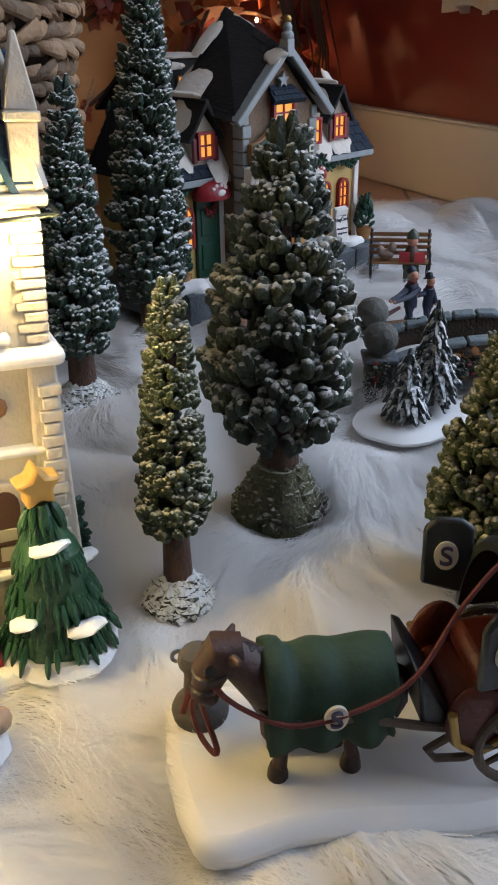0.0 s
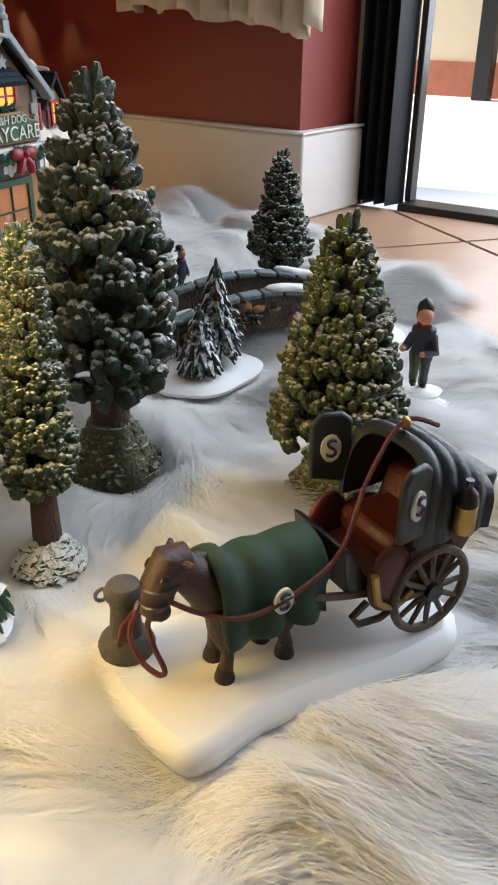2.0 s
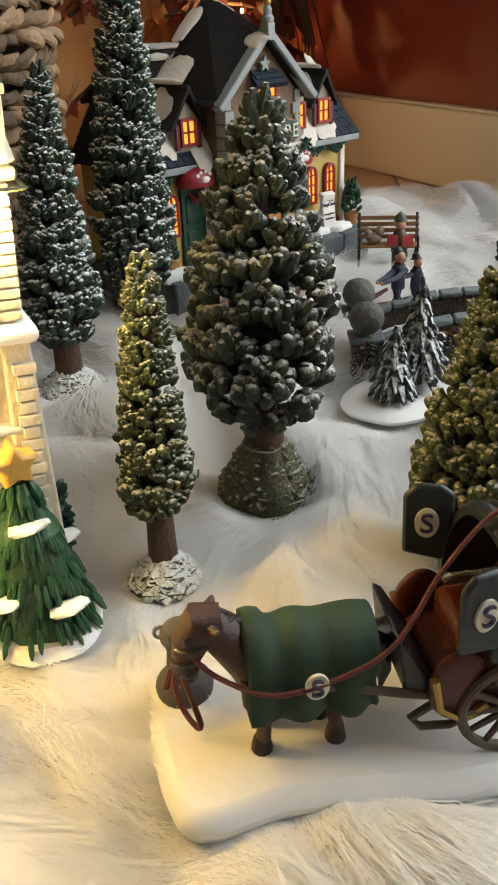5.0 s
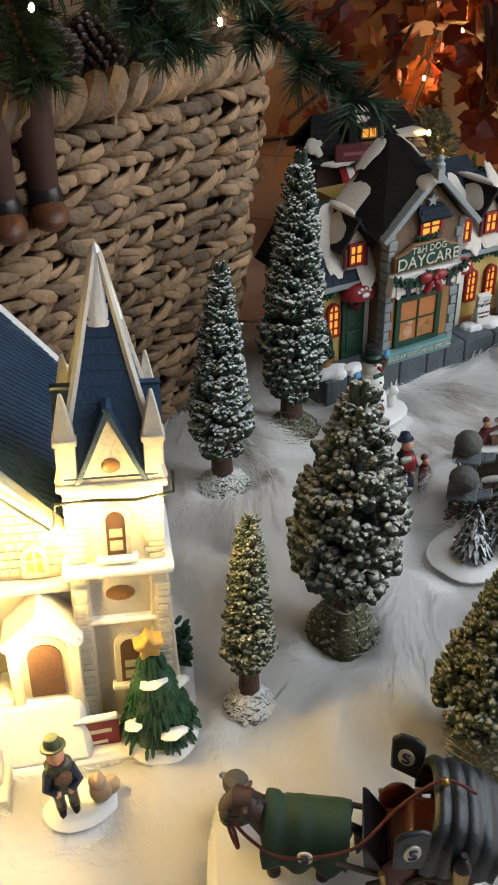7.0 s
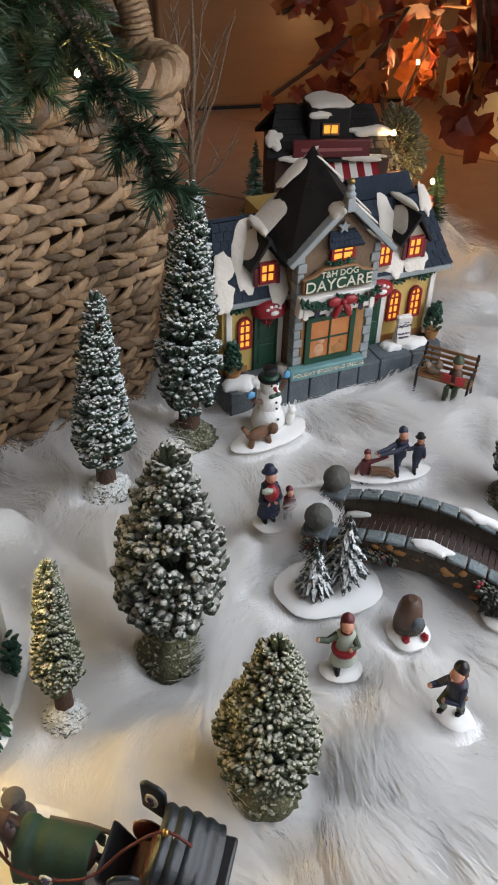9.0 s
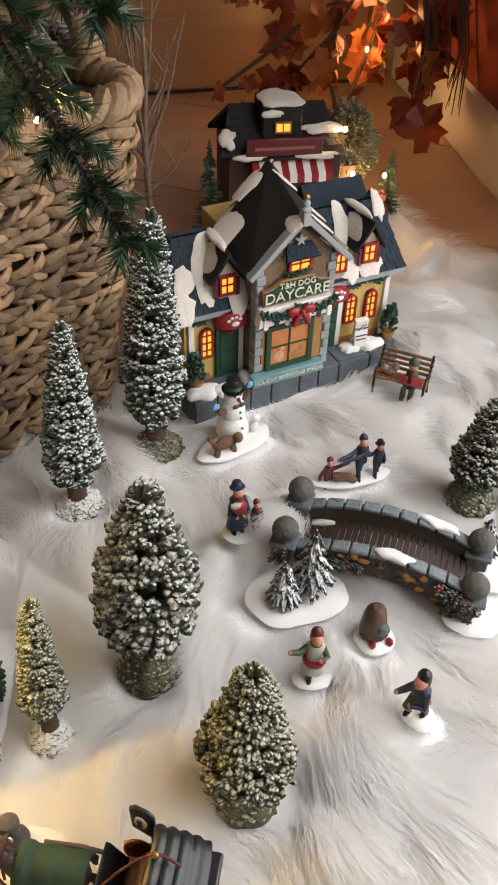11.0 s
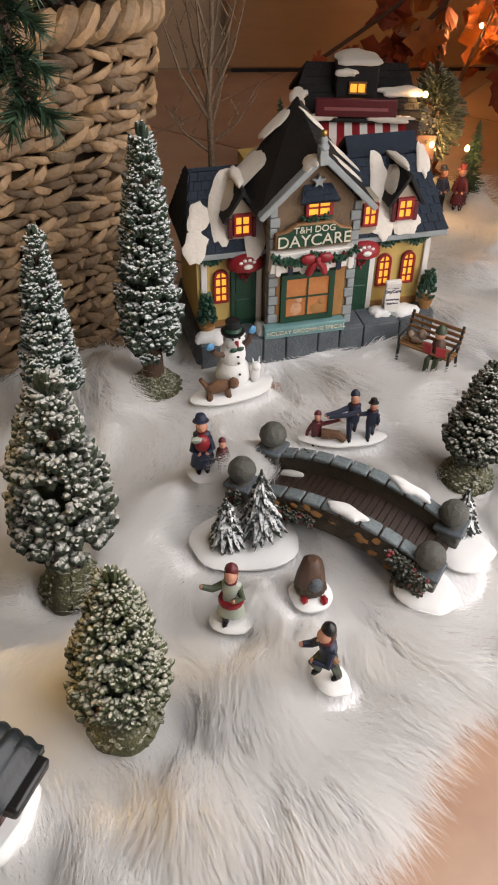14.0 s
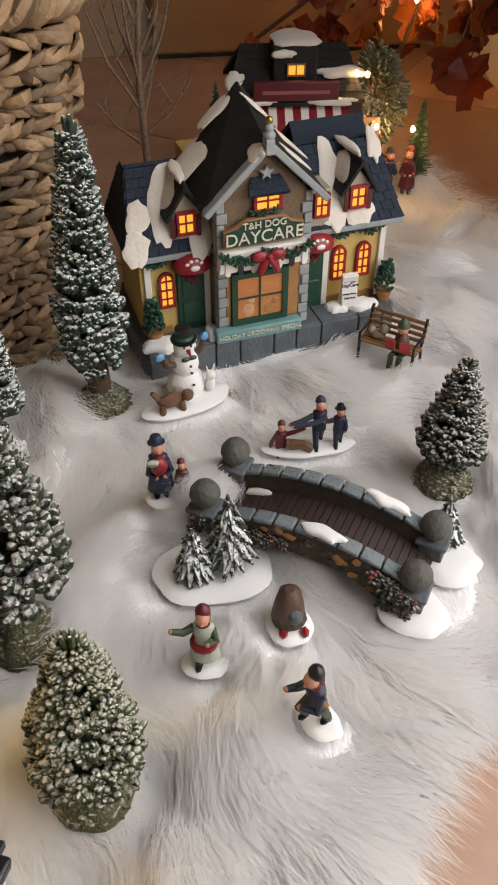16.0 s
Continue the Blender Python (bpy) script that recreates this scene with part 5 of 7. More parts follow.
for k in range(520):
    f = r2.random() ** 1.3
    a, rr = r2.uniform(0, 6.28), (0.158 - 0.125 * f) * (1.05 + 0.16 * math.cos(f * 18.8))
    finger(g, (rr * math.cos(a), rr * math.sin(a), 0.12 + 0.53 * f), (math.cos(a) * 0.45, math.sin(a) * 0.45, -1), 0.085, 0.011, r2)
part("foliage", g, mat("green_glaze", (0.020, 0.085, 0.035), (0.008, 0.04, 0.016), 0.35, scale=60, bump=0.3), ct)
part("foot", Geo().lathe([(0.2, 0), (0.22, 0.03), (0.19, 0.07)], 24, (0, 0, 0), 0.15, 3), SNOW, ct, "snowy foot")
sp5 = [(0.085 * (1 if k % 2 == 0 else 0.55) * math.sin(k * math.pi / 5), 0.71 + 0.085 * (1 if k % 2 == 0 else 0.55) * math.cos(k * math.pi / 5)) for k in range(10)]
part("star", Geo().prism(sp5, -0.045, 0.045), GOLDSTAR, ct, "chunky gold star", 0.012)
for a, z, ru in ((-1.7, 0.5, 0.06), (-1.3, 0.2, 0.06), (0.1, 0.36, 0.05), (-2.5, 0.25, 0.05)):
    rr = 0.205 * (1 - (z - 0.09) / 0.5) + 0.045
    part("snow_patch", Geo().ball((rr * 0.9 * math.cos(a), rr * 0.9 * math.sin(a), z), (ru * 1.25, 0.045, 0.02), 2, None, 0.25, 4), SNOW, ct, "dab of snow")
# fairy lights on the church
fl = thing("church_fairy_lights", -3.14, -2.90, -0.05, -7, "dark wired string of warm fairy lights on the church front", "fairy lights")
wire = [(0.285, -0.1, 1.67), (0.275, -0.275, 1.67), (0.1, -0.30, 1.66), (-0.08, -0.30, 1.675), (-0.26, -0.29, 1.66), (-0.275, -0.29, 1.55), (-0.30, -0.25, 1.49), (-0.5, -0.24, 1.68), (-0.75, -0.235, 1.97), (-0.95, -0.235, 2.2), (-1.3, -0.235, 1.8)]
fl.matrix_basis = church.matrix_basis.copy()
part("wire", Geo().tube(wire, 0.008, 6), WIRE, fl)
BULBS = ((0.2, -0.29, 1.645), (-0.19, -0.30, 1.64), (-0.30, -0.27, 1.47), (-0.52, -0.26, 1.66), (-0.82, -0.26, 2.0), (-0.5, -0.44, 0.88), (-0.98, -0.46, 0.84))
for bx, by, bz in BULBS:
    part("bulb", Geo().ball((bx, by, bz), (0.014, 0.014, 0.022), 1), BULB, fl, "glowing bulb")
    p = church.matrix_basis @ Vector((bx * D, (by - 0.05) * D, (bz - 0.03) * D))
    lamp("church_bulb_light", "POINT", 0.20 if bz < 1 else 0.12, GOLD, Matrix.Translation(p), 0.03)

# ---- horse and carriage on its snow base ----
CX, CY, CR = -2.50, -4.20, -24
cart = thing("horse_and_carriage", CX, CY, -0.03, CR, "brown horse in green blanket with dark carriage on white base", "carriage figurine")
g = Geo()
out = [(-0.63, 0.05), (-0.60, -0.14), (-0.55, -0.30), (-0.44, -0.31), (-0.26, -0.27), (-0.05, -0.275), (0.25, -0.31), (0.5, -0.29), (0.60, -0.2), (0.62, 0.0), (0.56, 0.22), (0.40, 0.30), (0.0, 0.31), (-0.4, 0.34), (-0.62, 0.32)]
plan(g, out, 0, 0.12)
part("snow_base", g, BASE_SNOW, cart, "thick white base with an uneven edge", 0.05)
B = 0.12
# horse, facing -x
hx, hy = -0.13, -0.02
HM = Matrix.Translation((hx - 0.035, hy, B)) @ Matrix.Diagonal((0.80, 0.86, 0.81, 1)) @ Matrix.Translation((-hx, -hy, -B))


def smooth_path(pts, n=6):
    """More points on a soft curve through the given ones."""
    pts = [Vector(p) for p in pts]
    out = []
    for k in range(len(pts) - 1):
        a, b, c, d = pts[max(k - 1, 0)], pts[k], pts[k + 1], pts[min(k + 2, len(pts) - 1)]
        for i in range(n):
            t = i / n
            out.append(0.5 * (2 * b + (c - a) * t + (2 * a - 5 * b + 4 * c - d) * t * t + (3 * b - a - 3 * c + d) * t ** 3))
    return out + [pts[-1]]


def sized(geo):
    """The horse stands a little smaller than drawn."""
    geo.v = [tuple(HM @ Vector(p)) for p in geo.v]
    return geo


g = Geo().ball((hx + 0.02, hy, B + 0.37), (0.25, 0.115, 0.125), 3).ball((hx + 0.17, hy, B + 0.39), (0.12, 0.11, 0.125), 2).ball((hx - 0.15, hy, B + 0.385), (0.12, 0.105, 0.125), 2)
g.tube([(hx - 0.17, hy, B + 0.40), (hx - 0.25, hy, B + 0.49), (hx - 0.31, hy, B + 0.555), (hx - 0.34, hy, B + 0.575)], [0.105, 0.085, 0.07, 0.055], 12)
g.tube([(hx - 0.27, hy, B + 0.58), (hx - 0.34, hy, B + 0.575), (hx - 0.385, hy, B + 0.50), (hx - 0.402, hy, B + 0.44), (hx - 0.412, hy, B + 0.385), (hx - 0.412, hy, B + 0.36)], [0.055, 0.078, 0.07, 0.056, 0.054, 0.03], 12)
for sy_ in (-1, 1):
    g.ball((hx - 0.40, hy + sy_ * 0.03, B + 0.398), (0.04, 0.03, 0.04), 2)
horse = part("horse", sized(g), HORSE, cart, "chestnut brown horse")
g = Geo()
for s in (-1, 1):
    g.tube([(hx - 0.31, hy + s * 0.06, B + 0.585), (hx - 0.29, hy + s * 0.095, B + 0.60)], [0.024, 0.008], 8)
part("ears", sized(g), HORSE, horse)
g = Geo()
for k in range(8):
    f = k / 7
    g.ball((hx - 0.36 + 0.19 * f, hy, B + 0.60 - 0.10 * f * f), (0.035, 0.03, 0.035), 1, None, 0.4, k)
part("mane", sized(g), HOOF, horse, "dark mane")
for s in (-1, 1):
    part("blinker", sized(Geo().ball((hx - 0.385, hy + s * 0.062, B + 0.545), (0.03, 0.012, 0.03), 2)), CAR_BLACK, horse, "black blinker")
for lx, ly, bend in ((-0.17, -0.065, -0.03), (-0.13, 0.06, 0.0), (0.17, -0.06, 0.05), (0.12, 0.06, 0.03)):
    leg = part("leg", sized(Geo().tube([(hx + lx, hy + ly, B + 0.36), (hx + lx + bend * 0.3, hy + ly, B + 0.24), (hx + lx - bend, hy + ly, B + 0.13), (hx + lx - bend * 0.7, hy + ly, B + 0.05)], [0.058, 0.042, 0.026, 0.03], 10)), HORSE, horse)
    part("hoof", sized(Geo().lathe([(0.042, 0), (0.04, 0.02), (0.03, 0.055), (0.026, 0.06)], 12, (hx + lx - bend * 0.7 - 0.006, hy + ly, B))), HOOF, leg, "dark hoof")
for bz, br, bx in ((0.445, 0.060, -0.40), (0.515, 0.074, -0.375)):
    band = [(hx + bx + br * math.cos(k * math.pi / 8), hy + br * math.sin(k * math.pi / 8), B + bz + 0.25 * br * math.cos(k * math.pi / 8)) for k in range(16)]
    part("bridle_strap", sized(Geo().tube(band, 0.008, 6, None, True)), CAR_BLACK, horse, "black bridle strap")
part("tail", sized(Geo().tube([(hx + 0.27, hy, B + 0.43), (hx + 0.32, hy, B + 0.38), (hx + 0.33, hy, B + 0.25), (hx + 0.32, hy, B + 0.16)], [0.02, 0.032, 0.03, 0.008], 8)), HOOF, horse, "dark tail")
# blanket draped over the back
g, vs, fs = Geo(), [], []
NU, NV = 26, 24
for i in range(NU + 1):
    u = i / NU
    bx = hx - 0.20 + 0.47 * u
    for j in range(NV + 1):
        s = -1 + 2 * j / NV
        fold = 0.013 * math.sin(u * 17 + 1.2 * abs(s)) * (0.6 + 0.6 * abs(s)) + 0.005 * math.sin(u * 21 + s * 2)
        if abs(s) < 0.42:
            a = s / 0.42 * 1.35
            yy, zz = 0.128 * math.sin(a), B + 0.385 + 0.135 * math.cos(a) + (0.02 if u < 0.15 else 0)
        else:
            k = (abs(s) - 0.42) / 0.58
            yy, zz = math.copysign(0.126 + 0.025 * k + fold * (0.4 + k), s), B + 0.414 - 0.175 * k - 0.005 * math.sin(u * 9)
        if abs(s) < 0.42:
            zz += fold * 0.9
        vs.append((bx + 0.015 * (abs(s) > 0.5) * math.sin(s * 3), hy + yy, zz))
for i in range(NU):
    fs += [(i * (NV + 1) + j, (i + 1) * (NV + 1) + j, (i + 1) * (NV + 1) + j + 1, i * (NV + 1) + j + 1) for j in range(NV)]
g.add(vs, fs)
bl = part("blanket", sized(g), BLANKET, cart, "dark green pleated blanket")
md = bl.modifiers.new("cloth", "SOLIDIFY")
md.thickness, md.offset = 0.018 * D, 1


def emblem(parent, m, r):
    """A white oval badge with a dark S, facing -y."""
    pts = [(r * 0.72 * math.cos(k * math.pi / 10), r * math.sin(k * math.pi / 10)) for k in range(20)]
    e = part("emblem", Geo().prism(pts, -0.006, 0.004, m), CREAM_TXT, parent, "white oval badge")
    lettering("letter", "S", r * 1.9, DARK_TXT, e, m @ pose(0, -0.011, 0), "dark letter S")


emblem(bl, pose(-0.14, hy - 0.152, B + 0.315, 4), 0.048)
# carriage body
bod = part("carriage_body", Geo().prism([(0.22, B + 0.17), (0.52, B + 0.17), (0.64, B + 0.34), (0.66, B + 0.44), (0.54, B + 0.44), (0.48, B + 0.28), (0.34, B + 0.26), (0.22, B + 0.24)], -0.19, 0.19), LEATHER, cart, "red-brown carriage tub", 0.02)
part("seat", Geo().box(0.30, 0.54, -0.165, 0.165, B + 0.25, B + 0.35), LEATHER, bod, "padded red seat", 0.035)
for gy, gz in ((-0.175, 0.25), (0.175, 0.27)):
    part("mudguard", Geo().ball((0.27, gy, B + gz), (0.09, 0.03, 0.13), 3), LEATHER, bod, "rounded red side")
for s in (-1, 1):
    part("side_rim", Geo().tube([(0.19, s * 0.195, B + 0.30), (0.21, s * 0.2, B + 0.19), (0.28, s * 0.2, B + 0.14), (0.35, s * 0.2, B + 0.19)], 0.014, 8), BRASS, bod, "gilt rim")
# hood: ribbed shell open to the front
g, vs, fs = Geo(), [], []
NA, NX = 40, 22
for layer, sc in ((0, 1.0), (1, 0.88)):
    for i in range(NX + 1):
        f = i / NX
        x0 = 0.34 + 0.30 * f
        top = B + 0.66 - 0.15 * f ** 2.2
        for j in range(NA + 1):
            a = math.pi * j / NA
            rib = 1 + (0.06 * abs(math.sin(f * 14)) if layer == 0 else 0)
            yy = -math.cos(a)
            yy = math.copysign(abs(yy) ** 0.6, yy) * 0.215 * sc * rib
            zz = B + 0.36 + (top - B - 0.36) * math.sin(a) ** 0.55 * (1 if layer == 0 else 0.93) * rib
            vs.append((x0 + (0.05 * math.sin(a) if layer == 0 else 0.05 * math.sin(a) + 0.0), yy, zz))
W = NA + 1
L = (NX + 1) * W
for lay in (0, 1):
    for i in range(NX):
        fs += [(lay * L + i * W + j, lay * L + i * W + j + 1, lay * L + (i + 1) * W + j + 1, lay * L + (i + 1) * W + j) for j in range(NA)]
fs += [(j, j + 1, L + j + 1, L + j) for j in range(NA)]
fs += [(NX * W + j, NX * W + j + 1, L + NX * W + j + 1, L + NX * W + j) for j in range(NA)]
fs += [tuple(NX * W + j for j in range(W))]
g.add(vs, fs)
hood = part("hood", g, CAR_BLUE, cart, "blue-black ribbed folding hood")
for s in (-1, 1):
    wm = Matrix.Translation((0.37, s * 0.20, B + 0.55)) @ Matrix.Rotation(radians(s * -16), 4, "Z")
    pz = [(-0.15, -0.12), (0.0, -0.15), (0.0, 0.10), (-0.04, 0.13), (-0.12, 0.13), (-0.155, 0.09)]
    wing = part("hood_wing", Geo().prism(pz, -0.013, 0.013, wm), CAR_BLUE, hood, "flat side wing", 0.012)
    emblem(wing, wm @ pose(-0.08, -0.016, 0.0), 0.052)
part("rear_locker", Geo().prism([(0.60, B + 0.38), (0.73, B + 0.41), (0.75, B + 0.51), (0.62, B + 0.51)], -0.15, 0.15), CAR_BLACK, cart, "black rear box", 0.02)
lmp = part("carriage_lamp", Geo().lathe([(0.036, 0), (0.038, 0.10), (0.03, 0.105)], 12, (0.50, -0.245, B + 0.40)), BRASS, hood, "brass carriage lamp")
part("lamp_cap", Geo().lathe([(0.04, 0.105), (0.034, 0.14), (0.012, 0.165), (0.014, 0.19)], 12, (0.50, -0.245, B + 0.40)), CAR_BLACK, lmp, "black cap")
part("dashboard", Geo().prism([(0.12, B + 0.22), (0.23, B + 0.17), (0.24, B + 0.19), (0.13, B + 0.38), (0.10, B + 0.40)], -0.15, 0.15), CAR_BLACK, cart, "black splashboard", 0.012)
part("rein_rail", Geo().ball((0.43, 0.0, B + 0.70), (0.02, 0.02, 0.025), 2), BRASS, hood, "brass rein ring")
for s in (-1, 1):
    sh = [(-0.25, s * 0.13, B + 0.29), (-0.05, s * 0.145, B + 0.27), (0.12, s * 0.15, B + 0.22), (0.28, s * 0.15, B + 0.18), (0.48, s * 0.15, B + 0.17)]
    part("shaft", Geo().tube(sh, 0.014, 8), WOOD_D, cart, "wooden shaft")
    sp_ = [(0.20, s * 0.16, B + 0.17), (0.14, s * 0.16, B + 0.13), (0.17, s * 0.16, B + 0.09), (0.26, s * 0.16, B + 0.08), (0.36, s * 0.16, B + 0.12), (0.43, s * 0.16, B + 0.17)]
    part("spring", Geo().tube(sp_, 0.013, 8), WOOD_D, cart, "curled spring")
    R = 0.155
    wc = (0.43, s * 0.205, B + R + 0.012)
    ring = Geo().tube([(wc[0] + R * math.cos(2 * math.pi * k / 32), wc[1], wc[2] + R * math.sin(2 * math.pi * k / 32)) for k in range(32)], 0.016, 8, None, True)
    wh = part("wheel", ring, WOOD_D, cart, "spoked wooden wheel")
    for k in range(12):
        a = 2 * math.pi * k / 12
        part("spoke", Geo().tube([(wc[0] + 0.03 * math.cos(a), wc[1], wc[2] + 0.03 * math.sin(a)), (wc[0] + R * math.cos(a), wc[1], wc[2] + R * math.sin(a))], [0.012, 0.009], 6), WOOD_D, wh)
    part("hub", Geo().tube([(wc[0], wc[1] - 0.03, wc[2]), (wc[0], wc[1] + 0.03, wc[2])], 0.034, 12), CAR_BLACK, wh, "dark hub")
part("axle", Geo().tube([(0.43, -0.2, B + 0.167), (0.43, 0.2, B + 0.167)], 0.016, 8), WOOD_D, cart)
for s in (-1,):
    rein = [(hx - 0.345, hy + s * 0.045, B + 0.375), (hx - 0.26, hy + s * 0.10, B + 0.33), (hx - 0.13, hy + s * 0.15, B + 0.30), (hx + 0.05, hy + s * 0.15, B + 0.33), (hx + 0.22, hy + s * 0.12, B + 0.40), (0.25, s * 0.05, B + 0.57), (0.42, 0, B + 0.71), (0.56, s * 0.02, B + 0.67)]
    part("rein", Geo().tube(smooth_path(rein), 0.0085, 6), CORD, cart, "dark red rein")
lead = [(hx - 0.36, hy - 0.03, B + 0.325), (hx - 0.375, hy + 0.03, B + 0.25), (hx - 0.355, hy + 0.04, B + 0.14), (hx - 0.335, hy + 0.01, B + 0.06), (hx - 0.35, hy + 0.03, B + 0.035), (hx - 0.385, hy + 0.08, B + 0.07), (hx - 0.40, hy + 0.12, B + 0.16), (-0.475, 0.14, B + 0.215)]
hitch = part("hitching_post", Geo().lathe([(0.092, 0), (0.096, 0.025), (0.088, 0.046), (0.056, 0.07), (0.047, 0.17), (0.053, 0.21), (0.064, 0.22), (0.064, 0.242), (0.052, 0.263), (0.018, 0.275)], 22, (-0.50, 0.21, B)), POST, cart, "dark stone hitching post")
part("lead_rope", Geo().tube(smooth_path(lead), 0.0095, 6), CORD, cart, "dark red lead rope")
part("rope_knot", Geo().tube([(-0.56, 0.12, B + 0.1), (-0.54, 0.13, B + 0.16), (-0.49, 0.14, B + 0.2)], 0.011, 6).tube([(-0.51, 0.135, B + 0.13), (-0.48, 0.14, B + 0.2)], 0.011, 6), CORD, hitch)
for dx, dy in ((-0.06, 0.04), (0.03, -0.075)):
    c = (-0.50 + dx, 0.21 + dy, B + 0.215)
    part("ring", Geo().tube([(c[0] + 0.022 * math.cos(k * math.pi / 6), c[1], c[2] + 0.022 * math.sin(k * math.pi / 6)) for k in range(12)], 0.007, 6, None, True), mat("steel_ring", (0.5, 0.5, 0.5), None, 0.3, 1.0, bump=0), hitch, "steel ring")


# ---- stone footbridge ----
bridge = thing("stone_bridge", 0.016, -2.315, -0.01, -33.2, "arched grey stone model footbridge with snow and holly", "model bridge")


def deck_z(x):
    return 0.10 + 0.17 * (1 - (x / 0.74) ** 2)


XS = [-0.74 + 1.48 * k / 24 for k in range(25)]
for sy in (-1, 1):
    y0, y1 = sorted((sy * 0.19, sy * 0.265))
    top = [(x, deck_z(x) + 0.13) for x in XS]
    low = [(x, 0.0 if abs(x) > 0.52 else 0.19 * (1 - (x / 0.52) ** 2) ** 0.6) for x in reversed(XS)]
    par = part("parapet", Geo().prism(top + low, y0, y1), STONE_D, bridge, "dark rubble parapet")
    r3 = random.Random(40 + sy)
    yo = sy * 0.267
    for k in range(46):
        x = r3.uniform(-0.68, 0.68)
        lo = 0.02 if abs(x) > 0.52 else 0.19 * (1 - (x / 0.52) ** 2) ** 0.6 + 0.03
        z = r3.uniform(lo, deck_z(x) + 0.10)
        part("rubble", Geo().ball((x, yo, z), (r3.uniform(0.03, 0.055), 0.018, r3.uniform(0.022, 0.036)), 1, None, 0.35, k), OCHRE if r3.random() < 0.45 else STONE_D, par)
    n = 9
    for k in range(n):
        xa, xb = -0.66 + 1.32 * k / n + 0.006, -0.66 + 1.32 * (k + 1) / n - 0.006
        za, zb = deck_z(xa) + 0.13, deck_z(xb) + 0.13
        v = [(xa, sy * 0.228 - 0.052, za), (xb, sy * 0.228 - 0.052, zb), (xb, sy * 0.228 + 0.052, zb), (xa, sy * 0.228 + 0.052, za)]
        v += [(x, y, z + 0.036) for x, y, z in v]
        part("coping_stone", Geo().add(v, [(3, 2, 1, 0), (4, 5, 6, 7), (0, 1, 5, 4), (1, 2, 6, 5), (2, 3, 7, 6), (3, 0, 4, 7)]), COPING, par, "", 0.012)
for i in range(30):
    xa, xb = -0.76 + 1.52 * i / 30 + 0.003, -0.76 + 1.52 * (i + 1) / 30 - 0.003
    v = [(xa, -0.19, deck_z(xa)), (xb, -0.19, deck_z(xb)), (xb, 0.19, deck_z(xb)), (xa, 0.19, deck_z(xa))]
    v = v + [(x, y, z - 0.03) for x, y, z in v]
    part("plank", Geo().add(v, [(0, 1, 2, 3), (7, 6, 5, 4), (0, 4, 5, 1), (1, 5, 6, 2), (2, 6, 7, 3), (3, 7, 4, 0)]), DECK, bridge)
for sx in (-1, 1):
    for sy in (-1, 1):
        cx, cy, ph = sx * 0.725, sy * 0.23, 0.29 if sx < 0 else 0.20
        pil = part("pillar", Geo().box(cx - 0.085, cx + 0.085, cy - 0.08, cy + 0.08, 0, ph), PILLAR_STONE, bridge, "square grey pillar", 0.015)
        part("pillar_cap", Geo().box(cx - 0.105, cx + 0.105, cy - 0.10, cy + 0.10, ph, ph + 0.035), STONE, pil, "", 0.012)
        part("pillar_ball", Geo().lathe([(0.07, 0.325), (0.055, 0.34), (0.09, 0.375), (0.105, 0.42), (0.098, 0.46), (0.07, 0.50), (0.025, 0.52)], 20, (cx, cy, ph - 0.29)), PILLAR_STONE, pil, "round stone ball")
part("snow_foot", Geo().patch((-0.542, -0.516, 0.035), (0.837, 0.548, 0), (-0.548, 0.837, 0), 0.39, 0.27, 0.055, 0.12, 1, 30), BASE_SNOW, bridge, "white snow foot under the firs")
for px, py, ru, rv, sd in ((0.76, -0.27, 0.22, 0.19, 2), (0.84, 0.22, 0.22, 0.2, 3), (-0.8, 0.22, 0.2, 0.16, 4)):
    part("snow_foot", Geo().patch((px, py, 0.03), (1, 0, 0), (0, 1, 0), ru, rv, 0.05, 0.10, sd, 30), BASE_SNOW, bridge, "white snow foot")
for x, sy, ru, rv in ((0.12, -1, 0.14, 0.05), (0.38, 1, 0.17, 0.045), (0.42, -0.55, 0.2, 0.025), (-0.5, 0.6, 0.1, 0.03)):
    z = deck_z(x) + (0.165 if abs(sy) == 1 else 0.0)
    sl = (deck_z(x + 0.05) - deck_z(x - 0.05)) / 0.1
    part("snow_cap", Geo().patch((x, sy * 0.235, z), (1, 0, sl), (0, 1, 0), ru, rv, 0.03, 0.3, x), SNOW, bridge, "melting snow")
HOLLY = mat("dark_holly", (0.030, 0.040, 0.022), (0.012, 0.016, 0.010), 0.5, scale=90, bump=0.4, snow=(0.5, 0.5, 0.44), snow_at=0.7, snow_soft=0.5)
for pts_, cnt, rr, sd in (([(0.50, -0.30, 0.28), (0.66, -0.33, 0.20), (0.72, -0.34, 0.06)], 240, 0.055, 1), ([(-0.46, -0.28, 0.24), (-0.3, -0.29, 0.24), (-0.12, -0.285, 0.27)], 150, 0.045, 2),
                          ([(-0.62, 0.25, 0.29), (-0.45, 0.25, 0.33), (-0.36, 0.25, 0.345)], 80, 0.04, 3), ([(-0.72, -0.31, 0.30), (-0.78, -0.3, 0.12)], 110, 0.05, 4), ([(0.55, -0.32, 0.1), (0.75, -0.35, 0.22)], 130, 0.05, 5)):
    ga, be = garland(pts_, rr, cnt, sd)
    hol = part("holly", ga, HOLLY, bridge, "dark holly with red berries")
    part("berries", be, RED, hol)


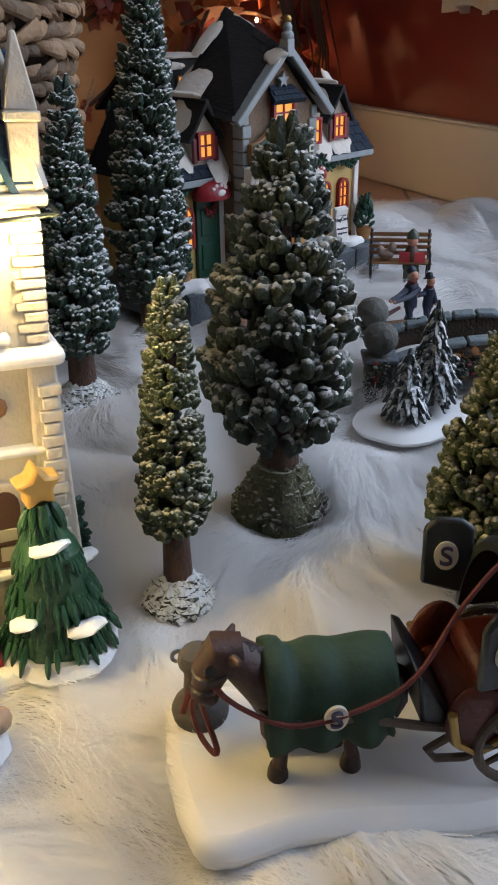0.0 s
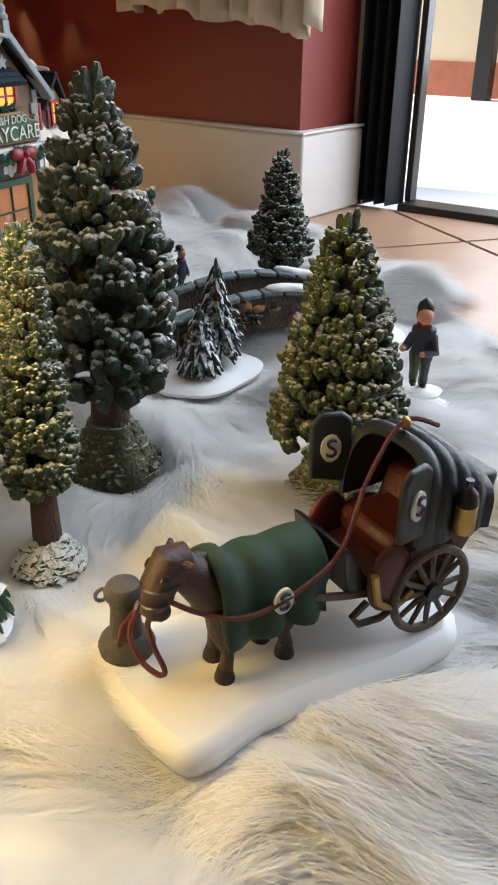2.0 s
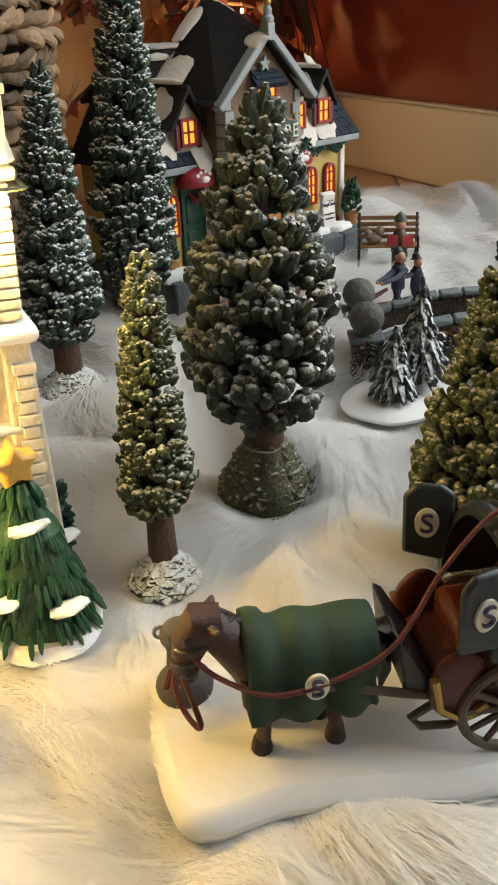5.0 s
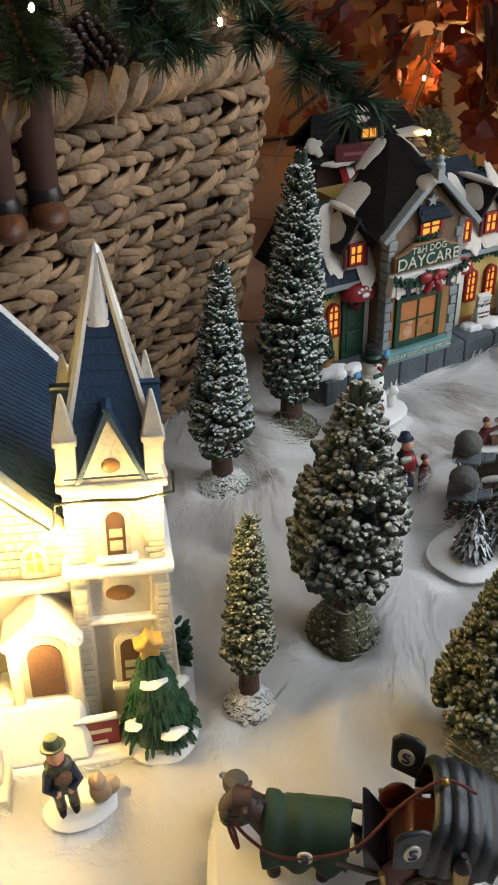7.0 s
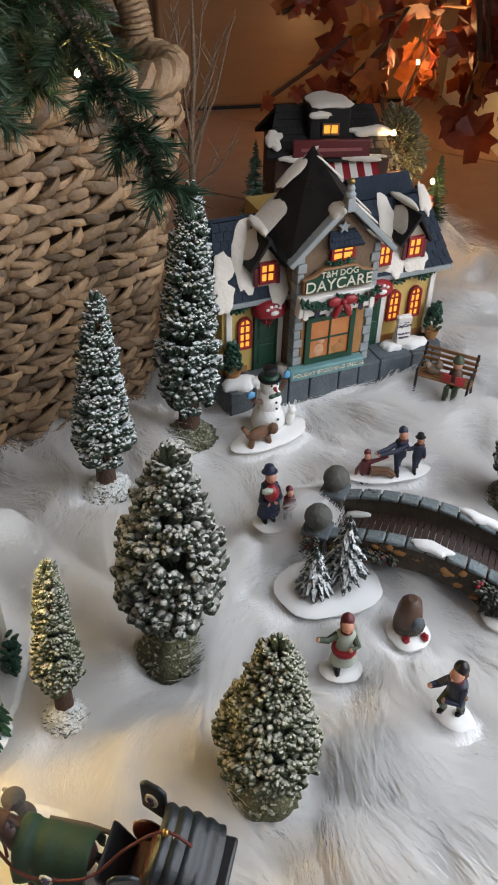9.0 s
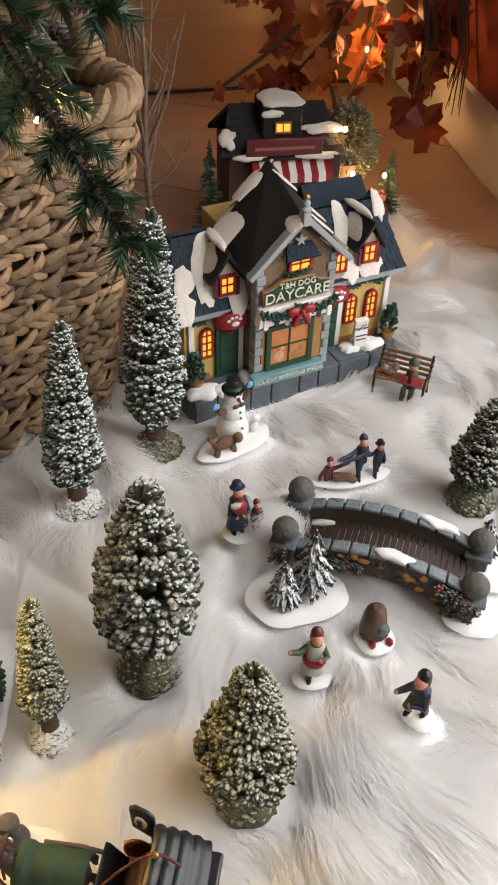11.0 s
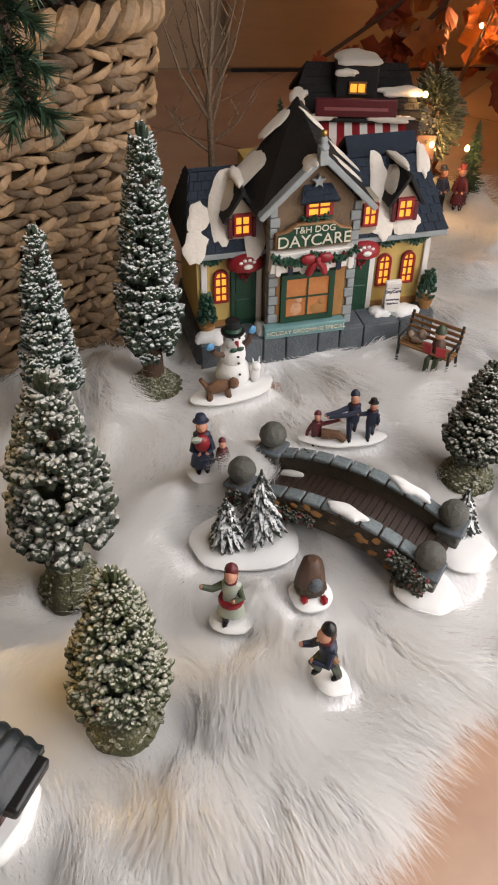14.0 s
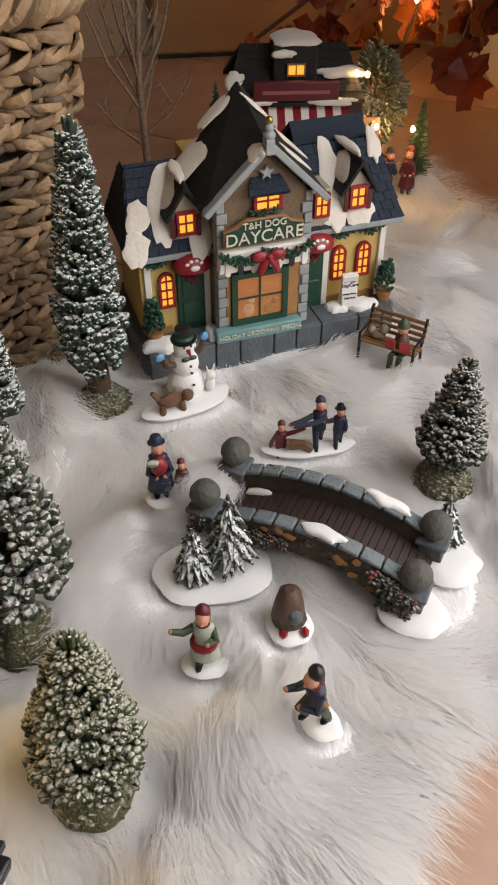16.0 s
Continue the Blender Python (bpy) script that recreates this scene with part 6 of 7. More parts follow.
def snowy_fir(at, h, r, seed, parent_rows=7):
    """A small cast fir with drooping snow-laden tiers."""
    rnd = random.Random(seed)
    t = thing("snowy_fir", at[0], at[1], at[2], 0, "small dark fir with thick snow on drooping boughs", "tree figurine", "snowy firs by the bridge")
    part("stem", Geo().tube([(0, 0, 0), (0, 0, h * 0.9)], [0.03, 0.008], 8), BARK, t)
    g = Geo()
    for k in range(parent_rows):
        f = k / parent_rows
        z, rr = h * (0.22 + 0.76 * f), r * (1 - f) ** 0.85 + 0.012
        n = max(5, int(13 * (1 - f)))
        for j in range(n):
            a = 6.283 * (j + rnd.uniform(-0.25, 0.25)) / n + k
            o = Vector((math.cos(a), math.sin(a), 0))
            ln = rr * rnd.uniform(0.85, 1.15)
            g.tube([o * 0.01 + Vector((0, 0, z + 0.05 * h)), o * ln * 0.55 + Vector((0, 0, z)), o * ln + Vector((0, 0, z - 0.14 * h * (1 - 0.5 * f)))], [0.012, 0.034 * (1.2 - f), 0.007], 6)
            for m in range(3):
                p = o * ln * rnd.uniform(0.4, 0.9) + Vector((0, 0, z - 0.04 * h))
                finger(g, p, o * 0.4 + Vector((rnd.uniform(-0.5, 0.5), rnd.uniform(-0.5, 0.5), -1)), 0.05, 0.012, rnd)
    g.tube([(0, 0, h * 0.86), (0, 0, h)], [0.025, 0.006], 6)
    part("foliage", g, SNOWFIR, t, "snow-laden dark boughs")
    return t


SNOWFIR = mat("snow_laden_fir", (0.022, 0.035, 0.030), (0.010, 0.016, 0.014), 0.5, scale=90, bump=0.5, bscale=500, snow=(0.72, 0.73, 0.72), snow_at=0.28, snow_soft=0.25, snow_noise=0.9)
snowy_fir((-0.60, -2.44, 0.06), 0.66, 0.165, 1)
snowy_fir((-0.84, -2.50, 0.06), 0.45, 0.125, 2, 6)
snowy_fir((0.86, -2.42, 0.01), 0.44, 0.12, 3, 6)


# ---- figurines: each one plain painted casting ----
def figure(coat, legs, hat, flesh, h=0.5, skirt=False, arms=(((-0.09, -0.02, 0.62), (-0.14, -0.06, 0.45), (-0.06, -0.12, 0.42)), ((0.09, -0.02, 0.62), (0.14, -0.06, 0.45), (0.06, -0.12, 0.42))),
           stride=0.0, brim=True, lean=0.0, sleeve=None, dx=0.0, dy=0.0, turn=0.0, z0=0.03, knee=False, hair=None, scarf=None):
    """Pieces of a standing carved figure of height h, facing -y; shapes are in unit height."""
    scarf = scarf or MAROON
    m = Matrix.Translation((dx, dy, z0)) @ Matrix.Rotation(radians(turn), 4, "Z") @ Matrix.Scale(h, 4) @ Matrix.Rotation(radians(lean), 4, "X")
    out = []
    g, boots = Geo(), Geo()
    for s in (-1, 1):
        f = s * stride
        if knee and s < 0:
            g.tube([(-0.055, 0, 0.42), (-0.06, -0.17, 0.36), (-0.06, -0.10, 0.17)], [0.065, 0.052, 0.04], 8, m)
            boots.ball((-0.06, -0.14, 0.15), (0.042, 0.075, 0.032), 1, m)
            continue
        g.tube([(s * 0.055, 0, 0.42), (s * 0.06, f * 0.5, 0.22), (s * 0.06, f, 0.03)], [0.065, 0.052, 0.04], 8, m)
        boots.ball((s * 0.062, f - 0.03, 0.02), (0.042, 0.075, 0.032), 1, m).tube([(s * 0.06, f, 0.02), (s * 0.06, f * 0.85, 0.10)], [0.046, 0.05], 8, m)
    out.append((g, legs))
    out.append((boots, CAR_BLACK))
    out.append((Geo().lathe([(0.062, 0.705), (0.078, 0.725), (0.072, 0.755), (0.05, 0.765)], 12, (0, -0.01, 0), 0.1, h, m), scarf))
    prof = [(0.17, 0.14), (0.15, 0.3), (0.10, 0.48), (0.125, 0.6), (0.12, 0.68), (0.05, 0.74)] if skirt else [(0.115, 0.33), (0.12, 0.42), (0.105, 0.52), (0.125, 0.62), (0.12, 0.69), (0.05, 0.745)]
    out.append((Geo().lathe(prof, 14, (0, 0, 0), 0.12, h, m, 1.0, 0.75), coat))
    g = Geo()
    for a in arms:
        g.tube(a, [0.052, 0.045, 0.035], 8, m)
    out.append((g, sleeve or coat))
    g = Geo().ball((0, -0.03, 0.83), (0.08, 0.085, 0.092), 2, m).ball((0, -0.115, 0.82), 0.018, 1, m)
    for a in arms:
        g.ball(a[-1], 0.036, 1, m)
    out.append((g, flesh))
    prof = [(0.112, 0.885), (0.108, 0.90), (0.078, 0.905), (0.074, 0.95), (0.06, 0.985), (0.02, 1.0)] if brim else [(0.082, 0.875), (0.084, 0.905), (0.07, 0.95), (0.03, 0.985), (0.005, 1.0)]
    out.append((Geo().lathe(prof, 14, (0, 0.022, 0), 0.05, 1, m @ Matrix.Translation((0, 0.0, 0.87)) @ Matrix.Rotation(radians(-12), 4, 'X') @ Matrix.Translation((0, 0, -0.87))), hat))
    if hair:
        out.append((Geo().ball((0, 0.03, 0.82), (0.09, 0.07, 0.10), 2, m), hair))
    return out


def foot(ru, rv, seed, h=0.03, at=(0, 0)):
    return [(Geo().patch((at[0], at[1], 0.006), (1, 0, 0), (0, 1, 0), ru, rv, h, 0.09, seed), BASE_SNOW)]


up = ((-0.10, 0, 0.64), (-0.22, -0.06, 0.60), (-0.34, -0.1, 0.66))
multi("woman_figurine", foot(0.17, 0.13, 1) + figure(NAVY, NAVY, NAVY, SKIN, 0.55, True, dx=-0.05, sleeve=NAVY)
      + [(Geo().ball((-0.055, -0.06, 0.36), (0.06, 0.05, 0.08), 2), RED), (Geo().ball((-0.1, -0.08, 0.41), (0.05, 0.03, 0.03), 1, None, 0.4), PALE)]
      + figure(MAROON, BROWN, MAROON, SKIN, 0.34, False, dx=0.1, dy=-0.04, brim=False, sleeve=BROWN), "figurine of a walker with red parcels and a child", "figurine", (-0.955, -1.76, 0.075), 8)
multi("skating_girl_figurine", foot(0.14, 0.11, 2) + figure(PALE, MAROON, MAROON, SKIN, 0.52, True, (up, ((0.09, 0, 0.62), (0.15, -0.07, 0.5), (0.06, -0.14, 0.52))), 0.07, False, sleeve=OLIVE, hair=COPPER)
      + [(Geo().lathe([(0.082, 0.215), (0.086, 0.235), (0.08, 0.25)], 12), RED), (Geo().ball((0, 0.03, 0.38), (0.045, 0.03, 0.06), 1), DOG)], "skating girl figurine in a pale green dress on a round base", "figurine", (-0.83, -3.165, 0.045), -12)
multi("skating_boy_figurine", foot(0.15, 0.10, 3) + figure(NAVY, OLIVE, CAR_BLACK, SKIN, 0.56, False, (((-0.09, -0.02, 0.62), (-0.17, -0.1, 0.52), (-0.2, -0.2, 0.56)), ((0.09, -0.02, 0.62), (0.13, -0.1, 0.47), (0.0, -0.2, 0.5))), 0.06, False, lean=8, knee=True, hair=BROWN)
      + [(Geo().tube([(-0.05, -0.05, 0.33), (0.0, -0.065, 0.31), (0.05, -0.05, 0.33), (0.06, -0.02, 0.26)], 0.02, 6), COPPER)], "skating boy figurine in a navy coat on an oval base", "figurine", (-0.24, -3.62, 0.045), -62)
multi("crouching_figurine", foot(0.14, 0.15, 4, 0.05) + [(Geo().lathe([(0.10, 0.04), (0.105, 0.12), (0.09, 0.22), (0.07, 0.30), (0.03, 0.335)], 14, (0, 0.03, 0), 0.15), BROWN), (Geo().ball((0.02, -0.05, 0.17), (0.05, 0.05, 0.06), 2), STONE),
      (Geo().ball((-0.05, -0.08, 0.06), (0.03, 0.04, 0.03), 1).ball((0.08, -0.09, 0.06), (0.03, 0.04, 0.03), 1), RED), (Geo().ball((0, 0, 0.1), (0.11, 0.09, 0.07), 2), STONE_D)], "crouching skater figurine in brown on a snow base", "figurine", (-0.295, -2.975, 0.045), 0)
pull = (((-0.1, 0, 0.62), (-0.3, -0.08, 0.58), (-0.5, -0.12, 0.55)), ((0.1, -0.05, 0.62), (-0.12, -0.12, 0.55), (-0.45, -0.16, 0.53)))
multi("playing_children_figurine", foot(0.36, 0.13, 5, 0.035) + figure(NAVY, NAVY, NAVY, SKIN, 0.46, False, pull, 0.14, False, 0, dx=0.07, dy=0.0) + figure(NAVY, NAVY, CAR_BLACK, SKIN, 0.39, False, (((-0.1, 0, 0.62), (-0.25, 0, 0.6), (-0.3, -0.02, 0.62)), ((0.1, 0, 0.6), (0.12, -0.06, 0.45), (0.1, -0.1, 0.4))), 0.1, True, 0, dx=0.22, dy=-0.02)
      + figure(MAROON, BROWN, MAROON, SKIN, 0.36, False, (((-0.1, 0, 0.62), (-0.2, 0.03, 0.4), (-0.22, 0, 0.3)), ((0.1, 0, 0.62), (0.3, 0.02, 0.66), (0.5, 0.02, 0.72))), 0.0, False, 0, dx=-0.22, dy=-0.02, z0=-0.06)
      + [(Geo().tube([(-0.18, -0.05, 0.09), (-0.05, -0.08, 0.1), (0.0, -0.09, 0.05)], [0.045, 0.035, 0.03], 8), DOG)], "figurine of children pulling a friend up from the ice", "figurine", (0.15, -1.33, 0.03), -2)
snow_p = [(Geo().lathe([(0.13, 0.03), (0.155, 0.1), (0.14, 0.2), (0.10, 0.26), (0.115, 0.32), (0.105, 0.39), (0.075, 0.42), (0.085, 0.48), (0.07, 0.54), (0.03, 0.57)], 22, (0.05, 0.04, 0)), SNOW),
          (Geo().lathe([(0.10, 0.545), (0.105, 0.56), (0.06, 0.56), (0.065, 0.66), (0.05, 0.67)], 18, (0.05, 0.04, 0)), CAR_BLACK),
          (Geo().lathe([(0.072, 0.555), (0.082, 0.575), (0.07, 0.60)], 18, (0.05, 0.04, 0)), GREEN_PAINT),
          (Geo().ball((0.02, -0.05, 0.42), (0.04, 0.02, 0.025), 1).ball((0.08, -0.05, 0.42), (0.04, 0.02, 0.025), 1), GREEN_PAINT),
          (Geo().tube([(0.05, -0.04, 0.49), (0.04, -0.10, 0.475)], [0.02, 0.004], 8), RED),
          (Geo().ball((0.02, -0.035, 0.52), 0.011, 1).ball((0.08, -0.035, 0.52), 0.011, 1).ball((0.05, -0.075, 0.36), 0.013, 1).ball((0.05, -0.085, 0.30), 0.013, 1).ball((0.05, -0.11, 0.2), 0.013, 1), CAR_BLACK),
          (Geo().tube([(-0.04, 0.02, 0.35), (-0.13, -0.02, 0.40), (-0.17, -0.03, 0.46)], 0.028, 8).tube([(0.14, 0.04, 0.36), (0.2, 0.04, 0.42), (0.22, 0.04, 0.48)], 0.028, 8), BROWN),
          (Geo().ball((-0.19, -0.03, 0.50), (0.045, 0.025, 0.04), 1).ball((0.235, 0.04, 0.52), (0.04, 0.025, 0.045), 1), LIGHTBLUE)]
dog_p = [(Geo().ball((-0.16, -0.12, 0.14), (0.12, 0.055, 0.065), 2, None, 0.15).ball((-0.03, -0.15, 0.16), (0.05, 0.048, 0.055), 2, None, 0.1).tube([(-0.26, -0.1, 0.16), (-0.31, -0.09, 0.24)], [0.025, 0.02], 6)
          .tube([(-0.24, -0.14, 0.12), (-0.25, -0.14, 0.03)], 0.028, 6).tube([(-0.09, -0.15, 0.12), (-0.08, -0.17, 0.03)], 0.028, 6), DOG)]
pup = [(Geo().ball((0.22, -0.06, 0.12), (0.045, 0.04, 0.08), 2).ball((0.22, -0.08, 0.22), (0.042, 0.04, 0.045), 2).tube([(0.20, -0.07, 0.25), (0.19, -0.07, 0.31)], [0.012, 0.004], 6).tube([(0.245, -0.07, 0.25), (0.26, -0.07, 0.31)], [0.012, 0.004], 6), SNOW)]
multi("snowman_figurine", foot(0.40, 0.17, 6, 0.045, (0.0, -0.06)) + snow_p + dog_p + pup, "snowman figurine in a top hat with a brown dog and puppy", "figurine", (-0.76, -0.60, 0.03), 22)
multi("man_and_dog_figurine", foot(0.19, 0.13, 7) + figure(OLIVE, CAR_BLACK, OLIVE, SKIN, 0.56, False, dx=-0.06, sleeve=NAVY) + [(Geo().ball((-0.05, -0.06, 0.36), (0.05, 0.035, 0.05), 1), DOG), (Geo().ball((0.11, -0.03, 0.13), (0.06, 0.05, 0.09), 2).ball((0.10, -0.06, 0.25), (0.045, 0.05, 0.045), 2).ball((0.16, 0.02, 0.07), (0.06, 0.05, 0.05), 2),
      mat("pale_dog_paint", (0.42, 0.28, 0.17), None, 0.6, scale=90))], "figurine of a man in a hat with a pale dog", "figurine", (-3.62, -3.49, 0.0), 5)

# ---- park bench with a reader ----
BOOK = mat("bright_red_book", (0.55, 0.05, 0.06), None, 0.5, scale=90)
bench = thing("park_bench", 1.09, -0.22, 0.0, -39, "dark slatted park bench standing in the fur", "bench")
for k in range(4):
    part("seat_slat", Geo().box(-0.27, 0.27, -0.10 + k * 0.045, -0.065 + k * 0.045, 0.15, 0.165), COPPER, bench, "", 0.004)
    part("back_slat", Geo().box(-0.27, 0.27, 0.075 + k * 0.018, 0.09 + k * 0.018, 0.19 + k * 0.05, 0.225 + k * 0.05), COPPER, bench, "", 0.004)
for s in (-1, 1):
    leg = Geo().tube([(s * 0.25, -0.11, -0.02), (s * 0.25, -0.10, 0.15), (s * 0.25, 0.07, 0.15), (s * 0.25, 0.15, 0.40)], 0.014, 6).tube([(s * 0.25, 0.07, 0.15), (s * 0.25, 0.12, -0.02)], 0.014, 6)
    leg.tube([(s * 0.25, -0.11, 0.15), (s * 0.25, -0.11, 0.24), (s * 0.25, 0.08, 0.25)], 0.012, 6)
    part("end_frame", leg, CAR_BLACK, bench, "black iron end")
multi("reading_figurine", [(Geo().lathe([(0.07, 0.12), (0.075, 0.2), (0.06, 0.28), (0.03, 0.33)], 12), BROWN), (Geo().tube([(-0.03, 0, 0.14), (-0.04, -0.12, 0.15), (-0.04, -0.13, 0.02)], 0.028, 6).tube([(0.03, 0, 0.14), (0.04, -0.12, 0.15), (0.04, -0.13, 0.02)], 0.028, 6), OLIVE),
      (Geo().ball((0, -0.01, 0.37), 0.05, 2), SKIN), (Geo().lathe([(0.055, 0.39), (0.05, 0.43), (0.01, 0.47)], 12), OLIVE), (Geo().box(-0.09, 0.0, -0.11, -0.1, 0.2, 0.29, pose(0, 0, 0, 0, 0, -12)).box(0.0, 0.09, -0.11, -0.1, 0.2, 0.29, pose(0, 0, 0, 0, 0, 12)), BOOK)],
      "seated reader figurine with a red book on the bench", "figurine", (1.165, -0.285, -0.03), -39)
multi("bench_dog_figurine", [(Geo().ball((0, 0, 0.05), (0.07, 0.05, 0.05), 2).ball((-0.05, -0.03, 0.10), 0.035, 2).ball((0.05, 0.0, 0.11), (0.04, 0.04, 0.05), 2), mat("brown_white_dog", (0.36, 0.28, 0.22), (0.12, 0.06, 0.03), 0.6, scale=160))], "small brown and white dog figurine on the bench", "figurine", (0.99, -0.15, 0.165), -39)

# ---- second lit shop behind ----
shop = thing("model_shop", 0.85, 3.12, -0.2, -5, "dark model shop with a striped awning and snowy roof", "model house")
part("plinth", Geo().patch((0.45, 0.4, 0.02), (1, 0, 0), (0, 1, 0), 1.35, 0.75, 0.12, 0.12, 3, 36), BASE_SNOW, shop, "snowy plinth")
DARKBRICK = mat("dark_brick", (0.075, 0.03, 0.02), (0.035, 0.016, 0.012), 0.7, scale=60)
part("wall", Geo().box(-0.68, 0.72, 0.02, 1.0, 0.1, 1.35), DARKBRICK, shop, "dark brick walls", 0.01)
part("side_wing", Geo().box(0.72, 0.98, 0.2, 1.0, 0.1, 1.05), DARKBRICK, shop, "", 0.01)
g = Geo()
roof_plane(g, (-0.80, -0.1, 1.34), (0.72, -0.1, 1.34), (0.56, 0.45, 1.78), (-0.62, 0.45, 1.78), 7, 12, 0.016, 4)
slab(g, (-0.80, -0.1, 1.34), (0.72, -0.1, 1.34), (0.56, 0.45, 1.78), (-0.62, 0.45, 1.78), 0.05)
slab(g, (-0.80, 1.0, 1.34), (0.72, 1.0, 1.34), (0.56, 0.45, 1.78), (-0.62, 0.45, 1.78), 0.05)
part("roof", g, SLATE_D, shop, "charcoal roof", 0, False)
dm = part("dormer", Geo().box(-0.28, 0.2, 0.05, 0.6, 1.45, 1.86), SLATE_D, shop, "flat-topped dormer", 0.02)
window_at(dm, -0.03, 0.045, 1.56, 0.2, 0.13, COPPER, False, (1, 0), GLOW, 0.016)
for px, py, pz, ru, rv, sd in ((-0.05, 0.3, 1.87, 0.27, 0.26, 1), (-0.17, 0.04, 1.78, 0.12, 0.05, 2), (-0.7, 0.05, 1.5, 0.1, 0.14, 3), (0.45, 0.12, 1.56, 0.24, 0.08, 4), (-0.45, -0.12, 1.335, 0.2, 0.05, 5), (0.35, -0.13, 1.335, 0.28, 0.05, 6), (0.85, 0.5, 1.08, 0.18, 0.2, 7)):
    part("roof_snow", Geo().patch((px, py, pz), (1, 0, 0), (0, 1, 0.5 if pz < 1.8 else 0), ru, rv, 0.04, 0.4, sd), SHADED_SNOW, shop, "caked snow")
sgn = part("sign_board", Geo().box(-0.5, 0.42, -0.16, -0.1, 1.36, 1.56), MAROON, shop, "maroon sign board", 0.01)
part("bar", Geo().box(-0.4, 0.32, -0.168, -0.158, 1.435, 1.47), mat("dull_pink_bar", (0.32, 0.10, 0.10), None, 0.6), sgn)
part("ledge", Geo().box(-0.62, 0.6, -0.14, 0.05, 1.29, 1.34), SLATE_D, shop, "", 0.015)
for k in range(11):
    x0 = -0.42 + k * 0.088
    part("awning_stripe", Geo().prism([(0, 0), (0.2, 0.12), (0.2, 0.145), (0, 0.03), (-0.01, -0.06), (0.0, -0.06)], x0, x0 + 0.088, Matrix.Translation((0, -0.26, 1.13)) @ Matrix(((0, 1, 0, 0), (1, 0, 0, 0), (0, 0, 1, 0), (0, 0, 0, 1)))), RED if k % 2 == 0 else WHITE, shop)
part("shop_door", Geo().box(-0.12, 0.12, -0.0, 0.03, 0.15, 0.85), CAR_BLACK, shop, "black door", 0.01)
window_at(shop, 0.4, 0.01, 0.4, 0.34, 0.4, COPPER, False, (1, 1), GLOW_BIG, 0.03)


def brush_tree(at, h, r, seed, label):
    """A bottle-brush tree: wire stem and rings of stiff bristles."""
    rnd = random.Random(seed)
    t = thing("brush_tree", at[0], at[1], at[2], 0, label, "tree figurine", "small trees by the rear shop")
    part("stem", Geo().tube([(0, 0, 0), (0, 0, h)], [0.02, 0.006], 6), BARK, t)
    part("stand", Geo().lathe([(0.08, 0), (0.08, 0.03), (0.03, 0.05)], 12), BARK, t)
    g = Geo()
    for k in range(520):
        f = rnd.random()
        z = h * (0.12 + 0.86 * f)
        a = rnd.uniform(0, 6.283)
        ln = r * (1 - f) ** 0.8 * (0.8 + 0.25 * ((int(f * 12)) % 2)) + 0.012
        p, q = Vector((0, 0, z)), Vector((ln * math.cos(a), ln * math.sin(a), z + ln * 0.15))
        s = Vector((-math.sin(a), math.cos(a), 0)) * 0.012
        g.add([p - s, p + s, q + s * 0.4, q - s * 0.4, p + Vector((0, 0, 0.02))], [(0, 1, 2, 3), (0, 4, 3), (4, 1, 2), (4, 2, 3)])
    part("bristles", g, FIR, t)
    return t


brush_tree((-0.04, 3.3, -0.2), 1.5, 0.24, 1, "dark green bottle-brush tree beside the rear shop")
brush_tree((2.36, 3.3, -0.02), 1.02, 0.2, 2, "dark bottle-brush tree beside the rear shop")
bt = thing("bushy_tree", 1.86, 3.6, -0.15, 0, "round-headed grey-green model tree with fairy lights", "tree figurine")
part("trunk", Geo().tube([(0, 0, 0), (0.02, 0, 0.5), (0, 0, 1.3)], [0.06, 0.05, 0.02], 8), BARK, bt)
g, r4 = Geo(), random.Random(9)
for k in range(900):
    a, u = r4.uniform(0, 6.283), r4.uniform(-1, 1)
    rr = r4.uniform(0.5, 1.0)
    q = Vector((math.sqrt(1 - u * u) * math.cos(a) * 0.36, math.sqrt(1 - u * u) * math.sin(a) * 0.36, u * 0.55)) * rr + Vector((0, 0, 1.12))
    q.x *= 1.0 - 0.4 * max(0, (q.z - 1.12) / 0.55)
    finger(g, q, Vector((math.cos(a), math.sin(a), u + r4.uniform(-0.3, 0.6))), 0.085, 0.020, r4)
part("crown", g, mat("grey_green_foliage", (0.075, 0.085, 0.045), (0.03, 0.036, 0.02), 0.6, scale=90, snow=(0.4, 0.38, 0.28), snow_at=0.5, snow_soft=0.5), bt)
multi("caroller_figurine", figure(NAVY, CAR_BLACK, CAR_BLACK, SKIN, 0.55), "dark-coated caroller figurine beside the rear shop", "figurine", (1.98, 3.15, -0.06), 10, "carollers")
multi("caroller_figurine", figure(MAROON, CAR_BLACK, MAROON, SKIN, 0.58, True), "red-coated caroller figurine beside the rear shop", "figurine", (2.2, 3.1, -0.06), -20, "carollers")
multi("caroller_figurine", figure(BROWN, CAR_BLACK, CAR_BLACK, SKIN, 0.52), "brown-coated caroller figurine beside the rear shop", "figurine", (1.75, 3.1, -0.06), 30, "carollers")

# ---- wicker basket ----
BU, BV, BP = Vector((0.839, 0.545, 0)), Vector((-0.545, 0.839, 0)), Vector((-1.6, 0.55, 0))
BH = 2.95


